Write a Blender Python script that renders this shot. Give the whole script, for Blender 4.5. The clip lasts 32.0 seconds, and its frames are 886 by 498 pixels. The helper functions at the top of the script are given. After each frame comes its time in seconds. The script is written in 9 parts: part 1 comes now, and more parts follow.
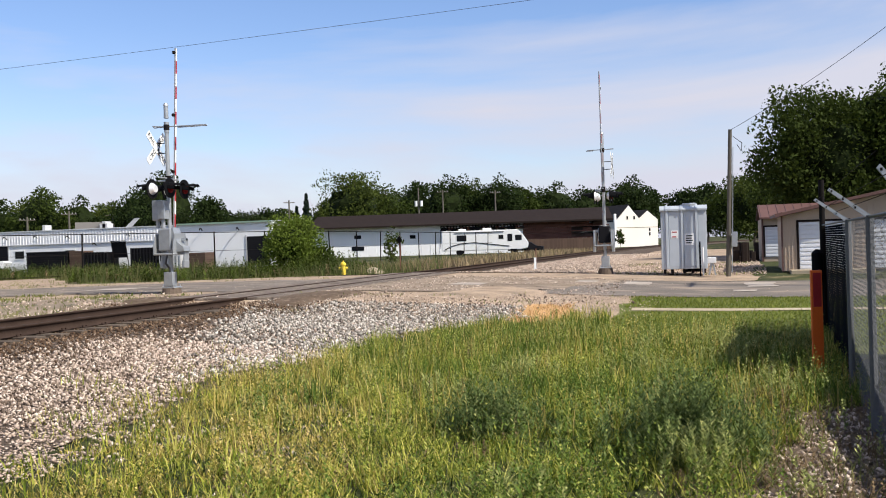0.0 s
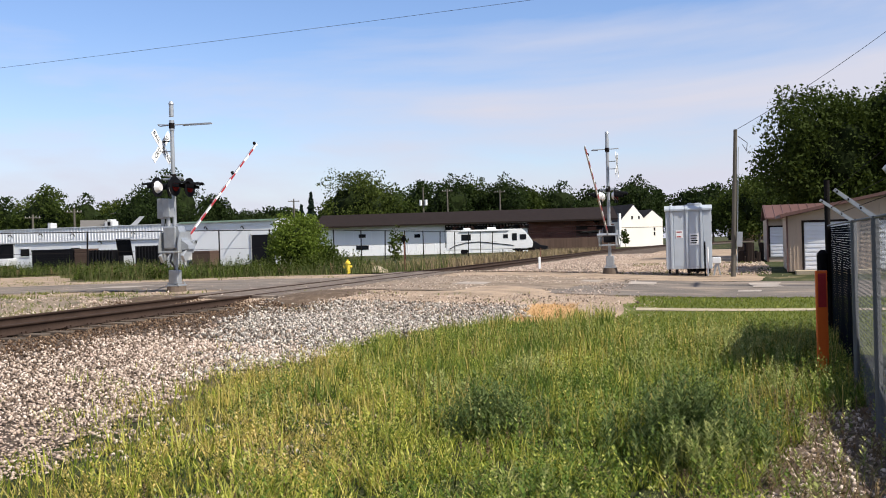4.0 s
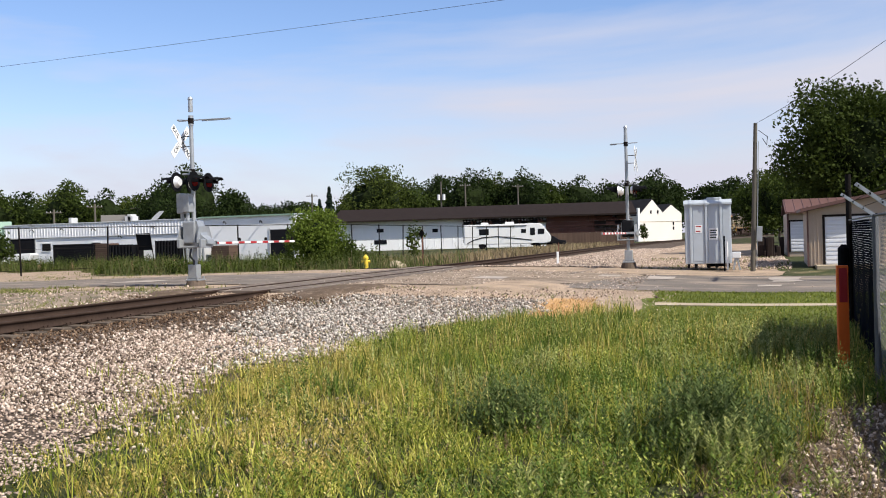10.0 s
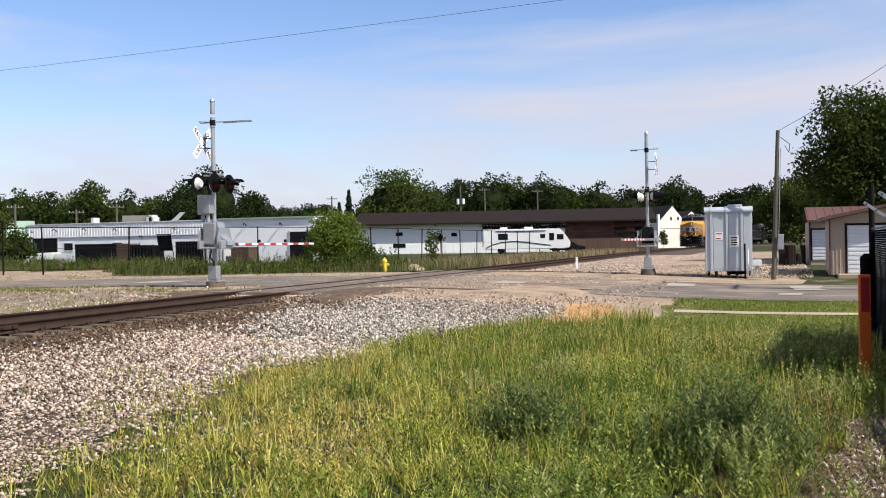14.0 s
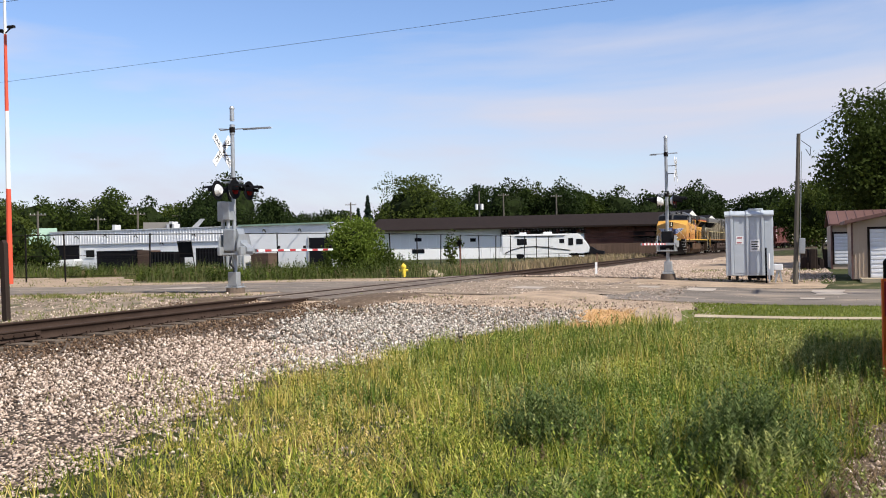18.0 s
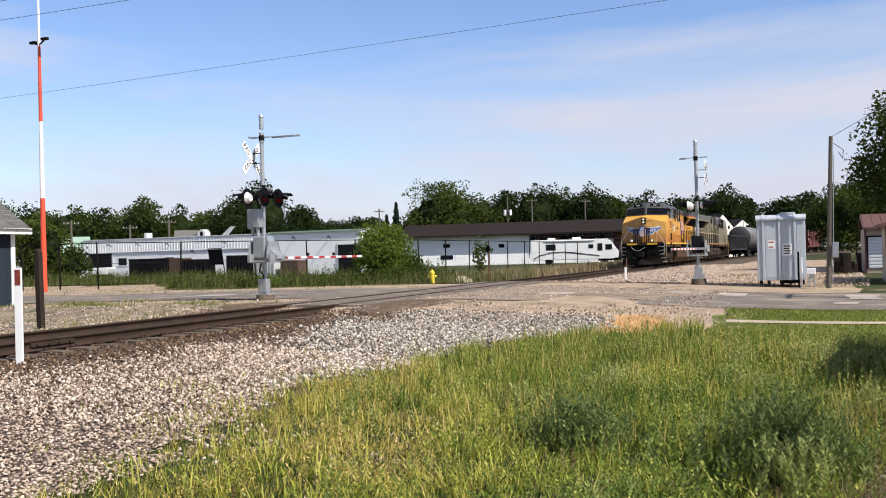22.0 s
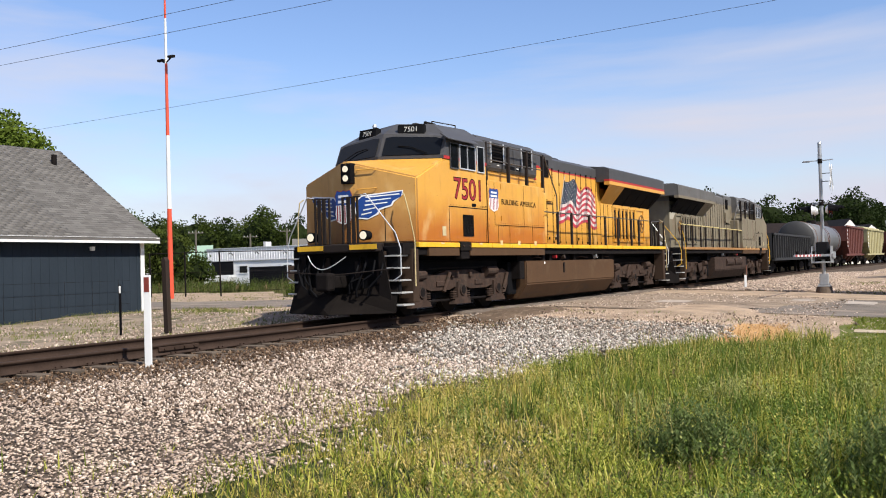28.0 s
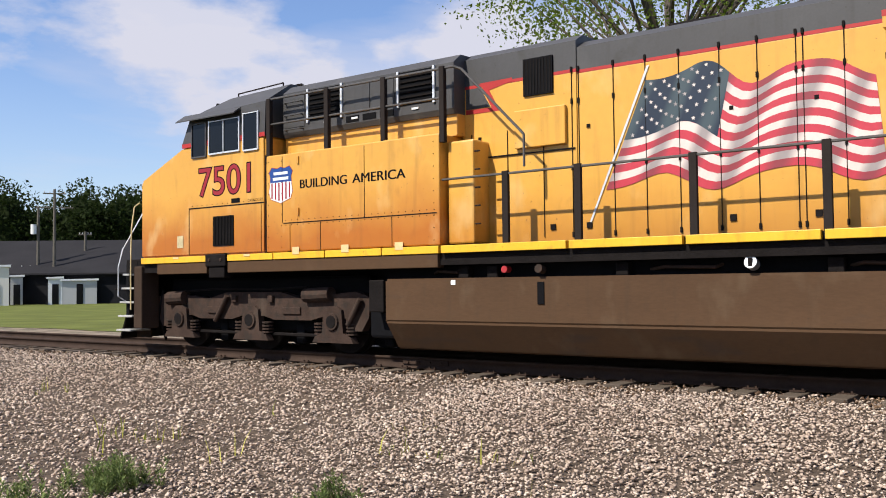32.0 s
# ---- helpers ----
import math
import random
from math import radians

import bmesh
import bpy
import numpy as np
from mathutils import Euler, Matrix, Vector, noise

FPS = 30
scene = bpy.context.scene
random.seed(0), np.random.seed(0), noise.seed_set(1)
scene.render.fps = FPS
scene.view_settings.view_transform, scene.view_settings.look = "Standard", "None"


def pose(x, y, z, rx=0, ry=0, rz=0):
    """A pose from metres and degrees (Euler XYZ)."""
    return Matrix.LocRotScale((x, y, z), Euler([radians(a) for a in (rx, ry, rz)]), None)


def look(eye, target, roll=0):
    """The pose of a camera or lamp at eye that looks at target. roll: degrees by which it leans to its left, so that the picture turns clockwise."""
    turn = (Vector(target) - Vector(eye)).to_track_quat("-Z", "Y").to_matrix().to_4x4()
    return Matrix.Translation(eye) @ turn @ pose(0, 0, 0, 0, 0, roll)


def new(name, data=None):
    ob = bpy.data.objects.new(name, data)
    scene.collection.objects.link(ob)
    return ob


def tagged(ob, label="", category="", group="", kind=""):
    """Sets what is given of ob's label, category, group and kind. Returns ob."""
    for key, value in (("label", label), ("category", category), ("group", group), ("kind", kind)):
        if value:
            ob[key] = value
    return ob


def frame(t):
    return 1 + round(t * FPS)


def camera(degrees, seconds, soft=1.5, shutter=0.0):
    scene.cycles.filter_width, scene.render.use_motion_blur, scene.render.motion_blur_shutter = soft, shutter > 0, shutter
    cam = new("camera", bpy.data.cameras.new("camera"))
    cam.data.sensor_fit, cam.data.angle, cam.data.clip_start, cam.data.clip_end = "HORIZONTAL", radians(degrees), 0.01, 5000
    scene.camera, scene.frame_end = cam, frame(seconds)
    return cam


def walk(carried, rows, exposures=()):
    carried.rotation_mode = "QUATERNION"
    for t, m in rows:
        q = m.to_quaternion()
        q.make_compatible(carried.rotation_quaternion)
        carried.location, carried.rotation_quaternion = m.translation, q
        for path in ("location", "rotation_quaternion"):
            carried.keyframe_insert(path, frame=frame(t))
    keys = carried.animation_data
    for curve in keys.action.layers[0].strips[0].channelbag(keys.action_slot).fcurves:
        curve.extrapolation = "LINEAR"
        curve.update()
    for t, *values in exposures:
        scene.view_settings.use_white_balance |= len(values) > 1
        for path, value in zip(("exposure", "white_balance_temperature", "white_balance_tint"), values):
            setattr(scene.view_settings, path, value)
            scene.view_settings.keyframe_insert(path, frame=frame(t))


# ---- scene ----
from itertools import product

# camera: a person's stand beside the line, turning with the train; z = 0 is the top of the rail
cam = camera(51.24, 32.0, 1.0)
EYE = 1.138
PATH = [  # seconds, tilt, lean, turn
    (0, -0.28, 1.81, 17.02),
    (0.5, -0.35, 1.73, 17.02),
    (1, -0.44, 1.67, 17.01),
    (1.5, -0.44, 1.66, 17.02),
    (2, -0.43, 1.67, 17.07),
    (2.5, -0.38, 1.66, 17.13),
    (3, -0.33, 1.70, 17.21),
    (3.5, -0.32, 1.65, 17.25),
    (5.5, -0.39, 1.49, 17.44),
    (6, -0.49, 1.45, 17.48),
    (6.5, -0.59, 1.44, 17.54),
    (7, -0.63, 1.46, 17.59),
    (7.5, -0.65, 1.49, 17.69),
    (8, -0.63, 1.45, 17.81),
    (8.5, -0.60, 1.49, 17.96),
    (9, -0.59, 1.53, 18.11),
    (9.5, -0.59, 1.58, 18.26),
    (10, -0.63, 1.62, 18.41),
    (10.5, -0.69, 1.60, 18.55),
    (11, -0.71, 1.56, 18.65),
    (11.5, -0.68, 1.48, 18.75),
    (12, -0.61, 1.36, 18.87),
    (12.5, -0.51, 1.23, 19.01),
    (13, -0.44, 1.09, 19.22),
    (13.5, -0.38, 1.04, 19.41),
    (14, -0.35, 0.94, 19.58),
    (14.5, -0.33, 0.91, 19.75),
    (16.5, -0.16, 0.83, 20.39),
    (17, -0.11, 0.89, 20.50),
    (17.5, -0.06, 1.04, 20.59),
    (18, 0.01, 1.17, 20.75),
    (18.5, 0.11, 1.36, 20.91),
    (19, 0.22, 1.47, 21.11),
    (19.5, 0.32, 1.58, 21.34),
    (20, 0.39, 1.63, 21.60),
    (20.5, 0.44, 1.64, 21.85),
    (21, 0.45, 1.63, 22.09),
    (21.5, 0.45, 1.57, 22.30),
    (22, 0.43, 1.50, 22.52),
    (22.5, 0.37, 1.45, 22.82),
    (23, 0.30, 1.44, 23.13),
    (23.5, 0.25, 1.47, 23.40),
    (24, 0.21, 1.56, 23.64),
    (24.5, 0.22, 1.70, 23.88),
    (26.5, 0.68, 1.68, 25.79),
    (27, 0.91, 1.52, 26.79),
    (27.5, 1.06, 1.52, 28.13),
    (28, 1.08, 1.59, 29.46),
    (28.5, 1.02, 1.66, 30.76),
    (29, 0.95, 1.59, 33.20),
    (29.5, 1.05, 1.34, 38.89),
    (30, 1.28, 1.58, 50.86),
    (30.5, 1.72, 1.56, 68.91),
    (31, 2.04, 1.42, 90.75),
    (31.5, 2.20, 1.15, 110.91),
    (32, 2.20, 0.64, 127.14),
]
walk(cam, [(t, pose(0, 0, EYE, 90 + p, r, w)) for t, p, r, w in PATH])

# ---- light ----
world = bpy.data.worlds.new("world")
scene.world = world
world.use_nodes = True
wn, wl = world.node_tree.nodes, world.node_tree.links
wn.clear()
sky = wn.new("ShaderNodeTexSky")
sky.sky_type, sky.sun_disc = "NISHITA", False
sky.sun_elevation, sky.sun_rotation = radians(46.6), radians(110.7)
sky.air_density, sky.dust_density, sky.ozone_density = 1.15, 0.3, 2.5
coord = wn.new("ShaderNodeTexCoord")
mapping = wn.new("ShaderNodeMapping")
mapping.inputs["Scale"].default_value = (0.8, 0.8, 3.6)
mapping.inputs["Rotation"].default_value = (0.10, 0.16, 0.0)
mapping.inputs["Location"].default_value = (0.35, 0.2, 0.55)
wl.new(coord.outputs["Generated"], mapping.inputs["Vector"])
cloud = wn.new("ShaderNodeTexNoise")
cloud.inputs["Scale"].default_value, cloud.inputs["Detail"].default_value = 1.5, 7
cloud.inputs["Roughness"].default_value, cloud.inputs["Distortion"].default_value = 0.52, 0.3
wl.new(mapping.outputs[0], cloud.inputs["Vector"])
split = wn.new("ShaderNodeSeparateXYZ")
wl.new(coord.outputs["Generated"], split.inputs[0])
# thin haze low in the sky, thinning upwards
low = wn.new("ShaderNodeMapRange")
low.inputs["From Min"].default_value, low.inputs["From Max"].default_value = 0.0, 0.40
low.inputs["To Min"].default_value, low.inputs["To Max"].default_value = 0.24, -0.18
wl.new(split.outputs["Z"], low.inputs["Value"])
ramp = wn.new("ShaderNodeMapRange")
ramp.inputs["From Min"].default_value, ramp.inputs["From Max"].default_value = 0.455, 0.63
ramp.inputs["To Min"].default_value, ramp.inputs["To Max"].default_value = 0.0, 0.95
wl.new(cloud.outputs[0], ramp.inputs["Value"])
amount = wn.new("ShaderNodeMath")
amount.operation, amount.use_clamp = "ADD", True
wl.new(low.outputs[0], amount.inputs[0])
mapping2 = wn.new("ShaderNodeMapping")
mapping2.inputs["Scale"].default_value = (1.0, 1.0, 2.2)
mapping2.inputs["Location"].default_value = (0.38, 0.62, 0.0)
wl.new(coord.outputs["Generated"], mapping2.inputs["Vector"])
puff = wn.new("ShaderNodeTexNoise")
puff.inputs["Scale"].default_value, puff.inputs["Detail"].default_value, puff.inputs["Roughness"].default_value = 3.4, 8, 0.55
wl.new(mapping2.outputs[0], puff.inputs["Vector"])
heap = wn.new("ShaderNodeMapRange")
heap.inputs["From Min"].default_value, heap.inputs["From Max"].default_value, heap.inputs["To Max"].default_value = 0.47, 0.57, 1.0
wl.new(puff.outputs[0], heap.inputs["Value"])
south = wn.new("ShaderNodeMapRange")
south.inputs["From Min"].default_value, south.inputs["From Max"].default_value = -0.05, -0.40
wl.new(split.outputs["Y"], south.inputs["Value"])
puffs = wn.new("ShaderNodeMath")
puffs.operation = "MULTIPLY_ADD"
wl.new(heap.outputs[0], puffs.inputs[0])
wl.new(south.outputs[0], puffs.inputs[1])
wl.new(ramp.outputs[0], puffs.inputs[2])
wl.new(puffs.outputs[0], amount.inputs[1])
veil = wn.new("ShaderNodeMixRGB")
veil.inputs[2].default_value = (4.95, 5.0, 5.8, 1)
wl.new(amount.outputs[0], veil.inputs[0])
tint = wn.new("ShaderNodeMixRGB")
tint.blend_type = "MULTIPLY"
tint.inputs[0].default_value, tint.inputs[2].default_value = 1.0, (0.90, 0.94, 1.14, 1)
wl.new(sky.outputs[0], tint.inputs[1])
wl.new(tint.outputs[0], veil.inputs[1])
back = wn.new("ShaderNodeBackground")
back.inputs["Strength"].default_value = 0.112
wl.new(veil.outputs[0], back.inputs["Color"])
wl.new(back.outputs[0], wn.new("ShaderNodeOutputWorld").inputs["Surface"])

sun = new("sun", bpy.data.lights.new("sun", "SUN"))
sun.data.energy, sun.data.angle, sun.data.color = 5.6, radians(0.53), (1.0, 0.945, 0.85)
sun.matrix_basis = look((0, 0, 0), (-0.54, 0.17, -0.60))
scene.view_settings.exposure = 0.34

# ---- materials ----


def mat(name, col, rough=0.7, metal=0.0, var=0.18, scale=2.0, bump=0.15, bscale=30.0, island=0.0, piece=0.0, dirt=None, dirt_at=0.62, stretch=(1, 1, 1), spec=0.4, alpha=None):
    """A painted or mineral surface: base colour, wear at two scales, fine relief. island, piece: how much single pieces differ."""
    m = bpy.data.materials.new(name)
    m.use_nodes = True
    n, l = m.node_tree.nodes, m.node_tree.links
    b = n["Principled BSDF"]
    b.inputs["Roughness"].default_value, b.inputs["Metallic"].default_value = rough, metal
    b.inputs["Specular IOR Level"].default_value = spec if rough < 0.75 else spec * 0.25
    tc, mp = n.new("ShaderNodeTexCoord"), n.new("ShaderNodeMapping")
    mp.inputs["Scale"].default_value = stretch
    l.new(tc.outputs["Object"], mp.inputs["Vector"])

    def noise_tex(s, detail):
        t = n.new("ShaderNodeTexNoise")
        t.inputs["Scale"].default_value, t.inputs["Detail"].default_value = s, detail
        l.new(mp.outputs[0], t.inputs["Vector"])
        return t

    big, small = noise_tex(scale, 4), noise_tex(bscale, 3)
    add = n.new("ShaderNodeMath")
    add.operation = "MULTIPLY_ADD"
    add.inputs[1].default_value = 0.65
    l.new(big.outputs[0], add.inputs[0])
    half = n.new("ShaderNodeMath")
    half.operation = "MULTIPLY"
    half.inputs[1].default_value = 0.35
    l.new(small.outputs[0], half.inputs[0])
    l.new(half.outputs[0], add.inputs[2])
    value = add
    for use, node, socket in ((island, "ShaderNodeNewGeometry", "Random Per Island"), (piece, "ShaderNodeObjectInfo", "Random")):
        if use:
            src = n.new(node)
            mixv = n.new("ShaderNodeMix")
            mixv.inputs[0].default_value = use
            l.new(value.outputs[0], mixv.inputs[2])
            l.new(src.outputs[socket], mixv.inputs[3])
            value = mixv
    cr = n.new("ShaderNodeValToRGB")
    lo, hi = cr.color_ramp.elements
    lo.position, hi.position = (0.0, 1.0) if (island or piece) else (0.28, 0.72)
    lo.color = (*[c * (1 - var) for c in col], 1)
    hi.color = (*[min(1, c * (1 + var)) for c in col], 1)
    l.new(value.outputs[0], cr.inputs[0])
    out = cr
    if dirt:
        dn = noise_tex(scale * 2.3, 6)
        dr = n.new("ShaderNodeValToRGB")
        dr.color_ramp.elements[0].position, dr.color_ramp.elements[1].position = dirt_at, dirt_at + 0.14
        l.new(dn.outputs[0], dr.inputs[0])
        mx = n.new("ShaderNodeMixRGB")
        mx.inputs[2].default_value = (*dirt, 1)
        l.new(dr.outputs[0], mx.inputs[0])
        l.new(cr.outputs[0], mx.inputs[1])
        out = mx
    l.new(out.outputs[0], b.inputs["Base Color"])
    if bump:
        bp = n.new("ShaderNodeBump")
        bp.inputs["Strength"].default_value, bp.inputs["Distance"].default_value = bump, 0.02
        l.new(small.outputs[0], bp.inputs["Height"])
        l.new(bp.outputs[0], b.inputs["Normal"])
    return m


def ramp_mat(name, stops, rough=0.9, bump=0.3, bscale=60.0, island=0.75, patch=0.35, translucent=0.0):
    """Many small pieces: each takes a colour from the stops by chance, with slow patches over the ground."""
    m = bpy.data.materials.new(name)
    m.use_nodes = True
    n, l = m.node_tree.nodes, m.node_tree.links
    b = n["Principled BSDF"]
    b.inputs["Roughness"].default_value = rough
    b.inputs["Specular IOR Level"].default_value = 0.12
    tc, geo = n.new("ShaderNodeTexCoord"), n.new("ShaderNodeNewGeometry")
    pt = n.new("ShaderNodeTexNoise")
    pt.inputs["Scale"].default_value, pt.inputs["Detail"].default_value = patch, 4
    l.new(tc.outputs["Object"], pt.inputs["Vector"])
    mx = n.new("ShaderNodeMix")
    mx.inputs[0].default_value = island
    l.new(pt.outputs[0], mx.inputs[2])
    l.new(geo.outputs["Random Per Island"], mx.inputs[3])
    cr = n.new("ShaderNodeValToRGB")
    els = cr.color_ramp.elements
    while len(els) < len(stops):
        els.new(0.5)
    for e, (p, c) in zip(els, stops):
        e.position, e.color = p, (*c, 1)
    l.new(mx.outputs[0], cr.inputs[0])
    l.new(cr.outputs[0], b.inputs["Base Color"])
    if bump:
        tx, bp = n.new("ShaderNodeTexNoise"), n.new("ShaderNodeBump")
        tx.inputs["Scale"].default_value = bscale
        l.new(tc.outputs["Object"], tx.inputs["Vector"])
        bp.inputs["Strength"].default_value, bp.inputs["Distance"].default_value = bump, 0.01
        l.new(tx.outputs[0], bp.inputs["Height"])
        l.new(bp.outputs[0], b.inputs["Normal"])
    if translucent:
        tr, mixs, outn = n.new("ShaderNodeBsdfTranslucent"), n.new("ShaderNodeMixShader"), n["Material Output"]
        l.new(cr.outputs[0], tr.inputs["Color"])
        mixs.inputs[0].default_value = translucent
        l.new(b.outputs[0], mixs.inputs[1])
        l.new(tr.outputs[0], mixs.inputs[2])
        l.new(mixs.outputs[0], outn.inputs["Surface"])
    return m


def glass_mat(name, col, rough=0.08):
    m = mat(name, col, rough, 0, 0.1, 1.0, 0)
    m.node_tree.nodes["Principled BSDF"].inputs["Specular IOR Level"].default_value = 0.18
    return m


M = dict(
    soil=mat("soil_and_short_grass", (0.042, 0.048, 0.018), 0.95, var=0.4, scale=0.35, bump=0.6, bscale=14, dirt=(0.16, 0.13, 0.07), dirt_at=0.56),
    lawn=mat("mown_lawn", (0.105, 0.118, 0.030), 0.95, var=0.4, scale=0.5, bump=0.5, bscale=40),
    gravel=mat("gravel_bed", (0.085, 0.064, 0.049), 0.95, var=0.5, scale=3.0, bump=0.8, bscale=26, dirt=(0.14, 0.108, 0.082), dirt_at=0.55),
    apron=mat("dusty_gravel", (0.305, 0.228, 0.160), 0.95, var=0.48, scale=1.1, bump=0.8, bscale=22, dirt=(0.20, 0.165, 0.13), dirt_at=0.57),
    asphalt=mat("worn_asphalt", (0.150, 0.128, 0.108), 0.9, var=0.34, scale=0.55, bump=0.5, bscale=38, dirt=(0.25, 0.20, 0.155), dirt_at=0.5, stretch=(0.5, 1, 1)),
    patchm=mat("pale_patch", (0.33, 0.285, 0.24), 0.9, var=0.28, scale=2),
    concrete=mat("pale_concrete", (0.37, 0.305, 0.215), 0.9, var=0.18, scale=1.5, bump=0.3),
    steel=mat("rusty_rail", (0.042, 0.027, 0.020), 0.75, 0.1, var=0.3, scale=3, bump=0.3),
    railtop=mat("worn_rail_head", (0.30, 0.27, 0.25), 0.35, 0.8, var=0.2, scale=5, bump=0.05),
    tie=mat("weathered_tie", (0.10, 0.078, 0.06), 0.95, var=0.35, scale=2, bump=0.6, bscale=18, piece=0.5, stretch=(0.4, 3, 3)),
    galv=mat("galvanised_steel", (0.36, 0.375, 0.385), 0.45, 0.55, var=0.15, scale=6, bump=0.05),
    alu=mat("painted_aluminium_box", (0.41, 0.445, 0.48), 0.45, 0.15, var=0.08, scale=2, bump=0.04, dirt=(0.36, 0.38, 0.40), dirt_at=0.66),
    black=mat("black_paint", (0.004, 0.004, 0.005), 0.8, var=0.3, scale=4, bump=0.08),
    darkiron=mat("grimy_underframe", (0.010, 0.008, 0.0075), 0.8, 0.1, var=0.4, scale=4, bump=0.3),
    white=mat("white_paint", (0.70, 0.70, 0.69), 0.55, var=0.06, scale=3, bump=0.05),
    red=mat("red_paint", (0.33, 0.022, 0.026), 0.5, var=0.12, scale=3, bump=0.04),
    mirror=mat("lamp_face", (0.75, 0.75, 0.75), 0.25, 0.3, var=0.05, scale=3, bump=0),
    mastred=mat("mast_red_paint", (0.60, 0.075, 0.035), 0.5, var=0.12, scale=1, bump=0.03),
    lens=mat("red_lens", (0.16, 0.01, 0.01), 0.15, var=0.1, scale=3, bump=0),
    wood=mat("grey_pole_wood", (0.115, 0.103, 0.085), 0.9, var=0.3, scale=2, bump=0.5, bscale=14, stretch=(6, 6, 0.4)),
    darkwood=mat("dark_creosoted_post", (0.032, 0.023, 0.019), 0.9, var=0.3, scale=2, bump=0.5, stretch=(5, 5, 0.5)),
    bark=mat("bark", (0.085, 0.07, 0.055), 0.95, var=0.35, scale=3, bump=0.8, bscale=12, stretch=(4, 4, 0.7)),
    yellowp=mat("hydrant_yellow", (0.72, 0.52, 0.05), 0.5, var=0.1, scale=4, bump=0.05),
    orange=mat("orange_post", (0.70, 0.13, 0.018), 0.55, var=0.1, scale=3, bump=0.05),
    sheetroof=mat("white_metal_roof", (0.55, 0.56, 0.57), 0.6, var=0.06, scale=0.3, bump=0.03, dirt=(0.42, 0.42, 0.41), dirt_at=0.66),
    sheetwhite=mat("white_metal_siding", (0.79, 0.79, 0.79), 0.5, var=0.06, scale=0.3, bump=0.03, dirt=(0.66, 0.65, 0.63), dirt_at=0.7),
    cream=mat("cream_render", (0.70, 0.665, 0.60), 0.8, var=0.06, scale=0.3, bump=0.05),
    brownroof=mat("brown_shingle_roof", (0.020, 0.014, 0.012), 0.9, var=0.25, scale=1.5, bump=0.3, bscale=5),
    rust=mat("rusty_racks", (0.17, 0.080, 0.058), 0.85, var=0.35, scale=1.2, bump=0.3),
    planks=mat("brown_fence_boards", (0.10, 0.066, 0.05), 0.9, var=0.3, scale=1.5, bump=0.3, piece=0.5),
    tan=mat("tan_metal_siding", (0.42, 0.33, 0.25), 0.55, var=0.08, scale=1, bump=0.04),
    redroof=mat("red_metal_roof", (0.115, 0.058, 0.048), 0.6, var=0.15, scale=1, bump=0.05),
    doorw=mat("white_roller_door", (0.66, 0.67, 0.70), 0.5, var=0.05, scale=1, bump=0.03),
    blueside=mat("slate_blue_siding", (0.021, 0.029, 0.039), 0.88, var=0.15, scale=1.2, bump=0.1, stretch=(1, 1, 0.3)),
    shingle=mat("grey_asphalt_shingle", (0.115, 0.108, 0.10), 0.95, var=0.30, scale=2, bump=0.4, bscale=25, piece=0.65),
    darkbld=mat("dark_building_wall", (0.010, 0.010, 0.012), 0.8, var=0.2, scale=0.6, bump=0.1),
    greyroof=mat("dark_grey_roof", (0.022, 0.021, 0.023), 0.9, var=0.2, scale=0.5, bump=0.2),
    greyshed=mat("pale_grey_shed", (0.42, 0.42, 0.42), 0.7, var=0.08, scale=1, bump=0.05),
    glass=glass_mat("dark_glass", (0.006, 0.007, 0.009)),
    cable=mat("cable", (0.03, 0.03, 0.035), 0.6, bump=0),
    postgrey=mat("dull_fence_post", (0.10, 0.105, 0.11), 0.6, 0.2, var=0.2, bump=0.05),
    chain=mat("chain_link_wire", (0.10, 0.104, 0.11), 0.6, 0.2, var=0.15, bump=0),
    sage=mat("sage_green_trim", (0.24, 0.34, 0.26), 0.6, var=0.1, scale=2, bump=0.03),
    screen=mat("dark_fence_screen", (0.010, 0.012, 0.016), 1.0, spec=0.0, var=0.35, scale=3, bump=0.3, bscale=60),
)
STONES = ramp_mat("ballast_stones", [(0.0, (0.110, 0.080, 0.062)), (0.30, (0.275, 0.205, 0.160)), (0.5, (0.430, 0.330, 0.258)), (0.70, (0.56, 0.445, 0.355)), (0.94, (0.72, 0.61, 0.505))], patch=0.35, island=0.55)
BROWNED = ramp_mat("grimy_ballast_stones", [(0.0, (0.070, 0.050, 0.037)), (0.30, (0.185, 0.136, 0.102)), (0.5, (0.320, 0.242, 0.188)), (0.70, (0.47, 0.372, 0.300)), (0.94, (0.69, 0.575, 0.475))], patch=0.35, island=0.9)
OILED = ramp_mat("oil_stained_stones", [(0.0, (0.026, 0.015, 0.010)), (0.35, (0.074, 0.045, 0.028)), (0.7, (0.152, 0.098, 0.061)), (1.0, (0.296, 0.203, 0.132))], patch=0.4)
PALE = ramp_mat("pale_ballast_stones", [(0.0, (0.063, 0.053, 0.045)), (0.32, (0.199, 0.175, 0.149)), (0.65, (0.390, 0.353, 0.304)), (1.0, (0.681, 0.628, 0.548))], patch=0.3, island=0.85)
DRYGRASS = ramp_mat("dry_field_grass", [(0.15, (0.130, 0.130, 0.022)), (0.40, (0.350, 0.295, 0.056)), (0.60, (0.57, 0.445, 0.125)), (0.85, (0.82, 0.64, 0.27))], 0.7, 0, island=0.62, patch=0.5, translucent=0.4)
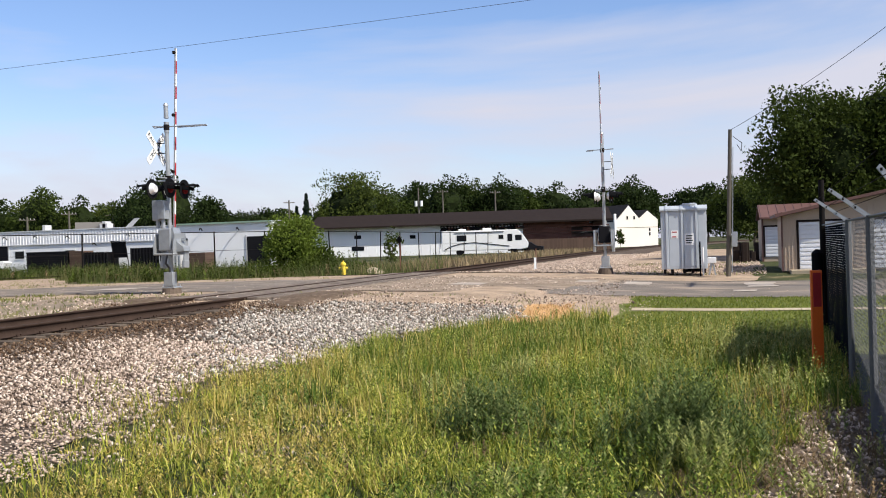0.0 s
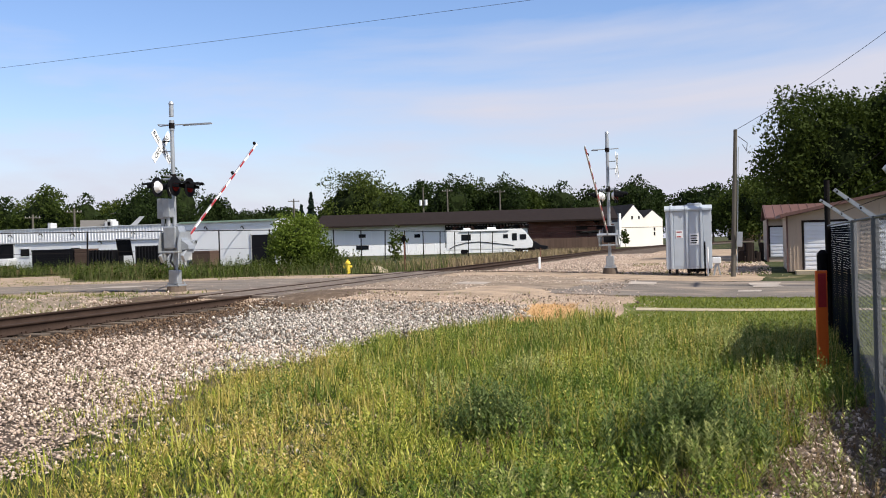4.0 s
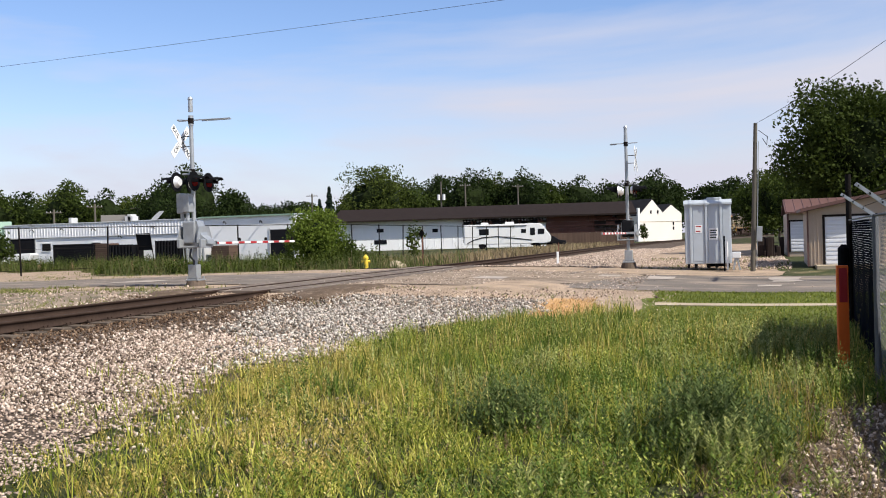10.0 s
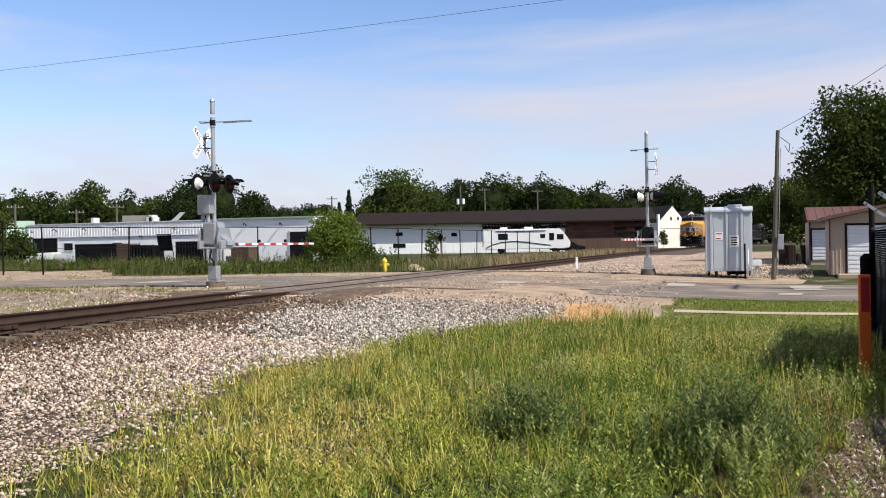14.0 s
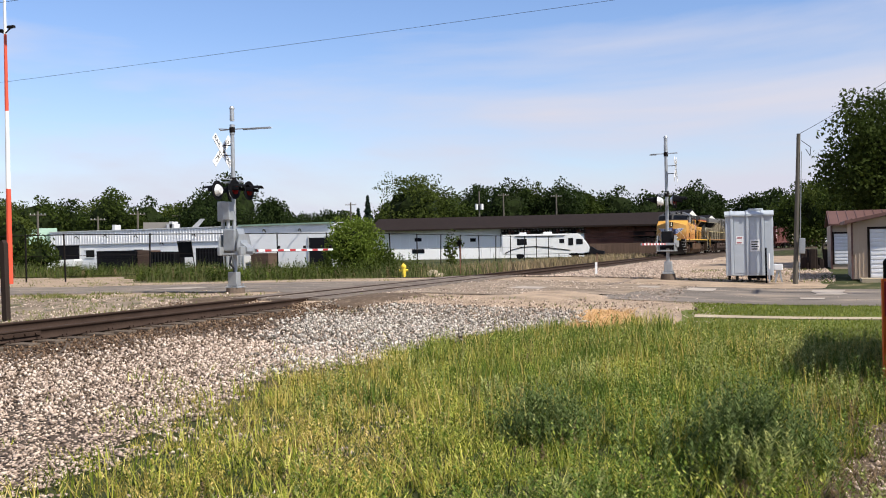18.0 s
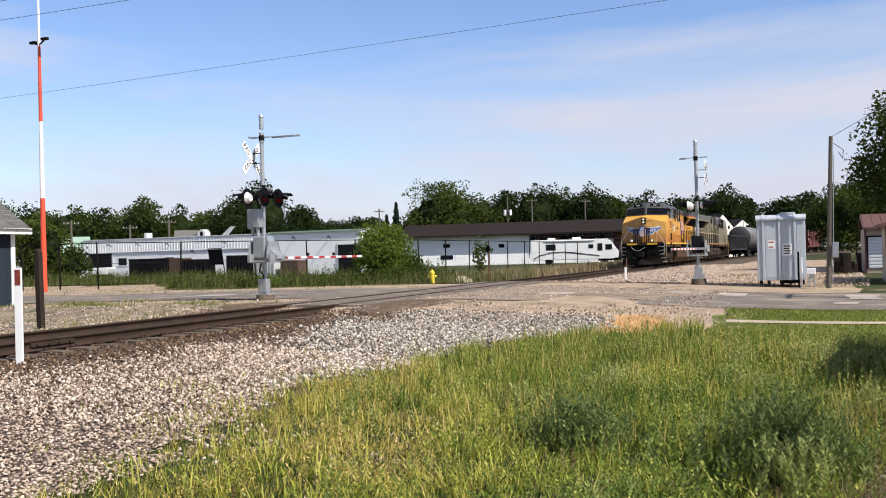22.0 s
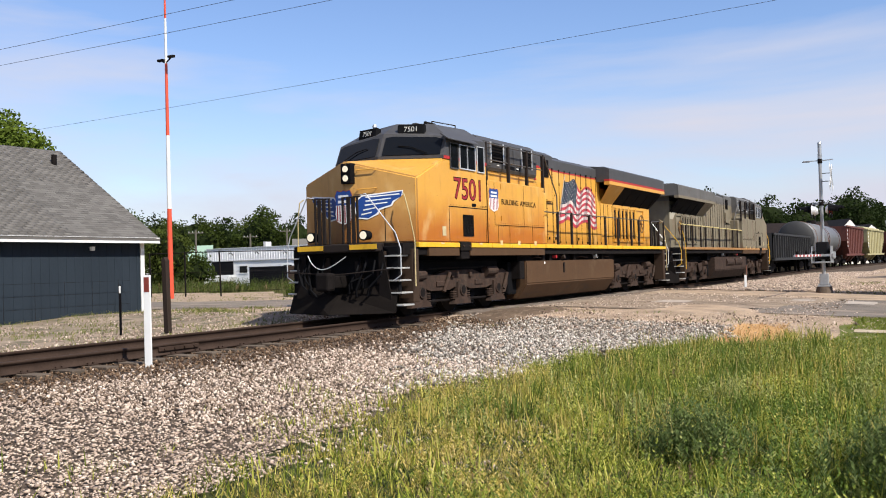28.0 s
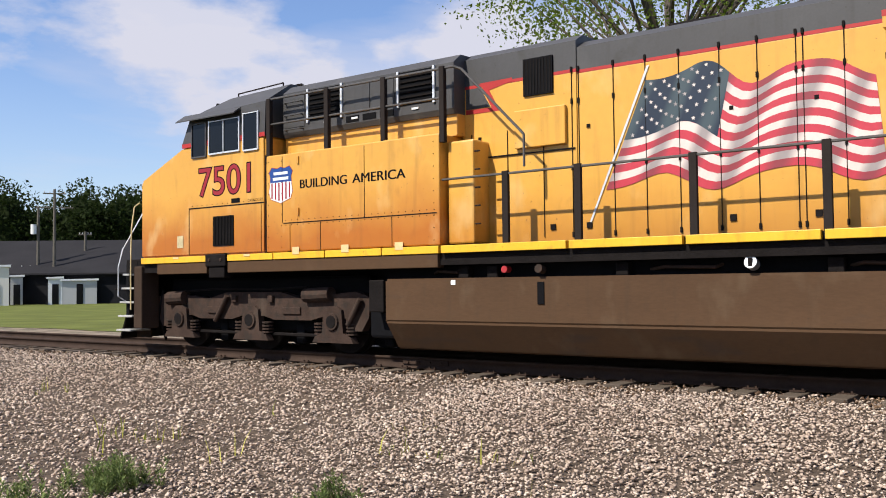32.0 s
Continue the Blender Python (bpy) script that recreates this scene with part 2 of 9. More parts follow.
GRASS = ramp_mat("field_grass", [(0.15, (0.065, 0.105, 0.013)), (0.40, (0.225, 0.275, 0.033)), (0.60, (0.455, 0.455, 0.074)), (0.85, (0.76, 0.68, 0.20))], 0.7, 0, island=0.62, patch=0.45, translucent=0.4)
WEED = ramp_mat("dark_weeds", [(0.1, (0.053, 0.095, 0.017)), (0.5, (0.109, 0.166, 0.027)), (0.9, (0.207, 0.243, 0.051))], 0.7, 0, island=0.6, patch=0.8, translucent=0.3)
BLUEWEED = ramp_mat("feathery_weeds", [(0.1, (0.136, 0.174, 0.055)), (0.5, (0.270, 0.298, 0.096)), (0.9, (0.502, 0.499, 0.179))], 0.75, 0, island=0.6, patch=0.8, translucent=0.3)
BUSHY = ramp_mat("bushy_weeds", [(0.1, (0.050, 0.080, 0.023)), (0.5, (0.108, 0.150, 0.044)), (0.9, (0.240, 0.285, 0.105))], 0.75, 0, island=0.65, patch=0.8, translucent=0.35)
# weed green darkened: the shade between taller blades is in the colour
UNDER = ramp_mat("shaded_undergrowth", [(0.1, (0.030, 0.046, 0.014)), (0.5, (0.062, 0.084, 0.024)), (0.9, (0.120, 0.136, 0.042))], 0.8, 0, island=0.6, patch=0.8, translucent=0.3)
LUSH = ramp_mat("lush_field_grass", [(0.15, (0.040, 0.070, 0.010)), (0.40, (0.128, 0.175, 0.024)), (0.60, (0.275, 0.312, 0.050)), (0.85, (0.55, 0.54, 0.15))], 0.7, 0, island=0.62, patch=0.45, translucent=0.4)
VERGE = ramp_mat("thin_verge_grass", [(0.1, (0.085, 0.105, 0.028)), (0.5, (0.150, 0.165, 0.045)), (0.9, (0.26, 0.235, 0.085))], 0.8, 0, island=0.6, patch=0.6, translucent=0.25)
STRAW = ramp_mat("dry_straw", [(0.1, (0.34, 0.19, 0.07)), (0.5, (0.52, 0.31, 0.13)), (0.9, (0.66, 0.45, 0.23))], 0.8, 0, island=0.6, translucent=0.2)
LEAF = [ramp_mat("leaves_%s" % k, [(0.1, tuple(c * 0.72 for c in col)), (0.5, col), (0.95, tuple(c * 1.4 for c in col))], 0.75, 0, island=0.6, patch=0.3, translucent=0.34)
        for k, col in (("mid", (0.038, 0.055, 0.009)), ("dark", (0.020, 0.033, 0.007)), ("light", (0.056, 0.074, 0.013)), ("spruce", (0.020, 0.034, 0.022)), ("bush", (0.108, 0.150, 0.021)))]

# very dark, with the shade inside a crown put into the colour
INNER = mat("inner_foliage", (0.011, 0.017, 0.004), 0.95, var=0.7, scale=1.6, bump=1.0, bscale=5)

# ---- mesh helpers ----


def link_mesh(name, mesh, material, parent=None, label=""):
    ob = new(name, mesh)
    if material is not None and not mesh.materials:
        mesh.materials.append(material)
    if parent is not None:
        ob.parent = parent
    if label:
        ob["label"] = label
    return ob


def part(name, bm, material, parent=None, label="", smooth=False):
    mesh = bpy.data.meshes.new(name)
    bm.to_mesh(mesh)
    bm.free()
    if smooth:
        mesh.polygons.foreach_set("use_smooth", [True] * len(mesh.polygons))
    return link_mesh(name, mesh, material, parent, label)


def fast_mesh(name, verts, faces):
    """A mesh from arrays: verts (n, 3), faces (k, 3 or 4)."""
    verts, faces = np.asarray(verts, np.float32), np.asarray(faces, np.int32)
    mesh = bpy.data.meshes.new(name)
    k, c = faces.shape
    mesh.vertices.add(len(verts))
    mesh.vertices.foreach_set("co", verts.ravel())
    mesh.loops.add(k * c)
    mesh.loops.foreach_set("vertex_index", faces.ravel())
    mesh.polygons.add(k)
    mesh.polygons.foreach_set("loop_start", np.arange(k, dtype=np.int32) * c)
    mesh.update(calc_edges=True)
    return mesh


def empty(name, m=None):
    ob = new(name)
    ob.empty_display_size = 0.2
    if m is not None:
        ob.matrix_basis = m
    return ob


def box(bm, x0, x1, y0, y1, z0, z1, bevel=0.0):
    made = bmesh.ops.create_cube(bm, size=1.0, matrix=Matrix.Translation(((x0 + x1) / 2, (y0 + y1) / 2, (z0 + z1) / 2)) @ Matrix.Diagonal((abs(x1 - x0), abs(y1 - y0), abs(z1 - z0), 1)))
    if bevel:
        edges = {e for v in made["verts"] for e in v.link_edges}
        bmesh.ops.bevel(bm, geom=list(edges), offset=bevel, segments=2, affect="EDGES", profile=0.5)
    return bm


def rod(bm, a, b, r, r2=None, seg=8):
    a, b = Vector(a), Vector(b)
    d = b - a
    m = Matrix.Translation((a + b) / 2) @ d.to_track_quat("Z", "Y").to_matrix().to_4x4()
    bmesh.ops.create_cone(bm, cap_ends=True, segments=seg, radius1=r, radius2=r if r2 is None else r2, depth=d.length, matrix=m)
    return bm


def pipe(bm, pts, r, seg=6):
    for a, b in zip(pts, pts[1:]):
        rod(bm, a, b, r, seg=seg)
    for p in pts[1:-1]:
        bmesh.ops.create_icosphere(bm, subdivisions=1, radius=r * 1.02, matrix=Matrix.Translation(p))
    return bm


def prism(bm, outline, axis, lo, hi):
    """Extrudes a closed outline of 2D points along an axis ('x': points are y, z; 'y': x, z; 'z': x, y)."""
    def put(p, k):
        return {"x": (k, p[0], p[1]), "y": (p[0], k, p[1]), "z": (p[0], p[1], k)}[axis]
    a, b = [bm.verts.new(put(p, lo)) for p in outline], [bm.verts.new(put(p, hi)) for p in outline]
    n = len(outline)
    fs = [bm.faces.new(a), bm.faces.new(b[::-1])]
    for i in range(n):
        fs.append(bm.faces.new((a[i], b[i], b[(i + 1) % n], a[(i + 1) % n])))
    bmesh.ops.recalc_face_normals(bm, faces=fs)
    return bm


def B():
    return bmesh.new()


def words(name, text, size, depth, material, parent, m, label="", spacing=1.0):
    """Raised letters in the built-in font, centred on m's origin."""
    cu = bpy.data.curves.new(name, "FONT")
    cu.body, cu.size, cu.extrude, cu.align_x, cu.align_y, cu.space_character = text, size, depth, "CENTER", "CENTER", spacing
    tmp = bpy.data.objects.new(name, cu)
    mesh = bpy.data.meshes.new_from_object(tmp)
    bpy.data.objects.remove(tmp)
    ob = link_mesh(name, mesh, material, parent, label)
    ob.matrix_basis = m
    return ob


def at(az, d):
    """The place d metres off in the direction az (degrees, counter-clockwise from the line of the track)."""
    return -d * math.sin(radians(az)), d * math.cos(radians(az))


# ---- the line: straight past the camera, then a curve to the east ----
TRACK, BEND, CURVE = -12.18, 90.0, 0.00082


def track_x(y):
    return TRACK + (CURVE * (y - BEND) ** 2 if y > BEND else 0.0)


def track_turn(y):
    return -math.degrees(math.atan(2 * CURVE * (y - BEND))) if y > BEND else 0.0


def smooth(a, b, v):
    v = min(1.0, max(0.0, (v - a) / (b - a)))
    return v * v * (3 - 2 * v)


def ground_z(x, y):
    """The height of the ground: a low bank for the track, the road over it, fields at either side."""
    d = x - track_x(min(y, 400.0))
    side = -0.45 if d > 0 else -0.30
    far = side + (0.22 if d > 0 else 0.0) * smooth(30, 38, y)
    bank = -0.25 + (far + 0.25) * (smooth(1.6, 6.8, d) if d > 0 else smooth(1.8, 5.0, -d))
    w = smooth(18.3, 21.0, y) * (1 - smooth(36.5, 40.0, y))
    road = -0.075 - (0.32 * smooth(1.5, 13.0, d) if d > 0 else 0.20 * smooth(3.5, 22.0, -d))
    near = abs(d) < 60
    return (bank * (1 - w) + road * w) if near else (-0.45 if d > 0 else -0.30) * (1 - w) + road * w


def sheet(name, xs, ys, material, lift=0.0, wobble=0.0, kind="structure", label="", category="", inside=None):
    """A patch of ground that follows ground_z, with an uneven rim."""
    nx, ny = len(xs), len(ys)
    verts = []
    for j, y in enumerate(ys):
        for i, x in enumerate(xs):
            px, py = x, y
            if callable(inside):
                px, py = inside(x, y)
            if wobble and (i in (0, nx - 1) or j in (0, ny - 1)):
                px += wobble * noise.noise((px * 0.9, py * 0.9, 3.0))
                py += wobble * noise.noise((px * 0.9, py * 0.9, 9.0))
            verts.append((px, py, ground_z(px, py) + lift))
    faces = [(j * nx + i, j * nx + i + 1, (j + 1) * nx + i + 1, (j + 1) * nx + i) for j in range(ny - 1) for i in range(nx - 1)]
    mesh = fast_mesh(name, verts, faces)
    mesh.polygons.foreach_set("use_smooth", [True] * len(mesh.polygons))
    return tagged(link_mesh(name, mesh, material), label, category, "", kind)


def steps(*spans):
    out = []
    for a, b, s in spans:
        out += list(np.arange(a, b - 1e-6, s))
    return out + [spans[-1][1]]


gx = steps((-2500, -300, 550), (-300, -60, 40), (-60, -20, 4), (-20, 2, 0.5), (2, 20, 3), (20, 100, 16), (100, 2500, 600))
gy = steps((-2500, -200, 460), (-200, -30, 20), (-30, -10, 2), (-10, 44, 0.5), (44, 100, 4), (100, 260, 16), (260, 2600, 390))
sheet("ground", gx, gy, M["soil"], label="flat ground of dry soil and patchy grass", category="ground")
tagged(sheet("ballast_bed", steps((-16.6, -5.3, 0.5)), steps((-60, -12, 3), (-12, 19.6, 0.5)), M["gravel"], 0.012, 0.5), "brown and grey crushed stone bank under the track", "ballast")
tagged(sheet("ballast_bed", steps((-4.6, 6.6, 0.7)), steps((37.2, 100, 2.5), (100, 330, 10)), M["gravel"], 0.04, 0.3, inside=lambda x, y: (track_x(y) + x, y)), "brown and grey crushed stone bank under the track", "ballast")
tagged(sheet("ballast_bed", steps((-5.6, -1.0, 0.4)), steps((-30, 2.0, 0.8)), M["gravel"], 0.008, 0.4, inside=lambda x, y: (min(x, -5.4 + smooth(0.0, 6.5, -y) * 2.9 + (x + 1.0) * 0.3), y)), "brown and grey crushed stone bank under the track", "ballast")
tagged(sheet("gravel_yard", steps((-5.3, 1.0, 0.7)), steps((32, 50, 1.0)), M["apron"], 0.02, 0.5), "stony ground round the signal mast and relay cabinet", "gravel")
tagged(sheet("gravel_apron", steps((-60, -30, 2.5), (-30, -4.4, 0.6), (-4.4, -1.6, 0.7)), steps((18.6, 39.5, 0.6)), M["apron"], 0.012, 0.5), "dusty gravel verge round the level crossing", "gravel")
road_y = lambda x: 28.0 - 0.05 * (x + 12)
tagged(sheet("road", steps((-140, -40, 10), (-40, 20, 0.8), (20, 120, 10)), steps((-3.9, 4.2, 0.6)), M["asphalt"], 0.03, 0.25, inside=lambda x, v: (x, road_y(x) + v)), "worn grey asphalt road crossing the railway", "road")
tagged(sheet("gravel_yard", steps((-6.5, 1.2, 0.8)), steps((49.5, 96, 2.0)), M["apron"], 0.05, 0.4, inside=lambda x, y: (x + (track_x(y) - TRACK), y)), "stony ground between the track and the sheds", "gravel")
tagged(sheet("gravel_verge", steps((-80, -33, 2.0)), steps((36.5, 51.5, 1.0)), M["apron"], 0.02, 0.8), "bare sandy strip between the road and the weeds", "gravel")
tagged(sheet("lawn", steps((-2.2, 30, 1.0)), steps((12.5, 23.3, 0.5)), M["lawn"], 0.02, 0.4), "mown green lawn beside the road", "lawn")
tagged(sheet("footpath", steps((-1.9, 30, 1.0)), steps((19.62, 20.05, 0.215)), M["concrete"], 0.035, 0.12), "narrow pale concrete footpath through the lawn", "pavement")
tagged(sheet("field", steps((-200, -60, 14), (-60, -17.5, 2.5)), steps((-220, -60, 16), (-60, 3.5, 2.5)), M["lawn"], 0.05, 0.6), "mown green field across the track", "field")
tagged(sheet("road", steps((-11.3, -4.2, 0.5)), steps((-4.4, 4.4, 0.55)), mat("dusty_worn_asphalt", (0.235, 0.182, 0.134), 0.95, var=0.42, scale=1.5, bump=0.7, bscale=26, dirt=(0.135, 0.108, 0.086), dirt_at=0.56, stretch=(0.35, 1, 1)), 0.036, 0.8, inside=lambda x, v: (x + 0.25 * v, road_y(x) + v)), "asphalt worn down and covered with tan dust beside the rails", "road")
for px, py, sx, sy in ((0.95, 29.2, 0.42, 1.25), (0.42, 26.0, 0.30, 0.40), (-2.7, 29.8, 0.42, 0.9), (-4.4, 30.4, 0.35, 0.5), (-7.6, 27.4, 0.5, 0.6), (-20.5, 27.6, 0.9, 0.8)):
    tagged(sheet("road_patch", steps((px - sx, px + sx, 0.2)), steps((py - sy, py + sy, 0.25)), M["patchm"], 0.045, 0.12), "pale worn patch in the asphalt", "road patch", "pale patches in the road")
tagged(sheet("straw_patch", steps((-4.7, -2.5, 0.25)), steps((16.6, 20.3, 0.3)), mat("dead_grass_mat", (0.44, 0.27, 0.125), 0.95, var=0.35, scale=3, bump=0.8, bscale=40), 0.03, 0.5, inside=lambda x, y: (-3.65 + (x + 3.6) * 0.62 * math.sqrt(max(0.05, 1 - ((y - 18.45) / 1.95) ** 2)) - 0.18 * (y - 18.4), y)), "patch of dead orange-brown grass", "dead grass")
tagged(sheet("bare_strip", steps((-0.25, 1.5, 0.25)), steps((3.0, 10.4, 0.4)), mat("stony_soil", (0.105, 0.078, 0.055), 0.95, var=0.45, scale=5, bump=0.9, bscale=30, dirt=(0.20, 0.16, 0.125), dirt_at=0.55), 0.012, 0.5, inside=lambda x, y: (x + 0.045 * y - 0.35 + 0.2 * (x > 1), y)), "bare stony soil along the foot of the fence", "soil")
tagged(sheet("verge_path", steps((-25.3, -13.8, 0.6)), steps((-40, 8, 2.0), (8, 21.5, 0.6)), mat("weedy_dusty_gravel", (0.225, 0.178, 0.132), 0.95, var=0.5, scale=0.9, bump=0.8, bscale=22, dirt=(0.095, 0.088, 0.058), dirt_at=0.52), 0.035, 0.5), "dusty gravel strip between the track and the house", "gravel")

# ---- track ----
RAIL = [(-0.07, -0.178), (0.07, -0.178), (0.07, -0.163), (0.015, -0.145), (0.011, -0.045), (0.036, -0.035), (0.036, -0.006), (0.030, 0.0), (-0.030, 0.0), (-0.036, -0.006), (-0.036, -0.035), (-0.011, -0.045), (-0.015, -0.145), (-0.07, -0.163)]
track = tagged(empty("railway_track", pose(0, 0, 0)), "rusty steel rails on weathered wooden ties", "railway track")
RAIL_Y = steps((-80, 90, 17.0), (90, 330, 8.0))


def rail_mesh(offset):
    verts, faces, k = [], [], len(RAIL)
    for y in RAIL_Y:
        c = track_x(y)
        verts += [(c + offset + px, y, pz) for px, pz in RAIL]
    for j in range(len(RAIL_Y) - 1):
        for i in range(k):
            faces.append((j * k + i, j * k + (i + 1) % k, (j + 1) * k + (i + 1) % k, (j + 1) * k + i))
    return fast_mesh("rail", verts, faces)


for off in (-0.753, 0.753):
    ob = link_mesh("rail", rail_mesh(off), M["steel"], track, "rust-brown steel rail with a worn bright head")
    ob.data.materials.append(M["railtop"])
    mats = [1 if p.normal.z > 0.8 and p.center.z > -0.01 else 0 for p in ob.data.polygons]
    ob.data.polygons.foreach_set("material_index", mats)
tie_bm = box(B(), -1.30, 1.30, -0.115, 0.115, -0.34, -0.176, 0.012)
tie_mesh = bpy.data.meshes.new("tie")
tie_bm.to_mesh(tie_mesh)
tie_bm.free()
rng = random.Random(4)
far_ties = B()
for i in range(-110, 560):
    y = i * 0.55
    c, turn = track_x(y), track_turn(y)
    if 20.5 < y < 37.2:
        continue
    if -22 < y < 72:
        t = link_mesh("tie", tie_mesh, M["tie"], track)
        t.matrix_basis = pose(c + rng.uniform(-0.05, 0.05), y + rng.uniform(-0.03, 0.03), rng.uniform(-0.012, 0.004), 0, 0, turn + rng.uniform(-1.2, 1.2))
    else:
        box(far_ties, c - 1.3, c + 1.3, y - 0.115, y + 0.115, -0.34, -0.176)
tagged(part("far_ties", far_ties, M["tie"], track), kind="stuff")
# tie plates and spikes beside the nearer rail
plate_bm = box(B(), -0.17, 0.17, -0.09, 0.09, -0.177, -0.161)
for sx, sy in product((-0.11, 0.11), (-0.05, 0.05)):
    box(plate_bm, sx - 0.012, sx + 0.012, sy - 0.012, sy + 0.012, -0.163, -0.135)
plate_mesh = bpy.data.meshes.new("tie_plate")
plate_bm.to_mesh(plate_mesh)
plate_bm.free()
for i in range(-30, 37):
    for off in (-0.753, 0.753):
        p = link_mesh("tie_plate", plate_mesh, M["steel"], track)
        p.matrix_basis = pose(TRACK + off, i * 0.55, 0)
for y in (11.2, 4.0, -9.0):
    joint = B()
    box(joint, TRACK + 0.765, TRACK + 0.795, y - 0.45, y + 0.45, -0.115, -0.045, 0.006)
    for k in range(4):
        rod(joint, (TRACK + 0.79, y - 0.33 + 0.22 * k, -0.08), (TRACK + 0.82, y - 0.33 + 0.22 * k, -0.08), 0.017, seg=6)
    part("joint_bar", joint, M["steel"], track, "bolted rail joint bar")

# crossing surface
crossing = tagged(empty("level_crossing_deck", pose(TRACK, 0, 0)), "worn brown crossing slabs between and beside the rails", "level crossing")
deck = mat("worn_crossing_slab", (0.135, 0.108, 0.088), 0.95, var=0.3, scale=1.2, bump=0.5, bscale=20, piece=0.35, dirt=(0.30, 0.25, 0.20), dirt_at=0.55)
for k in range(7):
    y0 = 20.4 + k * 2.44
    for x0, x1 in ((-0.66, 0.66), (0.81, 1.55), (-1.55, -0.81)):
        s = part("slab", box(B(), x0, x1, y0 + 0.01, y0 + 2.43, -0.2, -0.016 + rng.uniform(-0.008, 0.003), 0.012), deck, crossing)

# brown dirt heaped against the rails where the road begins, and gravel dragged over the asphalt
DIRT = mat("brown_dirt", (0.105, 0.075, 0.052), 0.95, var=0.4, scale=2.5, bump=0.9, bscale=24, dirt=(0.19, 0.14, 0.10), dirt_at=0.55)


def mound(name, x0, x1, y0, y1, top, material, label):
    """A low heap that fades out into the ground at its rim."""
    xs, ys = np.linspace(x0, x1, 26), np.linspace(y0, y1, 26)
    verts, faces = [], []
    for j, y in enumerate(ys):
        for i, x in enumerate(xs):
            u, v = (x - x0) / (x1 - x0) * 2 - 1, (y - y0) / (y1 - y0) * 2 - 1
            r = math.hypot(u, v) + 0.25 * noise.noise((x * 0.9, y * 0.9, 140))
            g = ground_z(x, y)
            verts.append((x, y, g - 0.03 + (top - g + 0.03) * (1 - smooth(0.35, 1.0, r)) + 0.012 * noise.noise((x * 4, y * 4, 141))))
    faces = [(j * 26 + i, j * 26 + i + 1, (j + 1) * 26 + i + 1, (j + 1) * 26 + i) for j in range(25) for i in range(25)]
    mesh = fast_mesh(name, verts, faces)
    mesh.polygons.foreach_set("use_smooth", [True] * len(mesh.polygons))
    return tagged(link_mesh(name, mesh, material), label, "dirt", "", "structure")


mound("dirt_heap", -11.36, -8.6, 18.9, 24.2, 0.0, DIRT, "brown dirt heaped beside the rail at the crossing")
mound("dirt_heap", -15.4, -12.97, 18.9, 23.0, -0.02, DIRT, "brown dirt heaped beside the rail at the crossing")
mound("gravel_spill", -11.2, -3.6, 19.5, 28.4, -0.115, M["apron"], "tan gravel dragged over the worn asphalt")
mound("gravel_spill", -10.6, -5.6, 26.0, 33.5, -0.115, M["apron"], "tan gravel dragged over the worn asphalt")

# ---- stones ----


def stones(name, xy, lo, hi, material, label, lift=0.03, seed=1, flat=1.0):
    """Broken stones: six-cornered lumps with every corner pushed about, half sunk in the bed."""
    r = np.random.RandomState(seed)
    n = len(xy)
    corner = np.array([(1, 0, 0), (-1, 0, 0), (0, 1, 0), (0, -1, 0), (0, 0, 1), (0, 0, -1)], float)
    size = lo + (hi - lo) * r.rand(n, 1, 1) ** 1.6
    shape = corner[None] * (0.55 + 0.6 * r.rand(n, 1, 3)) * (0.75 + 0.5 * r.rand(n, 6, 1)) + 0.24 * r.randn(n, 6, 3)
    a = r.rand(n, 3) * 6.28
    for i, j, k in ((0, 1, 0), (1, 2, 1), (0, 2, 2)):
        c, s = np.cos(a[:, k])[:, None], np.sin(a[:, k])[:, None]
        u, v = shape[:, :, i].copy(), shape[:, :, j].copy()
        shape[:, :, i], shape[:, :, j] = c * u - s * v, s * u + c * v
    shape *= size * 0.56
    shape[:, :, 2] *= flat
    base = np.array([(x, y, ground_z(x, y) + lift) for x, y in xy])
    base[:, 2] += size[:, 0, 0] * (0.05 + 0.3 * r.rand(n))
    verts = (shape + base[:, None, :]).reshape(-1, 3)
    tri = np.array([(0, 2, 4), (2, 1, 4), (1, 3, 4), (3, 0, 4), (2, 0, 5), (1, 2, 5), (3, 1, 5), (0, 3, 5)])
    faces = (np.arange(n)[:, None, None] * 6 + tri[None]).reshape(-1, 3)
    return tagged(link_mesh(name, fast_mesh(name, verts, faces), material), label, "gravel", "", "stuff")


def scatter(n, x0, x1, y0, y1, keep=None, seed=1, near=None):
    r = np.random.RandomState(seed)
    p = np.stack([x0 + (x1 - x0) * r.rand(n), y0 + (y1 - y0) * r.rand(n)], 1)
    return p if keep is None else p[[bool(keep(x, y)) for x, y in p]]


def rim(y):
    """Where the grass takes over from the stones."""
    e = -5.55 + 0.45 * math.sin(y * 0.8) * math.sin(y * 0.37 + 1) + 0.35 * noise.noise((y * 1.3, 4.0, 0))
    return e + smooth(14, 19, y) * 1.2 + smooth(1.0, 6.5, -y) * 2.3 + 0.95 * (1 - smooth(4.6, 7.8, y))


def on_bank(x, y):
    return x < rim(y) + 0.5 * noise.noise((x * 3, y * 3, 1)) and not (abs(x - TRACK) < 0.66 and random.Random(int(x * 997 + y * 131)).random() < 0.35)


def stained_bed(x, y):
    return 1.2 + 0.7 * smooth(1, 6, y) + 1.2 * smooth(5, 10, y) - abs(x - TRACK) + 1.0 * noise.noise((x * 0.8, y * 0.8, 33)) + random.Random(int(x * 9973 + y * 7919)).gauss(0, 0.6) > 0


def seen_bank(x, y):
    return on_bank(x, y) and y > 2.3 * x - 1.5 and not stained_bed(x, y)


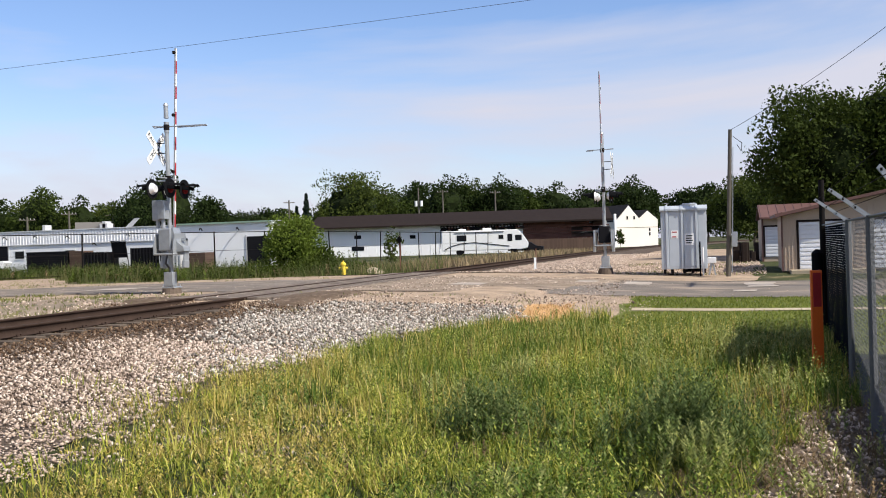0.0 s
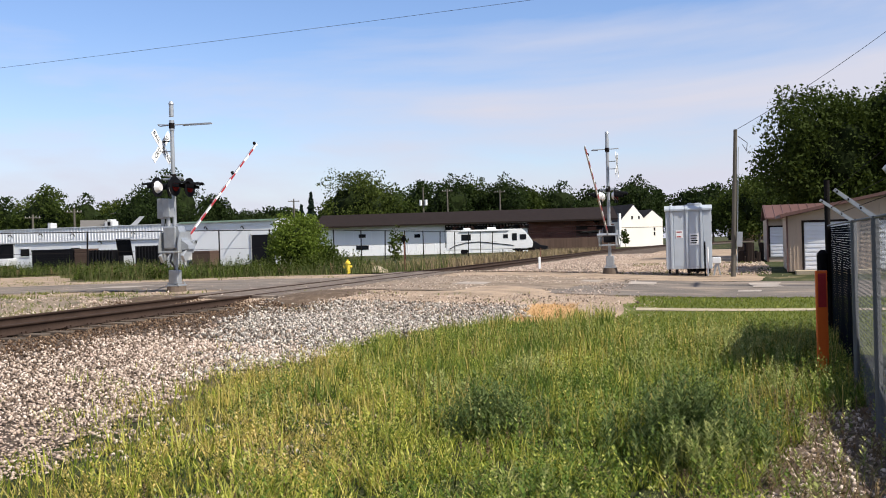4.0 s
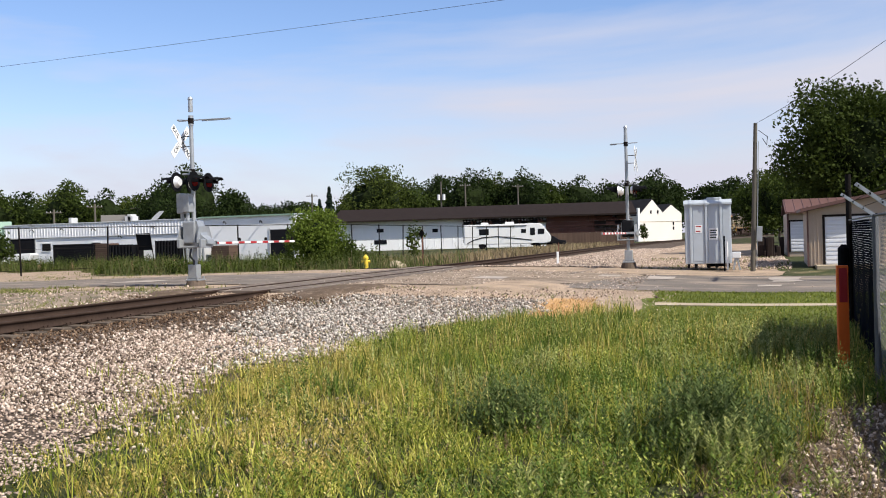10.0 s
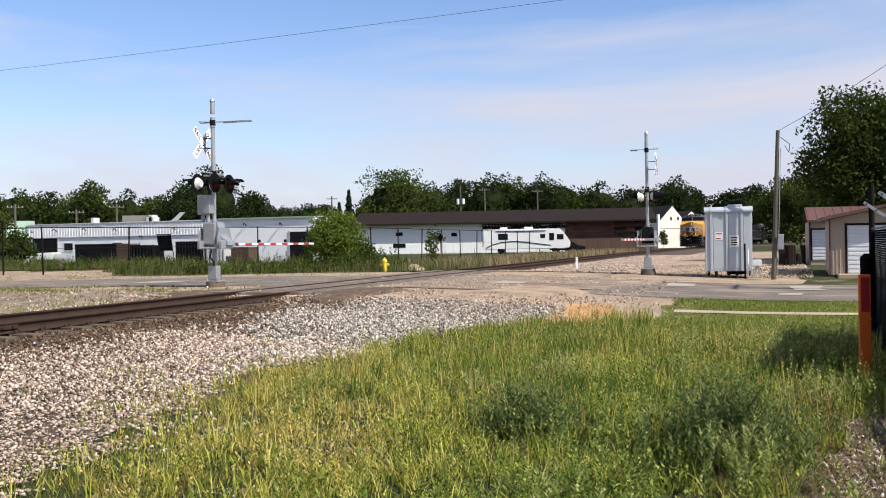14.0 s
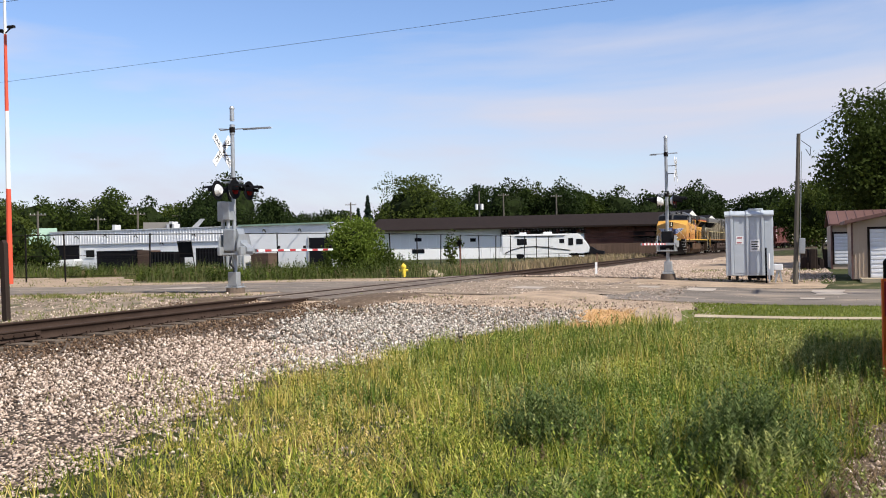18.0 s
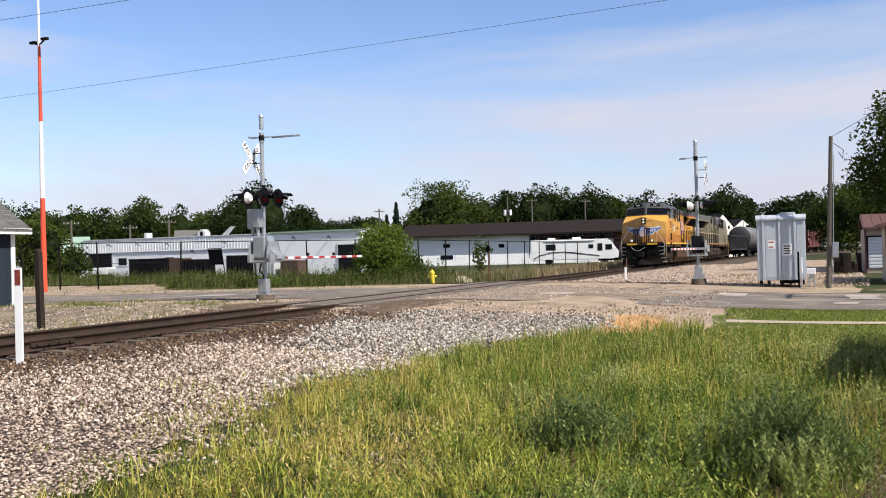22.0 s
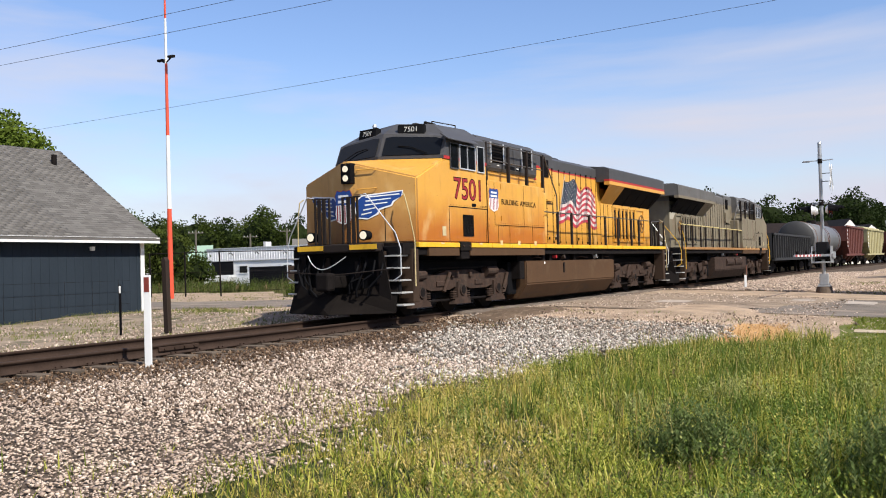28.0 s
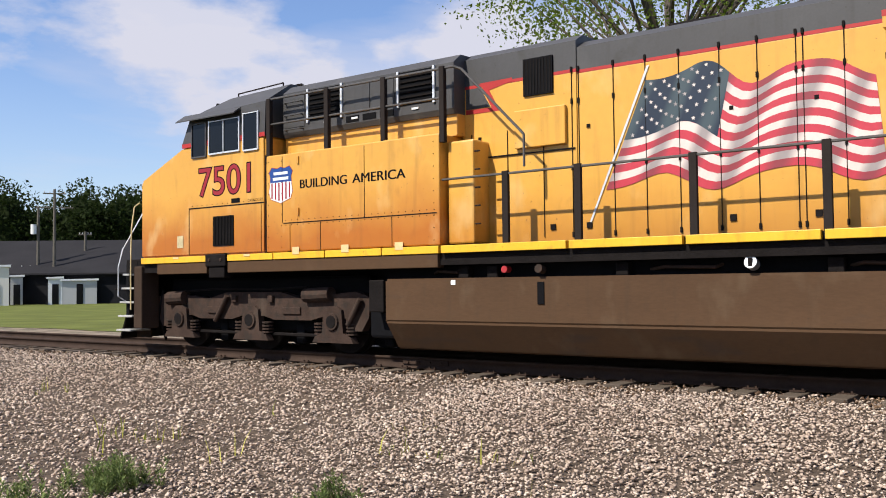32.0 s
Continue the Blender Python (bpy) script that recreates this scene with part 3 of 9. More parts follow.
def seen_oiled(x, y):
    return on_bank(x, y) and y > 2.3 * x - 1.5 and stained_bed(x, y)


CRUSHED = "brown and grey crushed railway stone"
stones("ballast_stones", scatter(105000, -14.3, -3.4, -7, 7, seen_bank, 2), 0.017, 0.050, STONES, CRUSHED, seed=5, flat=0.62)
stones("ballast_stones", scatter(52000, -14.3, -4.4, 7, 13, seen_bank, 52), 0.020, 0.052, BROWNED, CRUSHED, seed=53)
stones("ballast_stones", scatter(60000, -14.3, -2.2, -25, -7, seen_bank, 18), 0.022, 0.058, STONES, CRUSHED, seed=19, flat=0.62)
stones("oiled_stones", scatter(76000, -15.6, -7.4, -25, 20, seen_oiled, 54), 0.022, 0.058, OILED, "dark oil-stained crushed stone between the rails", seed=55)
stones("pale_ballast_stones", scatter(30000, -10.8, -3.6, 7.0, 20.0, lambda x, y: on_bank(x, y) and not stained_bed(x, y) and smooth(10.5, 15.5, y + 1.15 * (x + 7.2) + 2 * noise.noise((x, y, 6))) > random.Random(int(x * 9973 + y * 7919)).random(), 3), 0.025, 0.07, PALE, "fresh pale grey crushed railway stone", lift=0.045, seed=6)
stones("far_ballast_stones", scatter(22000, -16.0, -4.4, 11, 20.3, lambda x, y: on_bank(x, y) and not stained_bed(x, y), 4), 0.028, 0.066, BROWNED, "brown and grey crushed railway stone", seed=7)
stones("yard_stones", scatter(34000, -11.0, 1.5, 36.6, 80, lambda x, y: y < 50 or x < -5.5 + 0.02 * (y - 50), 8), 0.03, 0.085, STONES, "loose stone beside the track", lift=0.035, seed=9)
stones("verge_stones", scatter(2600, -18.5, -13.6, -14, 21, None, 10), 0.03, 0.08, STONES, "loose stone on the verge", lift=0.03, seed=11)
stones("verge_stones", scatter(6500, -24, -12.4, 14, 21.5, lambda x, y: noise.noise((x * 0.7, y * 0.9, 91)) > 0.0 or x > -14.6, 92), 0.02, 0.05, BROWNED, "loose brown stone on the dusty verge", lift=0.035, seed=93)
stones("fence_stones", scatter(9000, -0.6, 1.15, 3.0, 9.8, lambda x, y: x > -0.12 + 0.055 * y + 0.45 * noise.noise((x * 2, y * 2, 7)), 12), 0.010, 0.042, BROWNED, "stones at the foot of the chain-link fence", lift=0.01, seed=13)
stones("fence_stones", scatter(2600, -0.9, 1.0, 3.0, 9.4, lambda x, y: noise.noise((x * 1.6, y * 1.3, 160)) > -0.1 and x > -0.55 + 0.05 * y, 112), 0.012, 0.045, BROWNED, "stones at the foot of the chain-link fence", lift=0.0, seed=113)
stones("strewn_stones", scatter(7000, -6.5, -2.9, 2.0, 9, lambda x, y: noise.noise((x * 0.8, y * 0.8, 150)) > -0.1, 14), 0.015, 0.05, BROWNED, "stray stones among the grass", lift=0.005, seed=15)
stones("apron_stones", scatter(2600, -11.2, -1.5, 18.5, 24.0, None, 16), 0.012, 0.045, STONES, "small stones on the dusty verge", lift=0.012, seed=17)

stones("dirt_clods", scatter(170, -24, -1.8, 18.8, 25.5, None, 26), 0.04, 0.11, BROWNED, "dark clods of dirt beside the crossing", lift=0.0, seed=27)

# ---- grass ----


def blades(name, xy, lo, hi, width, material, label, category="grass", lean=0.35, seed=1, lift=0.0, uneven=0.0):
    """Single blades, each a bent, tapering strip."""
    r = np.random.RandomState(seed)
    n = len(xy)
    base = np.array([(x, y, ground_z(x, y) + lift) for x, y in xy])
    h = (lo + (hi - lo) * r.rand(n) ** 1.5)[:, None]
    if uneven:
        h = h * np.array([max(0.2, 1 + uneven * (noise.noise((x * 0.45, y * 0.6, 71)) + 0.7 * noise.noise((x * 1.6, y * 1.6, 72)) + 0.8 * noise.noise((x * 5.5, y * 4.5, 73)))) for x, y in xy])[:, None]
    a = r.rand(n) * 6.283
    side = np.stack([np.cos(a), np.sin(a), 0 * a], 1) * (width * (0.6 + 0.8 * r.rand(n)))[:, None] * 0.5
    b = r.rand(n) * 6.283
    out = np.stack([np.cos(b), np.sin(b), 0 * b], 1) * h * (lean * (0.3 + r.rand(n)))[:, None]
    up = np.array([0, 0, 1.0]) * h
    mid, tip = base + up * 0.55 + out * 0.35, base + up + out
    verts = np.stack([base - side, base + side, mid - side * 0.7, mid + side * 0.7, tip], 1).reshape(-1, 3)
    tri = np.array([(0, 1, 3), (0, 3, 2), (2, 3, 4)])
    faces = (np.arange(n)[:, None, None] * 5 + tri[None]).reshape(-1, 3)
    return tagged(link_mesh(name, fast_mesh(name, verts, faces), material), label, category, "", "stuff")


def in_field(x, y):
    if random.Random(int(x * 8887 + y * 6131)).random() > 0.12 + 0.88 * smooth(-0.3, 2.0 - 1.2 * smooth(5, 11, y), x - rim(y) + 0.8 * noise.noise((x * 1.4, y * 1.4, 120))):
        return False
    if noise.noise((x * 0.8, y * 0.8, 150)) + 0.5 * noise.noise((x * 2.6, y * 2.6, 152)) > 0.02 + 0.45 * smooth(0.3, 2.6, x - rim(y)) + 0.6 * smooth(5.5, 8, y):
        return False
    if noise.noise((x * 1.6, y * 1.3, 160)) + 0.5 * noise.noise((x * 4, y * 4, 161)) > 0.75 - 1.0 * smooth(-0.75, 0.5, x - 0.03 * y) * (1 - smooth(8.4, 9.6, y)):
        return False
    return x > rim(y) - 0.25 + 0.6 * noise.noise((x * 2.0, y * 2.0, 2.0)) and x < 1.05 + 0.05 * y - 0.75 * (1 - smooth(8.6, 10.4, y)) + 0.5 * noise.noise((x * 1.5, y * 1.5, 17)) and ((x + 3.65) / 0.6) ** 2 + ((y - 18.45) / 1.9) ** 2 > 1 and (x < -2.2 + 0.3 * noise.noise((x, y * 2, 8)) or y < 14.6 + 0.5 * noise.noise((x * 1.5, y, 9)))


def clumped(x, y):
    return in_field(x, y) and noise.noise((x * 1.7, y * 1.7, 51)) + 0.6 * noise.noise((x * 5.0, y * 5.0, 52)) + 0.5 * noise.noise((x * 11.0, y * 8.0, 53)) > -0.04


def dry(x, y):
    return clumped(x, y) and -0.75 * (x + 3.3) - 0.22 * max(0.0, y - 7.0) + 1.6 * noise.noise((x * 0.45, y * 0.45, 55)) + 0.8 * noise.noise((x * 2, y * 2, 56)) + 0.12 * random.Random(int(x * 9973 + y * 7919)).gauss(0, 3) > 0


def green(x, y):
    return clumped(x, y) and not dry(x, y)


blades("field_grass", scatter(135000, -6.4, 1.4, 2.2, 12.5, green, 21), 0.04, 0.20, 0.0074, GRASS, "tall green seeding grass", seed=22, lean=0.65, uneven=0.9)
blades("dry_field_grass", scatter(190000, -6.4, 1.4, 2.2, 12.5, dry, 21), 0.03, 0.145, 0.0068, DRYGRASS, "tall yellow-green seeding grass", seed=20, lean=0.75, uneven=0.8)
blades("field_grass", scatter(46000, -5.6, 1.4, 12.0, 19.0, green, 23), 0.07, 0.25, 0.015, LUSH, "tall lush green grass", seed=24, lean=0.38, uneven=0.6)
blades("dry_field_grass", scatter(66000, -5.6, 1.4, 12.0, 19.0, dry, 23), 0.06, 0.21, 0.009, DRYGRASS, "tall yellow-green seeding grass", seed=19, lean=0.6, uneven=0.6)
def tussock(x, y):
    return in_field(x, y) and noise.noise((x * 1.3, y * 0.8, 190)) + 0.7 * noise.noise((x * 4.2, y * 2.6, 191)) > 0.12


blades("dark_grass_clumps", scatter(30000, -4.8, 1.4, 8.5, 18.6, tussock, 192), 0.12, 0.33, 0.013, WEED, "darker upright grass clumps", seed=193, lean=0.4)
blades("pale_grass_stems", scatter(6000, -5.0, 1.4, 7.0, 18.6, lambda x, y: in_field(x, y) and not tussock(x, y), 194), 0.20, 0.42, 0.010, DRYGRASS, "pale upright grass stems", seed=195, lean=0.25)
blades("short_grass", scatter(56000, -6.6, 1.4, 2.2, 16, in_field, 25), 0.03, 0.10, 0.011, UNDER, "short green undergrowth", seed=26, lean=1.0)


def tufts(name, xy, lo, hi, size, material, label, seed=1):
    """Small leaves and seed heads held at various heights above the ground."""
    r = np.random.RandomState(seed)
    n = len(xy)
    c = np.array([(x, y, ground_z(x, y)) for x, y in xy])
    c[:, 2] += lo + (hi - lo) * r.rand(n)
    u = r.randn(n, 3)
    u /= np.linalg.norm(u, axis=1)[:, None]
    w = np.cross(u, r.randn(n, 3))
    w /= np.linalg.norm(w, axis=1)[:, None]
    s = (size * (0.5 + r.rand(n)))[:, None]
    u, w = u * s, w * s * 0.4
    verts = np.stack([c - u, c + w, c + u, c - w], 1).reshape(-1, 3)
    return tagged(link_mesh(name, fast_mesh(name, verts, np.arange(4 * n).reshape(-1, 4)), material), label, "grass", "", "stuff")


SEED = ramp_mat("seed_heads", [(0.1, (0.20, 0.20, 0.06)), (0.5, (0.33, 0.30, 0.11)), (0.9, (0.47, 0.41, 0.20))], 0.8, 0, island=0.55, patch=0.5, translucent=0.3)
tufts("seed_heads", scatter(60000, -6.2, 1.2, 2.2, 18.5, lambda x, y: clumped(x, y) and noise.noise((x * 0.5, y * 0.5, 20)) - 0.12 * (x + 2.5) > -0.12, 41), 0.12, 0.27, 0.0085, SEED, "pale seed heads of the grass", 42)
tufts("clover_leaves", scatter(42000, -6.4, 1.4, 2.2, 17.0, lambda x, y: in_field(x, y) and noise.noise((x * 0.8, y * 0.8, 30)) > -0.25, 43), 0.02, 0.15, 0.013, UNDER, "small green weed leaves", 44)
tufts("clover_leaves", scatter(16000, -6.2, -1.5, -12, 2.2, lambda x, y: x > rim(y) + 0.3 + 0.5 * noise.noise((y, x, 2)), 45), 0.02, 0.16, 0.02, WEED, "small green weed leaves", 46)
blades("field_grass", scatter(22000, -6.2, -1.5, -12, 2.4, lambda x, y: x > rim(y) + 0.2 + 0.6 * noise.noise((y * 1.2, x, 2)), 47), 0.05, 0.25, 0.009, GRASS, "tall yellow-green seeding grass", seed=48, lean=0.7)
blades("field_grass", scatter(24000, -1.9, 3.0, -12, 2.6, lambda x, y: smooth(3.0, -1.6, x) > random.Random(int(x * 7919 + y * 9973)).random() and math.hypot(x, y) > 0.5, 147), 0.04, 0.16, 0.009, GRASS, "trodden grass beside the path", seed=148, lean=0.8)
blades("lawn_grass", scatter(36000, -2.5, 4.0, 13.6, 23.4, lambda x, y: (x > -2.15 + 0.3 * noise.noise((y * 1.5, x, 3)) or y < 18.6) and not 19.5 < y < 20.15 and ((x + 3.65) / 0.6) ** 2 + ((y - 18.45) / 1.9) ** 2 > 1, 27), 0.03, 0.09, 0.02, ramp_mat("lawn_blades", [(0.1, (0.085, 0.118, 0.020)), (0.5, (0.165, 0.198, 0.034)), (0.9, (0.28, 0.285, 0.062))], 0.7, 0, island=0.5, patch=0.7, translucent=0.3), "short mown grass", seed=28, lean=0.7)
blades("dry_straw", scatter(5200, -5.2, -2.2, 16.2, 20.6, lambda x, y: ((x + 3.65) / 0.72) ** 2 + ((y - 18.45) / 2.0) ** 2 < 1 + 0.5 * noise.noise((x * 2, y * 2, 3)), 29), 0.03, 0.15, 0.014, STRAW, "patch of dry orange straw", seed=30, lean=1.6)
def verge_edge(x):
    return 40.2 + 8.5 * smooth(32, 41, -x) + 1.8 * noise.noise((x * 0.3, 1, 5))


blades("verge_weeds", scatter(75000, -70, -14.5, 38.6, 56.0, lambda x, y: verge_edge(x) < y < verge_edge(x) + 8.5 and noise.noise((x * 0.35, y * 0.35, 61)) + 0.5 * noise.noise((x * 1.4, y * 1.4, 62)) > -0.12 - 0.05 * (y - 42), 31), 0.12, 0.72, 0.03, ramp_mat("tall_verge_grass", [(0.1, (0.040, 0.062, 0.016)), (0.45, (0.085, 0.105, 0.032)), (0.75, (0.17, 0.155, 0.065)), (0.95, (0.27, 0.215, 0.12))], 0.8, 0, island=0.5, patch=0.25, translucent=0.25), "tall rough grass and weeds along the far verge", seed=32, uneven=1.1)
blades("verge_weeds", scatter(9000, -20.5, -14.6, 44, 110, None, 33), 0.15, 0.7, 0.06, ramp_mat("dry_verge_grass", [(0.1, (0.12, 0.12, 0.05)), (0.5, (0.24, 0.18, 0.10)), (0.9, (0.36, 0.27, 0.17))], 0.8, 0, island=0.5, patch=0.2, translucent=0.2), "dry brownish grass beside the track", seed=34)
blades("path_weeds", scatter(14000, -25.6, -13.6, 4, 22, lambda x, y: noise.noise((x * 0.7, y * 0.7, 8)) > 0.05 or x < -24.4, 35), 0.03, 0.17, 0.02, VERGE, "thin grass on the gravel strip", seed=36, lean=0.8)
blades("leafy_grass", scatter(60000, -6.4, 1.4, 2.2, 14, lambda x, y: in_field(x, y) and noise.noise((x * 2.1, y * 1.3, 85)) + 0.5 * noise.noise((x * 6, y * 5, 86)) > 0.08, 87), 0.05, 0.18, 0.012, GRASS, "low broad-leaved grass clumps", seed=88, lean=1.1)
blades("fringe_grass", scatter(9000, -7.6, -4.2, 2.2, 15, lambda x, y: -1.5 + 0.5 * noise.noise((y, x, 9)) < x - rim(y) < 0.6 and noise.noise((x * 1.7, y * 1.7, 81)) + 0.4 * noise.noise((x * 5, y * 5, 82)) > 0.22 - 0.3 * smooth(-1.2, 0.2, x - rim(y)), 83), 0.03, 0.17, 0.007, GRASS, "sparse grass tufts at the edge of the stones", seed=84, lean=0.9)
blades("bank_weeds", scatter(7000, -7.6, -3.2, -14, 13, lambda x, y: noise.noise((x * 1.3, y * 1.3, 12)) > 0.42 - 0.30 * smooth(-1.3, 0.1, x - rim(y)) or x > rim(y) - 0.1, 37), 0.05, 0.3, 0.012, GRASS, "grass growing through the stones", seed=38)


def spikes(name, plants, material, label, seed, leaf=0.05, width=0.008, rows=26, stem=0.0):
    """Upright leafy stems, each set with narrow leaves all the way up. plants: x, y, height, lean."""
    r = np.random.RandomState(seed)
    n = len(plants)
    base = np.array([(x, y, ground_z(x, y)) for x, y, _, _ in plants])
    h = np.array([q[2] for q in plants])[:, None]
    lean = np.array([q[3] for q in plants])[:, None]
    a = r.rand(n, 1) * 6.283
    f = (np.arange(rows)[None] + r.rand(n, rows)) / rows
    c = np.stack([base[:, 0:1] + np.cos(a) * lean * h * f ** 1.4, base[:, 1:2] + np.sin(a) * lean * h * f ** 1.4, base[:, 2:3] + h * f], 2)
    b = r.rand(n, rows) * 6.283
    ln = leaf * (1.15 - 0.75 * f) * (0.6 + 0.7 * r.rand(n, rows))
    rise = 0.35 + 0.8 * r.rand(n, rows)
    out = np.stack([np.cos(b) * ln, np.sin(b) * ln, ln * rise], 2)
    side = np.stack([-np.sin(b), np.cos(b), 0 * b], 2) * width
    verts = np.stack([c, c + out * 0.5 + side, c + out, c + out * 0.5 - side], 2).reshape(-1, 3)
    faces = np.arange(len(verts)).reshape(-1, 4)
    return tagged(link_mesh(name, fast_mesh(name, verts, faces), material), label, "weed", "", "stuff")


def plants(n, x0, x1, y0, y1, lo, hi, keep, seed, lean=0.15):
    r = random.Random(seed)
    return [(x, y, r.uniform(lo, hi), r.uniform(0, lean)) for x, y in scatter(n, x0, x1, y0, y1, keep, seed)]


spikes("seed_spikes", plants(420, -1.6, 1.3, 11.6, 14.6, 0.3, 0.56, lambda x, y: in_field(x, y) and noise.noise((x * 1.4, y * 1.4, 59)) > -0.1, 101, 0.15), DRYGRASS, "pale tall seed spikes at the edge of the lawn", 102, 0.028, 0.006, 26)
# leafy fuzz that fills the field, in humps
def hump(x, y):
    return in_field(x, y) and noise.noise((x * 1.1, y * 1.1, 57)) + 0.7 * noise.noise((x * 3.2, y * 3.2, 58)) > -0.08


spikes("leafy_fuzz", plants(11000, -5.6, 1.3, 2.6, 14.5, 0.08, 0.38, lambda x, y: hump(x, y) and green(x, y), 95, 0.2), LUSH, "soft leafy green growth in the grass", 96, 0.040, 0.0085, 16)
spikes("leafy_fuzz", plants(9500, -6.2, 1.0, 2.6, 14.5, 0.08, 0.28, lambda x, y: hump(x, y) and dry(x, y), 97, 0.3), DRYGRASS, "soft yellow-green growth in the grass", 98, 0.036, 0.0078, 14)
# green leafy stems through the whole field, thicker towards the fence
spikes("leafy_weeds", plants(2600, -4.6, 1.3, 2.6, 17.5, 0.18, 0.46, lambda x, y: clumped(x, y) and noise.noise((x * 0.6, y * 0.6, 70)) + 0.11 * (x + 1.6) > -0.06, 81), WEED, "green leafy stems in the grass", 82)
spikes("leafy_weeds", plants(900, -1.7, 1.0, 3.2, 9.5, 0.16, 0.42, lambda x, y: in_field(x, y) and noise.noise((x * 0.9, y * 0.7, 170)) > -0.12, 181), WEED, "green leafy stems in the grass", 182, 0.036, 0.0055, 34)
spikes("leafy_weeds", plants(1500, -5.4, 1.3, 2.6, 17.5, 0.2, 0.46, lambda x, y: clumped(x, y) and noise.noise((x * 0.6, y * 0.6, 75)) > 0.02, 83), BLUEWEED, "grey-green feathery stems in the grass", 84, 0.042)
BROWN = ramp_mat("brown_seed_stalks", [(0.1, (0.11, 0.075, 0.04)), (0.5, (0.19, 0.13, 0.07)), (0.9, (0.30, 0.22, 0.12))], 0.8, 0, island=0.6, translucent=0.2)
spikes("dock_stalks", plants(700, -3.5, 1.2, 3.5, 15, 0.12, 0.30, lambda x, y: in_field(x, y) and noise.noise((x * 0.9, y * 0.9, 77)) > 0.22, 85), BROWN, "brown dry stalks in the grass", 86, 0.03)
spikes("leafy_weeds", plants(700, -6.0, -1.5, -12, 2.4, 0.12, 0.36, lambda x, y: x > rim(y) + 0.3 + 0.5 * noise.noise((y, x, 2)) and noise.noise((x * 0.6, y * 0.6, 78)) > -0.05, 87), WEED, "green leafy stems in the grass", 88)


def weed(x, y, h, spread, stems, material, seed, label):
    """A bushy weed: a crowd of leaning leafy stems."""
    r = random.Random(seed)
    group = []
    for _ in range(stems):
        dx, dy = r.gauss(0, spread * 0.5), r.gauss(0, spread * 0.5)
        group.append((x + dx, y + dy, h * r.uniform(0.55, 1.05) * (1 - 0.45 * min(1, math.hypot(dx, dy) / spread)), r.uniform(0, 0.4)))
    ob = spikes("weed", group, material, label, seed, 0.07, 0.0062, 40)
    ob["group"] = "bushy weeds in the grass"
    return ob


for k, (wx, wy, wh, ws, wst) in enumerate(((-1.86, 7.3, 0.56, 0.40, 90), (-0.30, 6.9, 0.72, 0.50, 150), (-0.2, 6.3, 0.42, 0.40, 50), (-2.2, 10.2, 0.42, 0.5, 40), (-0.9, 10.5, 0.45, 0.5, 50), (0.1, 11.6, 0.5, 0.55, 60), (-0.3, 13.0, 0.52, 0.5, 56), (0.35, 9.3, 0.40, 0.40, 40), (-1.3, 5.6, 0.28, 0.3, 14), (-1.0, 12.4, 0.45, 0.4, 40), (0.7, 12.6, 0.58, 0.5, 60), (0.2, 12.2, 0.62, 0.35, 40), (-2.9, 8.9, 0.36, 0.35, 24), (-4.25, -6.5, 0.34, 0.30, 60), (-4.75, -4.6, 0.30, 0.22, 18), (-3.4, -6.3, 0.35, 0.3, 26), (-5.6, -2.4, 0.16, 0.2, 10))):
    weed(wx, wy, wh * 1.06, ws, int(wst * (1.9 if k < 2 else 1.0)), BUSHY if k < 2 or k > 12 else BLUEWEED, 60 + k, "bushy grey-green weed in the tall grass")
blades("fence_weeds", scatter(9000, -0.8, 1.2, 3.0, 10.2, lambda x, y: x > -0.75 + 0.05 * y and noise.noise((x * 2.2, y * 2.2, 66)) > -0.12, 67), 0.03, 0.16, 0.006, BROWN, "thin dry grass along the fence", seed=68, lean=0.9)
blades("fence_weeds", scatter(7000, -0.8, 1.1, 3.0, 10.2, lambda x, y: x > -0.7 + 0.05 * y and noise.noise((x * 1.5, y * 1.5, 166)) > 0.0, 167), 0.03, 0.15, 0.007, VERGE, "thin grey-green grass along the fence", seed=168, lean=1.0)
spikes("fence_stalks", plants(160, 0.1, 1.15, 3.5, 10.2, 0.1, 0.26, lambda x, y: noise.noise((x * 1.8, y * 1.8, 69)) > 0.0, 70), BROWN, "brown dry stalks along the fence", 71, 0.035)
spikes("fence_stalks", plants(170, 0.0, 1.15, 3.5, 10.2, 0.1, 0.28, lambda x, y: noise.noise((x * 1.8, y * 1.8, 79)) > 0.05, 80), BLUEWEED, "grey-green leafy stems along the fence", 81, 0.05)
# clumps along the far verge
for k, (mt, n, lo, hi, cut, lab) in enumerate(((LEAF[2], 1500, 0.35, 0.95, -0.12, "leafy green weed clumps along the far verge"), (LEAF[0], 1500, 0.35, 1.05, -0.10, "dark leafy weed clumps along the far verge"), (BROWN, 500, 0.3, 0.75, 0.14, "dry brown stalks along the far verge"), (LEAF[4], 1300, 0.25, 0.75, -0.02, "yellow-green growth along the far verge"))):
    spikes("verge_clumps", plants(int(n * 1.9), -66, -18.5, 40.2, 55.5, lo, hi, lambda x, y: verge_edge(x) + 0.2 < y < verge_edge(x) + 7 and noise.noise((x * 0.28, y * 0.5, 90 + 7 * k)) + 0.4 * noise.noise((x * 1.1, y * 1.1, 91 + 5 * k)) > cut, 91 + k, 0.35), mt, lab, 192 + k, 0.17, 0.028, 18)
spikes("verge_clumps", plants(240, -25, -20.5, 43, 52, 0.4, 1.3, None, 99, 0.3), LEAF[2], "leafy green weed clumps along the far verge", 94, 0.26, 0.04, 20)
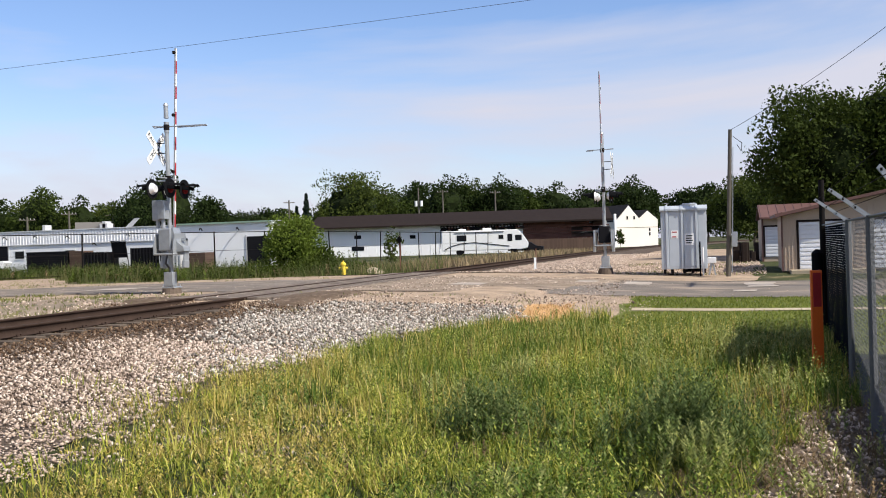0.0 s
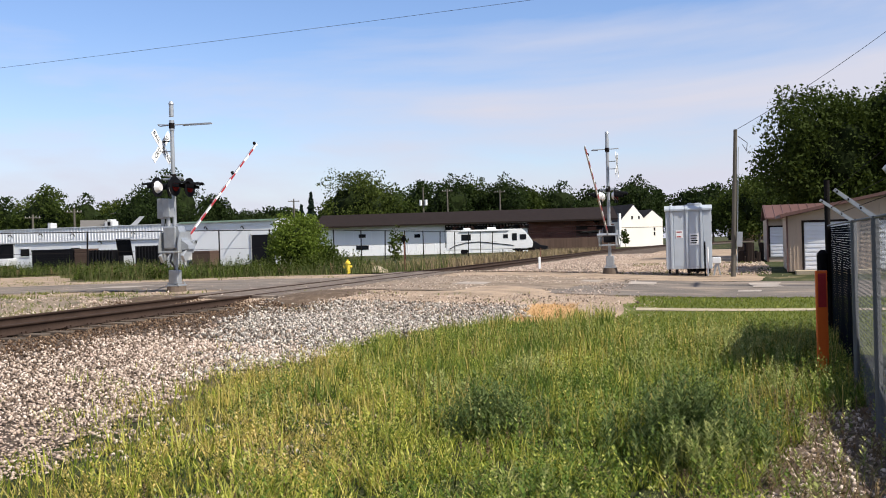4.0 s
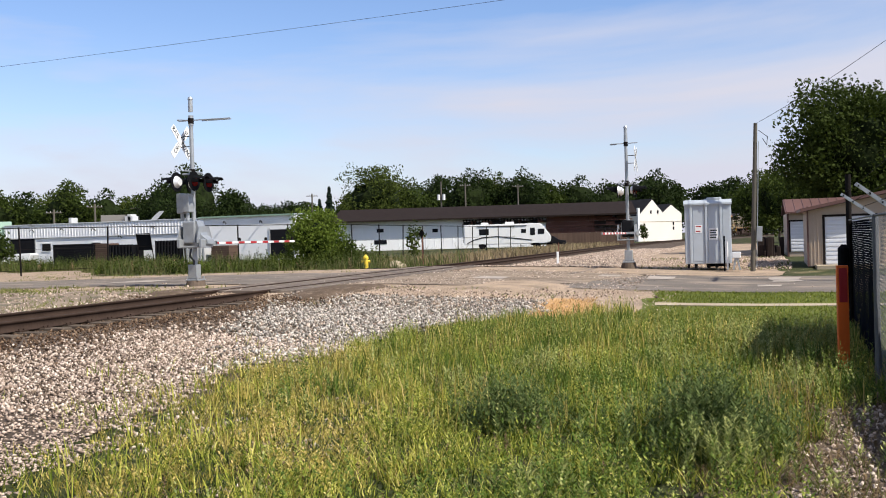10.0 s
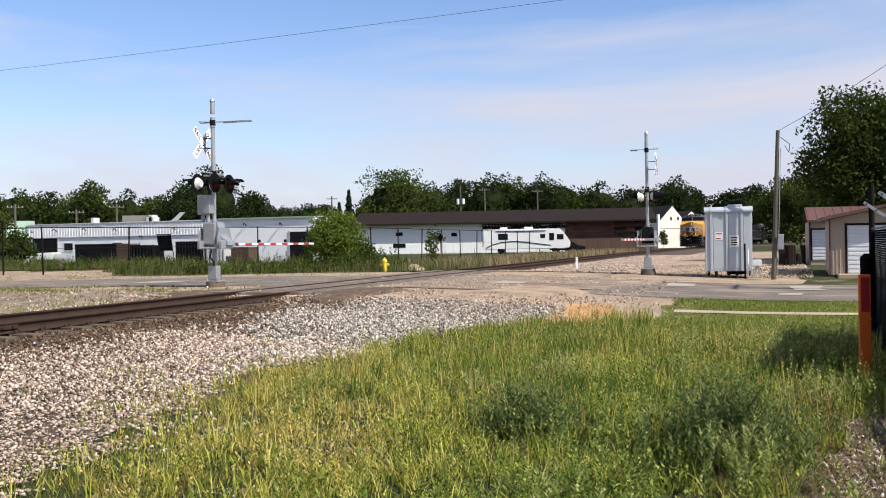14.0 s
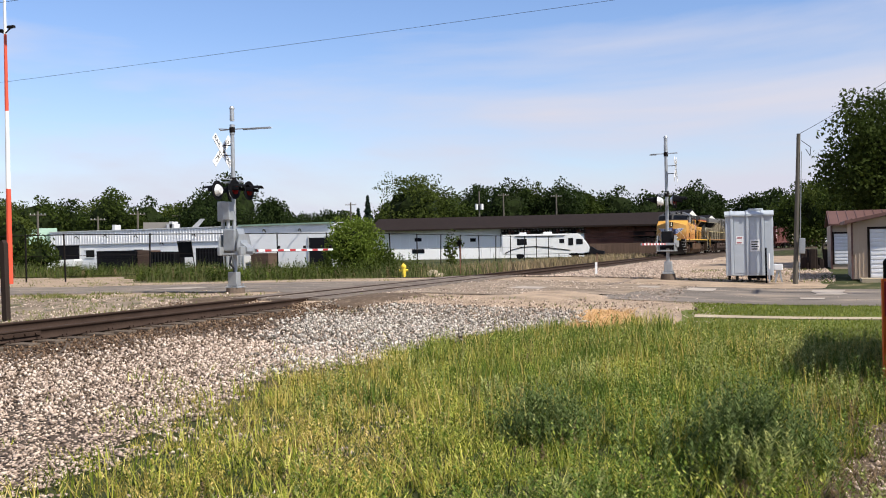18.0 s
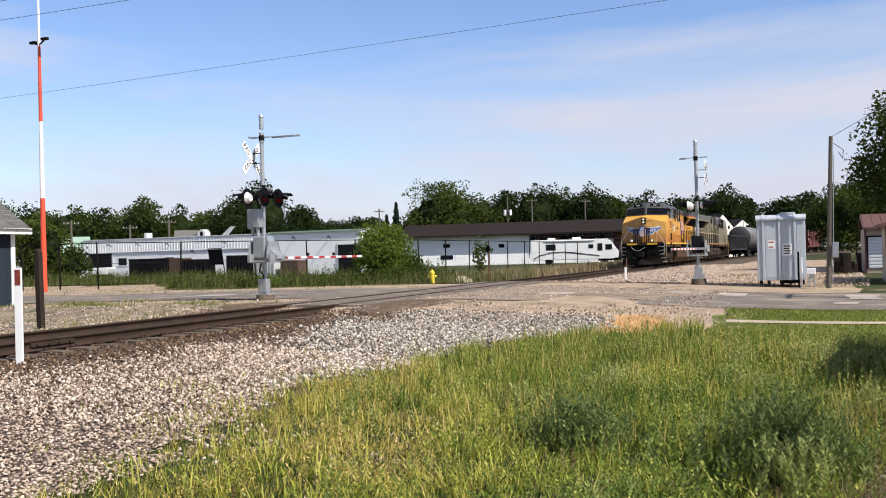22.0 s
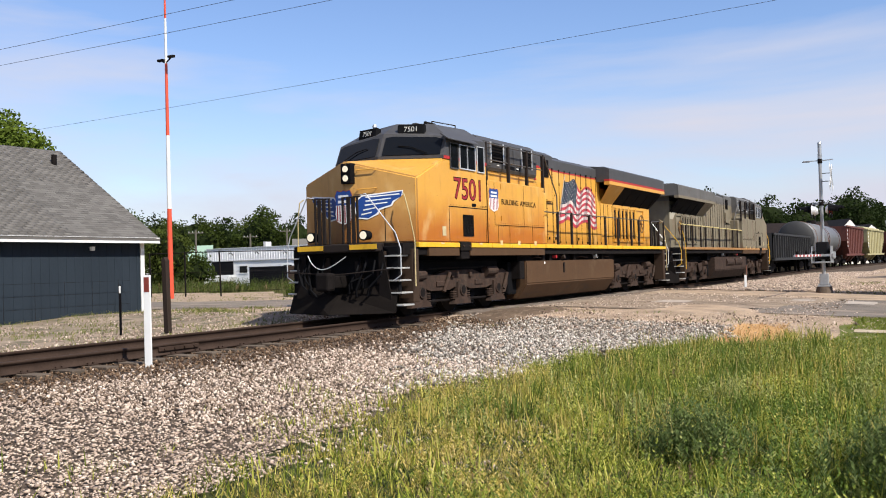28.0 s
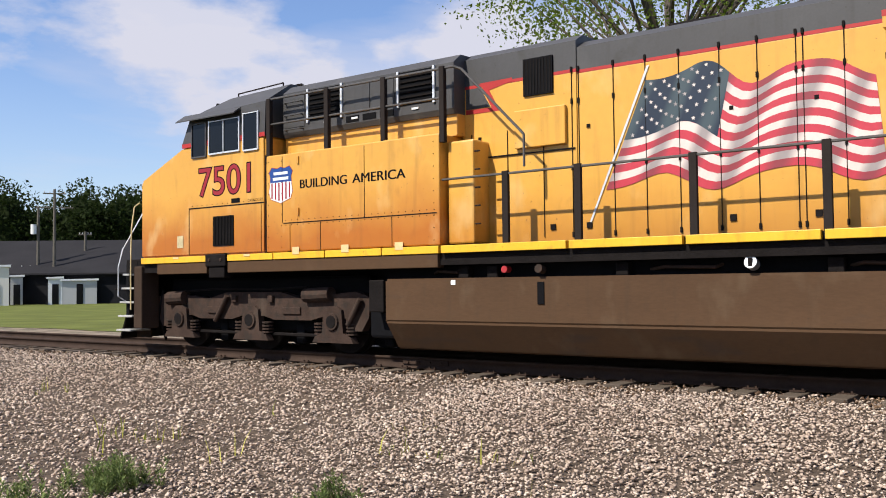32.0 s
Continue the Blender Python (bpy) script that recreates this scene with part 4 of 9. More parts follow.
# thin growth on the bare verges beside the crossing
for k, (x0, x1, y0, y1, n) in enumerate(((-34, -14, 20.3, 24.2, 10000), (-64, -14.5, 32.6, 46, 12000), (-22, -13.6, 6, 21, 10000))):
    blades("bare_verge_grass", scatter(n, x0, x1, y0, y1, lambda x, y: noise.noise((x * 0.5, y * 0.9, 130 + k)) + 0.5 * noise.noise((x * 1.9, y * 1.9, 131 + k)) > 0.10, 132 + k), 0.03, 0.16, 0.024, VERGE, "sparse grass on the bare verge", seed=135 + k, lean=0.9)

# ---- trees ----


def tree(az, d, top, wide, low=0.5, leaves=3500, size=0.30, tone=0, seed=1, spruce=False, gaps=1.0, label="", trunk=None, clumps=0):
    """A tree d metres off: trunk, limbs, and a crown of leaf clumps with an uneven outline. top: height in metres, wide: crown in metres."""
    x, y = at(az, d)
    r = np.random.RandomState(seed)
    z0 = ground_z(x, y)
    th = tagged(empty("conifer" if spruce else "tree", pose(x, y, z0)), label or ("dark narrow spruce above the roofs" if spruce else "leafy green deciduous tree"), "tree")
    tr = trunk or max(0.10, top * 0.018)
    bm = B()
    rod(bm, (0, 0, -0.3), (0.02 * top, 0, top * 0.45), tr, tr * 0.65, 8)
    rod(bm, (0.02 * top, 0, top * 0.45), (0, 0.01 * top, top * 0.9), tr * 0.65, tr * 0.15, 7)
    cb = top * low * 0.6
    verts = []
    if spruce:
        n = leaves
        f = r.rand(n) ** 0.7
        ang, rad = r.rand(n) * 6.283, wide * 0.5 * (1 - f) ** 0.9 * (0.5 + 0.5 * r.rand(n)) * (0.75 + 0.25 * np.sin(f * 60))
        pts = np.stack([np.cos(ang) * rad, np.sin(ang) * rad, cb * 0.4 + (top - cb * 0.4) * f - rad * 0.25], 1)
    else:
        nb = clumps or int(20 + 12 * r.rand())
        cen = []
        for _ in range(nb):
            v = r.randn(3)
            v /= np.linalg.norm(v)
            q = 0.58 + 0.27 * r.rand()
            c = np.array([v[0] * wide * 0.5 * q, v[1] * wide * 0.5 * q, cb + (top - cb) * (0.5 + 0.46 * v[2] * q)])
            cen.append((c, wide * (0.13 + 0.11 * r.rand()) * (0.42 if clumps else 1.0)))
        cen.append((np.array([0, 0, cb + (top - cb) * 0.50]), wide * 0.33))
        cen.append((np.array([0, 0, cb + (top - cb) * 0.30]), wide * 0.30))
        cen.append((np.array([0.05 * wide, 0, top - wide * 0.14]), wide * 0.14))
        for c, _ in cen[:clumps // 2 or 9]:
            h0 = top * (0.28 + 0.3 * r.rand())
            rod(bm, (0.012 * top, 0, h0), tuple(c * np.array([0.85, 0.85, 1.0])), tr * 0.32, tr * 0.08, 5)
        wsum = np.array([q ** 2 for _, q in cen])
        cnt = (leaves * wsum / wsum.sum()).astype(int)
        pts = []
        for (c, q), k in zip(cen, cnt):
            v = r.randn(k, 3)
            v /= np.linalg.norm(v, axis=1)[:, None]
            rad = q * (0.30 + 0.75 * r.rand(k) ** 0.55) * (1 + 0.28 * np.sin(5 * v[:, 0] + c[0]) * np.sin(4 * v[:, 2] + c[1]))
            pts.append(c + v * rad[:, None] * np.array([1, 1, 0.86]))
        pts = np.concatenate(pts)
    n = len(pts)
    u = r.randn(n, 3)
    u /= np.linalg.norm(u, axis=1)[:, None]
    w = np.cross(u, r.randn(n, 3))
    w /= np.linalg.norm(w, axis=1)[:, None]
    s = (size * (0.5 + 0.9 * r.rand(n)))[:, None]
    u, w = u * s, w * s * 0.55
    verts = np.stack([pts - u * 0.5, pts + w * 0.5, pts + u * 0.5 + w * 0.1, pts - w * 0.5], 1).reshape(-1, 3)
    faces = np.arange(n * 4).reshape(-1, 4)
    part("trunk", bm, M["bark"], th)
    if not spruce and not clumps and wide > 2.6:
        # added dark lump: closes gaps in the crown, its colour stands for inner shade
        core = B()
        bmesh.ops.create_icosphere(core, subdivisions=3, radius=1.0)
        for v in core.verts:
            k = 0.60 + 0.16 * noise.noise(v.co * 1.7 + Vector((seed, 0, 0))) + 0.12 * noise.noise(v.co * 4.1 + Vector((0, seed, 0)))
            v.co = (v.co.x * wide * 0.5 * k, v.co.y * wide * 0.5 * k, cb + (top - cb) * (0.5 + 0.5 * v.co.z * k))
        part("inner_foliage", core, INNER, th, "dark core for the shaded inside of the crown")
    link_mesh("crown", fast_mesh("crown", verts, faces), LEAF[3 if spruce else tone], th)
    return th


def tall(el, d):
    return 1.14 + 0.3 + d * math.tan(radians(el))


# trees on the skyline: bearing, distance, elevation of the top, width in degrees, tone
WEST_TREES = [(58.0, 120, 3.2, 5, 0), (53.0, 120, 3.0, 5, 0), (49.5, 125, 3.4, 4.0, 0), (46.5, 130, 3.3, 3.2, 1), (44.3, 128, 3.4, 3.0, 0), (42.6, 132, 3.2, 2.4, 1), (40.5, 125, 3.85, 2.6, 0), (38.4, 130, 3.35, 2.4, 1), (36.7, 135, 3.0, 2.4, 2), (35.3, 120, 3.6, 2.6, 1), (33.7, 105, 5.1, 3.6, 1), (31.3, 112, 3.5, 2.2, 1), (29.4, 170, 2.5, 2.0, 1), (28.0, 170, 2.7, 2.2, 1), (26.6, 175, 2.5, 2.0, 0), (22.4, 150, 4.75, 3.95, 2)]
MID_TREES = [(20.5, 155, 3.9, 3.0, 0), (18.7, 170, 4.0, 2.4, 1), (16.8, 165, 4.35, 2.9, 1), (15.0, 170, 4.05, 2.4, 0), (13.5, 168, 4.3, 2.9, 1), (11.9, 175, 3.2, 2.0, 0), (10.0, 178, 3.7, 2.6, 1), (8.2, 190, 3.2, 2.6, 1), (24.0, 175, 3.0, 3.0, 1), (19.6, 185, 3.6, 3.0, 1), (15.9, 185, 3.8, 2.8, 1), (12.6, 190, 3.5, 3.0, 1), (10.9, 190, 3.0, 2.6, 0), (30.3, 150, 2.6, 2.4, 1), (45.4, 140, 2.9, 3.0, 2), (41.5, 140, 2.9, 3.0, 2)]
EAST_TREES = [(37.5, 145, 2.9, 3.0, 0), (34.3, 130, 3.2, 3.0, 1), (6.9, 200, 3.2, 2.2, 0), (5.5, 200, 4.0, 2.8, 1), (4.2, 205, 3.0, 1.8, 1), (2.3, 230, 3.0, 2.0, 1), (1.0, 225, 3.3, 2.4, 1), (-0.5, 150, 3.6, 2.6, 0), (-1.6, 120, 3.7, 2.4, 2), (-3.2, 100, 3.5, 4.0, 0), (-6.0, 100, 4.2, 5.0, 1), (-10, 95, 5.0, 6.0, 1), (-14, 95, 5.0, 6.0, 0)]
for k, (az, d, el, wd, tone) in enumerate(WEST_TREES + MID_TREES + EAST_TREES):
    el += 0.08 if 8 < az < 22 else (0.22 if 35 < az < 51 else 0.0)
    wide = d * math.tan(radians(wd)) * 1.12
    tree(az, d, tall(el, d), wide * 1.15, 0.10, 11000 if wd > 3.9 else 6500, (0.0024 if wd > 3.9 else 0.0026) * d + 0.05, tone, 100 + k)
tree(25.35, 160, tall(3.35, 160), 4.4, 0.3, 1800, 0.55, 3, 150, True)
tree(25.95, 165, tall(2.6, 165), 3.4, 0.3, 1200, 0.55, 3, 151, True)
tree(-5.6, 58, tall(8.1, 58), 7.8, 0.36, 30000, 0.22, 0, 160, label="tall dense leafy tree behind the storage sheds")
tree(-9.2, 60, tall(9.7, 60), 8.5, 0.36, 26000, 0.22, 0, 161, label="tall dense leafy tree behind the storage sheds")
tree(46.1, 76, tall(3.35, 76), 4.4, 0.04, 5200, 0.24, 2, 165, label="light green drooping tree beside the yard fence", trunk=0.1)
tree(44.5, 82, tall(1.15, 82), 3.6, 0.02, 2600, 0.26, 0, 166, label="low green bush at the end of the works building", trunk=0.06)
tree(-12.6, 60, tall(9.2, 60), 8.0, 0.36, 7000, 0.28, 1, 162, label="tall dense leafy tree behind the storage sheds")
tree(55.0, 52, tall(9.6, 52), 6.2, 0.4, 17000, 0.25, 4, 163, label="bright green broad-leaved tree behind the house")
tree(113.0, 36, 18.3, 18.5, 0.80, 15000, 0.17, 4, 164, label="large spreading tree with airy outer branches", trunk=0.38, clumps=90)
for k, (az, el) in enumerate(((156, 6.0), (152.6, 6.1), (150.2, 4.6), (148.1, 6.3), (146.0, 6.0), (143.5, 6.2), (140.5, 5.6), (137, 5.2), (133, 4.6), (129, 4.4), (124, 4.0))):
    tree(az, 122, tall(el + 0.25, 122), 12.5, 0.06, 8500, 0.46, 1, 170 + k)
# the bush and the sapling by the far fence
BX, BY = at(26.1, 52)
bush = tree(26.25, 52, tall(2.1, 52), 3.45, 0.02, 13000, 0.15, 4, 190, label="rounded bright green bush among the tall weeds", trunk=0.06)
bush.name = "bush"
bush["category"] = "bush"
tree(24.6, 53, 1.5, 2.4, 0.1, 1800, 0.18, 0, 191, label="low green bush among the tall weeds", trunk=0.04)
tree(20.2, 55, tall(1.25, 55), 1.3, 0.25, 420, 0.22, 2, 192, label="thin young sapling by the fence", trunk=0.03)

blades("yard_weeds", scatter(3500, -4.5, 1.5, 36.6, 50, lambda x, y: noise.noise((x * 0.6, y * 0.4, 44)) > 0.15 or y < 37.3, 75), 0.04, 0.2, 0.03, VERGE, "thin grass round the relay cabinet", seed=76, lean=0.8)
# tar-filled cracks in the road
cr = random.Random(12)
verts, faces = [], []
for k in range(20):
    x, y = cr.uniform(-30, 4), 0
    y = road_y(x) + cr.uniform(-3.4, 3.8)
    a = cr.choice((0.0, 0.15, -0.2, 1.5, 1.3)) + cr.uniform(-0.2, 0.2)
    w = cr.uniform(0.008, 0.024)
    n = cr.randint(8, 22)
    first = len(verts)
    for j in range(n):
        a += cr.uniform(-0.5, 0.5) - 0.25 * math.sin(a)
        x, y = x + 0.35 * math.cos(a), y + 0.35 * math.sin(a)
        ww = w * cr.uniform(0.5, 1.3)
        dx, dy = -math.sin(a) * ww, math.cos(a) * ww
        verts += [(x + dx, y + dy, ground_z(x, y) + 0.044), (x - dx, y - dy, ground_z(x, y) + 0.044)]
    faces += [(first + 2 * j, first + 2 * j + 1, first + 2 * j + 3, first + 2 * j + 2) for j in range(n - 1)]
tagged(link_mesh("road_cracks", fast_mesh("road_cracks", verts, faces), M["darkwood"]), "dark tar-filled cracks in the road", "road cracks", "", "stuff")
stones("road_grit", scatter(7000, -11.2, -3, 19.5, 33, lambda x, y: noise.noise((x * 0.5, y * 0.5, 151)) > -0.15, 171), 0.015, 0.05, BROWNED, "loose tan stones strewn on the crossing", lift=0.03, seed=172)
stones("road_grit", scatter(1500, -30, 2, 20, 37, None, 71), 0.010, 0.032, STONES, "loose grit on the road", lift=0.03, seed=72)
blades("apron_weeds", scatter(2500, -11, -1.5, 18.2, 23.5, lambda x, y: noise.noise((x * 0.8, y * 0.8, 40)) > 0.18, 73), 0.02, 0.12, 0.02, VERGE, "thin grass in the gravel", seed=74, lean=1.0)

# ---- level crossing signals ----
GATES = []


def hood_lamp(parent, y, face):
    """One flasher: black round backing, housing, hood and red lens; face -1 or 1 along x."""
    x = 0.30 * face
    bm = B()
    rod(bm, (x - 0.01 * face, y, 0), (x + 0.01 * face, y, 0), 0.29, seg=24)
    body = part("flasher_backing", bm, M["black"], parent, "round black flasher backing")
    bm = B()
    rod(bm, (x - 0.01 * face, y, 0), (x - 0.12 * face, y, 0), 0.185, 0.11, seg=20)
    part("lamp_housing", bm, M["mirror"], body, "pale lamp housing")
    bm = B()
    for k in range(-7, 8):
        a, b = radians(90 + k * 13 - 6.5), radians(90 + k * 13 + 6.5)
        pts = [(x + 0.01 * face, y + 0.165 * math.cos(q), 0.165 * math.sin(q)) for q in (a, b)]
        far = [(x + (0.44 if abs(k) < 5 else 0.24) * face, p[1], p[2] - 0.03) for p in pts]
        bm.faces.new([bm.verts.new(p) for p in (pts[0], pts[1], far[1], far[0])])
    bmesh.ops.remove_doubles(bm, verts=bm.verts, dist=0.004)
    bmesh.ops.solidify(bm, geom=bm.faces[:], thickness=0.006)
    part("hood", bm, M["black"], body, "black sun hood")
    bm = B()
    rod(bm, (x + 0.01 * face, y, 0), (x + 0.03 * face, y, 0), 0.15, seg=18)
    part("lens", bm, M["lens"], body, "dark red lens")
    for o in (body,):
        o.matrix_basis = pose(0, 0, 2.95)


def signal_mast(x, y, z, turn, reach, pivot, near):
    th = tagged(empty("crossing_signal", pose(x, y, z, 0, 0, turn)), "galvanised crossing signal mast with crossbuck, flashers and gate", "crossing signal", "signals at the level crossing")
    bm = B()
    rod(bm, (0, 0, 0.05), (0, 0, 5.05), 0.066, 0.060, 14)
    rod(bm, (0, 0, 4.75), (0, 0, 5.05), 0.075, seg=14)
    part("mast", bm, M["galv"], th, smooth=False)
    part("mast_cap", rod(B(), (0, 0, 5.05), (0, 0, 5.42), 0.070, 0.066, 14), M["galv"], th, "steel mast cap")
    part("foundation", rod(B(), (0, 0, -0.35), (0, 0, 0.12), 0.34, 0.27, 16), mat("stained_concrete", (0.115, 0.088, 0.068), 0.95, bump=0.5, var=0.35), th, "stained round concrete foundation")
    part("base_flange", box(B(), -0.22, 0.22, -0.22, 0.22, 0.12, 0.16, 0.008), M["galv"], th, "steel base flange")
    for bx, by in product((-0.17, 0.17), (-0.17, 0.17)):
        part("anchor_bolt", rod(B(), (bx, by, 0.12), (bx, by, 0.24), 0.022, seg=6), M["galv"], th)
    part("base_box", box(B(), -0.15, 0.15, -0.17, 0.07, 0.18, 0.60, 0.02), M["galv"], th, "square steel base box")
    bm = B()
    pipe(bm, [(0, 0, 4.80), (reach - 0.05, 0.12, 4.80), (reach, 0.10, 4.77), (0.35, 0.05, 4.77)], 0.018)
    pipe(bm, [(0, 0, 4.80), (-0.42, -0.08, 4.83), (-0.45, 0.06, 4.80), (0, 0.03, 4.80)], 0.016)
    part("bracket", bm, M["galv"], th, "thin steel bracket")
    # crossbuck
    buck = part("crossbuck_bracket", pipe(pipe(B(), [(0, 0, 4.32), (-0.36, 0, 4.32)], 0.014), [(0, 0, 4.02), (-0.36, 0, 4.02)], 0.014), M["darkiron"], th)
    for k, (tilt, text) in enumerate(((-45, "RAIL ROAD"), (45, "CROSSING"))):
        bl = part("crossbuck_blade", box(B(), -0.006, 0.006, -0.61, 0.61, -0.115, 0.115, 0.003), M["white"], th, "white crossbuck blade with black letters")
        bl.matrix_basis = pose(-0.36 - 0.014 * k, 0, 4.17, tilt, 0, 0)
        for face in (1, -1):
            shown = text if k else ("RAIL   ROAD")
            words("lettering", shown, 0.185, 0.003, M["black"], bl, Matrix.Translation((face * 0.0085, 0, 0)) @ Matrix.Rotation(radians(90 if face > 0 else -90), 4, "Z") @ Matrix.Rotation(radians(90), 4, "X"), spacing=1.12)
    # flashers
    arm = part("flasher_arm", pipe(pipe(B(), [(0, -0.42, 3.27), (0, 0.42, 3.27)], 0.022), [(-0.34, 0, 3.2), (0.34, 0, 3.2)], 0.03), M["galv"], th)
    for y0, f in product((-0.38, 0.38), (-1, 1)):
        hood_lamp(th, y0, f)
    # boxes and gate mechanism
    if near:
        part("junction_box", box(B(), -0.42, -0.20, -0.26, 0.06, 2.02, 2.62, 0.02), M["galv"], th, "grey junction box")
        part("relay_box", box(B(), -0.19, 0.06, -0.34, -0.08, 2.05, 2.60, 0.02), M["galv"], th, "grey relay box")
        part("box_pipe", rod(rod(B(), (-0.30, -0.14, 1.80), (-0.30, -0.14, 2.02), 0.06, seg=10), (-0.08, -0.2, 1.80), (-0.08, -0.2, 2.05), 0.06, seg=10), M["galv"], th)
        part("drive_cover", prism(B(), [(0.16, 1.06), (0.62, 1.10), (0.60, 1.22), (0.40, 1.36), (0.26, 1.78), (0.16, 1.80)], "y", -0.26, 0.10), M["galv"], th, "tapered grey drive cover")
    bm = box(B(), -0.20, 0.22, -0.32, 0.16, 1.12, 1.78, 0.04)
    part("gate_mechanism", bm, M["galv"] if near else M["darkbld"], th, "grey gate mechanism housing" if near else "dark gate mechanism housing in a grey frame")
    part("mechanism_cover", box(B(), 0.225, 0.25, -0.24, 0.10, 1.2, 1.7, 0.01), M["alu"], th)
    bm = B()
    pipe(bm, [(0.05, -0.25, 1.1), (0.02, -0.30, 0.85), (0.06, -0.16, 0.72), (0.03, -0.12, 0.45)], 0.028, 7)
    part("cable", bm, M["cable"], th, "black looped cable")
    bm = B()
    pipe(bm, [(-0.30, -0.40, 1.02), (-0.30, 0.38, 1.02), (0.36, 0.38, 1.02), (0.36, -0.40, 1.02), (-0.30, -0.40, 1.02)], 0.03)
    part("guard_frame", bm, M["galv"], th)
    for q in (-0.30, 0.36):
        part("guard_plate", prism(B(), [(-0.42, 1.02), (0.40, 1.02), (0.40, 1.18), (0.22, 1.62), (-0.30, 1.62), (-0.42, 1.25)], "x", q - 0.012, q + 0.012), M["galv"], th, "grey side plate of the gate drive")
    part("band_clamp", rod(B(), (0, 0, 3.12), (0, 0, 3.34), 0.085, seg=14), M["darkiron"], th)
    part("band_clamp", rod(B(), (0, 0, 4.70), (0, 0, 4.86), 0.085, seg=14), M["darkiron"], th)
    part("bell", rod(B(), (0, 0, 5.42), (0, 0, 5.50), 0.085, 0.05, 14), M["galv"], th, "grey bell housing")
    # the arm itself, turning about its pivot
    bm = B()
    box(bm, -0.022, 0.022, 0.30, 6.1 if near else 6.6, -0.036, 0.036, 0.008)
    gate = part("gate_arm", bm, M["galv"], th, "slender gate arm striped red and white")
    for k in range(14 if near else 15):
        y0 = 0.70 + k * 0.385
        part("stripe", box(B(), -0.025, 0.025, y0, y0 + 0.383, -0.033, 0.033), M["white"] if k % 2 else M["red"], gate, "white reflective band" if k % 2 else "red reflective band")
    for y0 in (2.3, 4.0, 5.9):
        part("arm_lamp", box(B(), -0.04, 0.04, y0, y0 + 0.09, 0.05, 0.15, 0.02), M["darkiron"], gate, "small dark arm lamp")
    bm = B()
    for sx in (-0.36, 0.40):
        prism(bm, [(-0.42, -0.10), (-0.2, -0.14), (0.35, -0.05), (0.35, 0.05), (-0.2, 0.12), (-0.42, 0.12)], "x", sx - 0.02, sx + 0.02)
    box(bm, -0.40, -0.30, -0.52, -0.30, -0.13, 0.13, 0.02)
    box(bm, 0.34, 0.44, -0.52, -0.30, -0.13, 0.13, 0.02)
    box(bm, -0.38, 0.42, 0.28, 0.36, -0.045, 0.045)
    part("counterweight", bm, M["galv"], gate, "grey counterweight bars")
    if near:
        for piece in th.children:
            if piece.name.split(".")[0] not in ("mast", "foundation", "base_flange", "anchor_bolt", "base_box", "cable", "gate_arm"):
                piece.matrix_basis = Matrix.Translation((0, 0, 0.11)) @ piece.matrix_basis
    GATES.append((gate, pivot))
    return th


signal_mast(-15.78, 23.88, -0.02, 0, 1.3, 0.13, True)
signal_mast(-4.57, 36.8, -0.12, 180, 0.6, 0.02, False)

# ---- relay cabinet, hydrant, posts ----
cx, cy = at(2.42, 36.6)
cab = tagged(empty("relay_cabinet", pose(cx, cy, -0.20, 0, 0, 4)), "tall silver metal relay cabinet with ribbed doors", "cabinet")
part("body", box(B(), -0.84, 0.84, -0.45, 0.6, 0.12, 2.36, 0.02), M["alu"], cab)
bm = B()
prism(bm, [(-0.53, 2.34), (-0.53, 2.40), (-0.40, 2.53), (0.55, 2.53), (0.66, 2.40), (0.66, 2.34)], "x", -0.87, 0.87)
part("roof", bm, M["alu"], cab, "shallow metal cabinet roof")
part("roof_vent", box(B(), -0.02, 0.50, -0.42, 0.35, 2.50, 2.61, 0.02), M["alu"], cab, "flat roof ventilator")
for x0 in (-0.62, -0.06, 0.47):
    part("rib", box(B(), x0 - 0.045, x0 + 0.045, -0.50, -0.45, 0.14, 2.40, 0.012), M["alu"], cab)
for x0 in (-0.34, 0.20, 0.66):
    part("door_panel", box(B(), x0 - 0.20 * (1 if x0 < 0.6 else 0.6), x0 + 0.20 * (1 if x0 < 0.6 else 0.6), -0.462, -0.448, 0.22, 2.28, 0.004), M["alu"], cab)
for x0 in (-0.20, 0.20):
    part("side_vent", box(B(), 0.84, 0.86, x0 - 0.12, x0 + 0.12, 1.9, 2.15, 0.005), M["galv"], cab, "small side ventilator")
for x0 in (-0.62, -0.06, 0.47):
    part("roof_rib", prism(B(), [(-0.56, 2.34), (-0.56, 2.41), (-0.41, 2.56), (0.5, 2.56), (0.5, 2.54), (-0.40, 2.54), (-0.53, 2.40), (-0.53, 2.34)], "x", x0 - 0.045, x0 + 0.045), M["alu"], cab)
for x0 in (-0.72, -0.45, 0.0, 0.3, 0.72):
    part("foot", box(B(), x0 - 0.05, x0 + 0.05, -0.42, 0.55, -0.04, 0.12, 0.01), M["darkiron"], cab, "dark steel foot")
for x0, z0, w, h, c in ((-0.34, 1.44, 0.13, 0.15, "red"), (0.20, 1.24, 0.17, 0.22, "black")):
    pl = part("placard", box(B(), x0 - w, x0 + w, -0.470, -0.463, z0 - h, z0 + h), M["white"], cab, "white notice with unreadable lines")
    for k in ((0, 3) if c == "red" else range(4)):
        part("text_bar", box(B(), x0 - w * 0.75, x0 + w * (0.7 - 0.2 * (k % 2)), -0.474, -0.470, z0 + h * (0.6 - 0.4 * k) - 0.02, z0 + h * (0.6 - 0.4 * k) + 0.02), M[c], pl)
part("handle", pipe(B(), [(0.40, -0.49, 1.15), (0.40, -0.51, 1.0)], 0.015), M["galv"], cab)

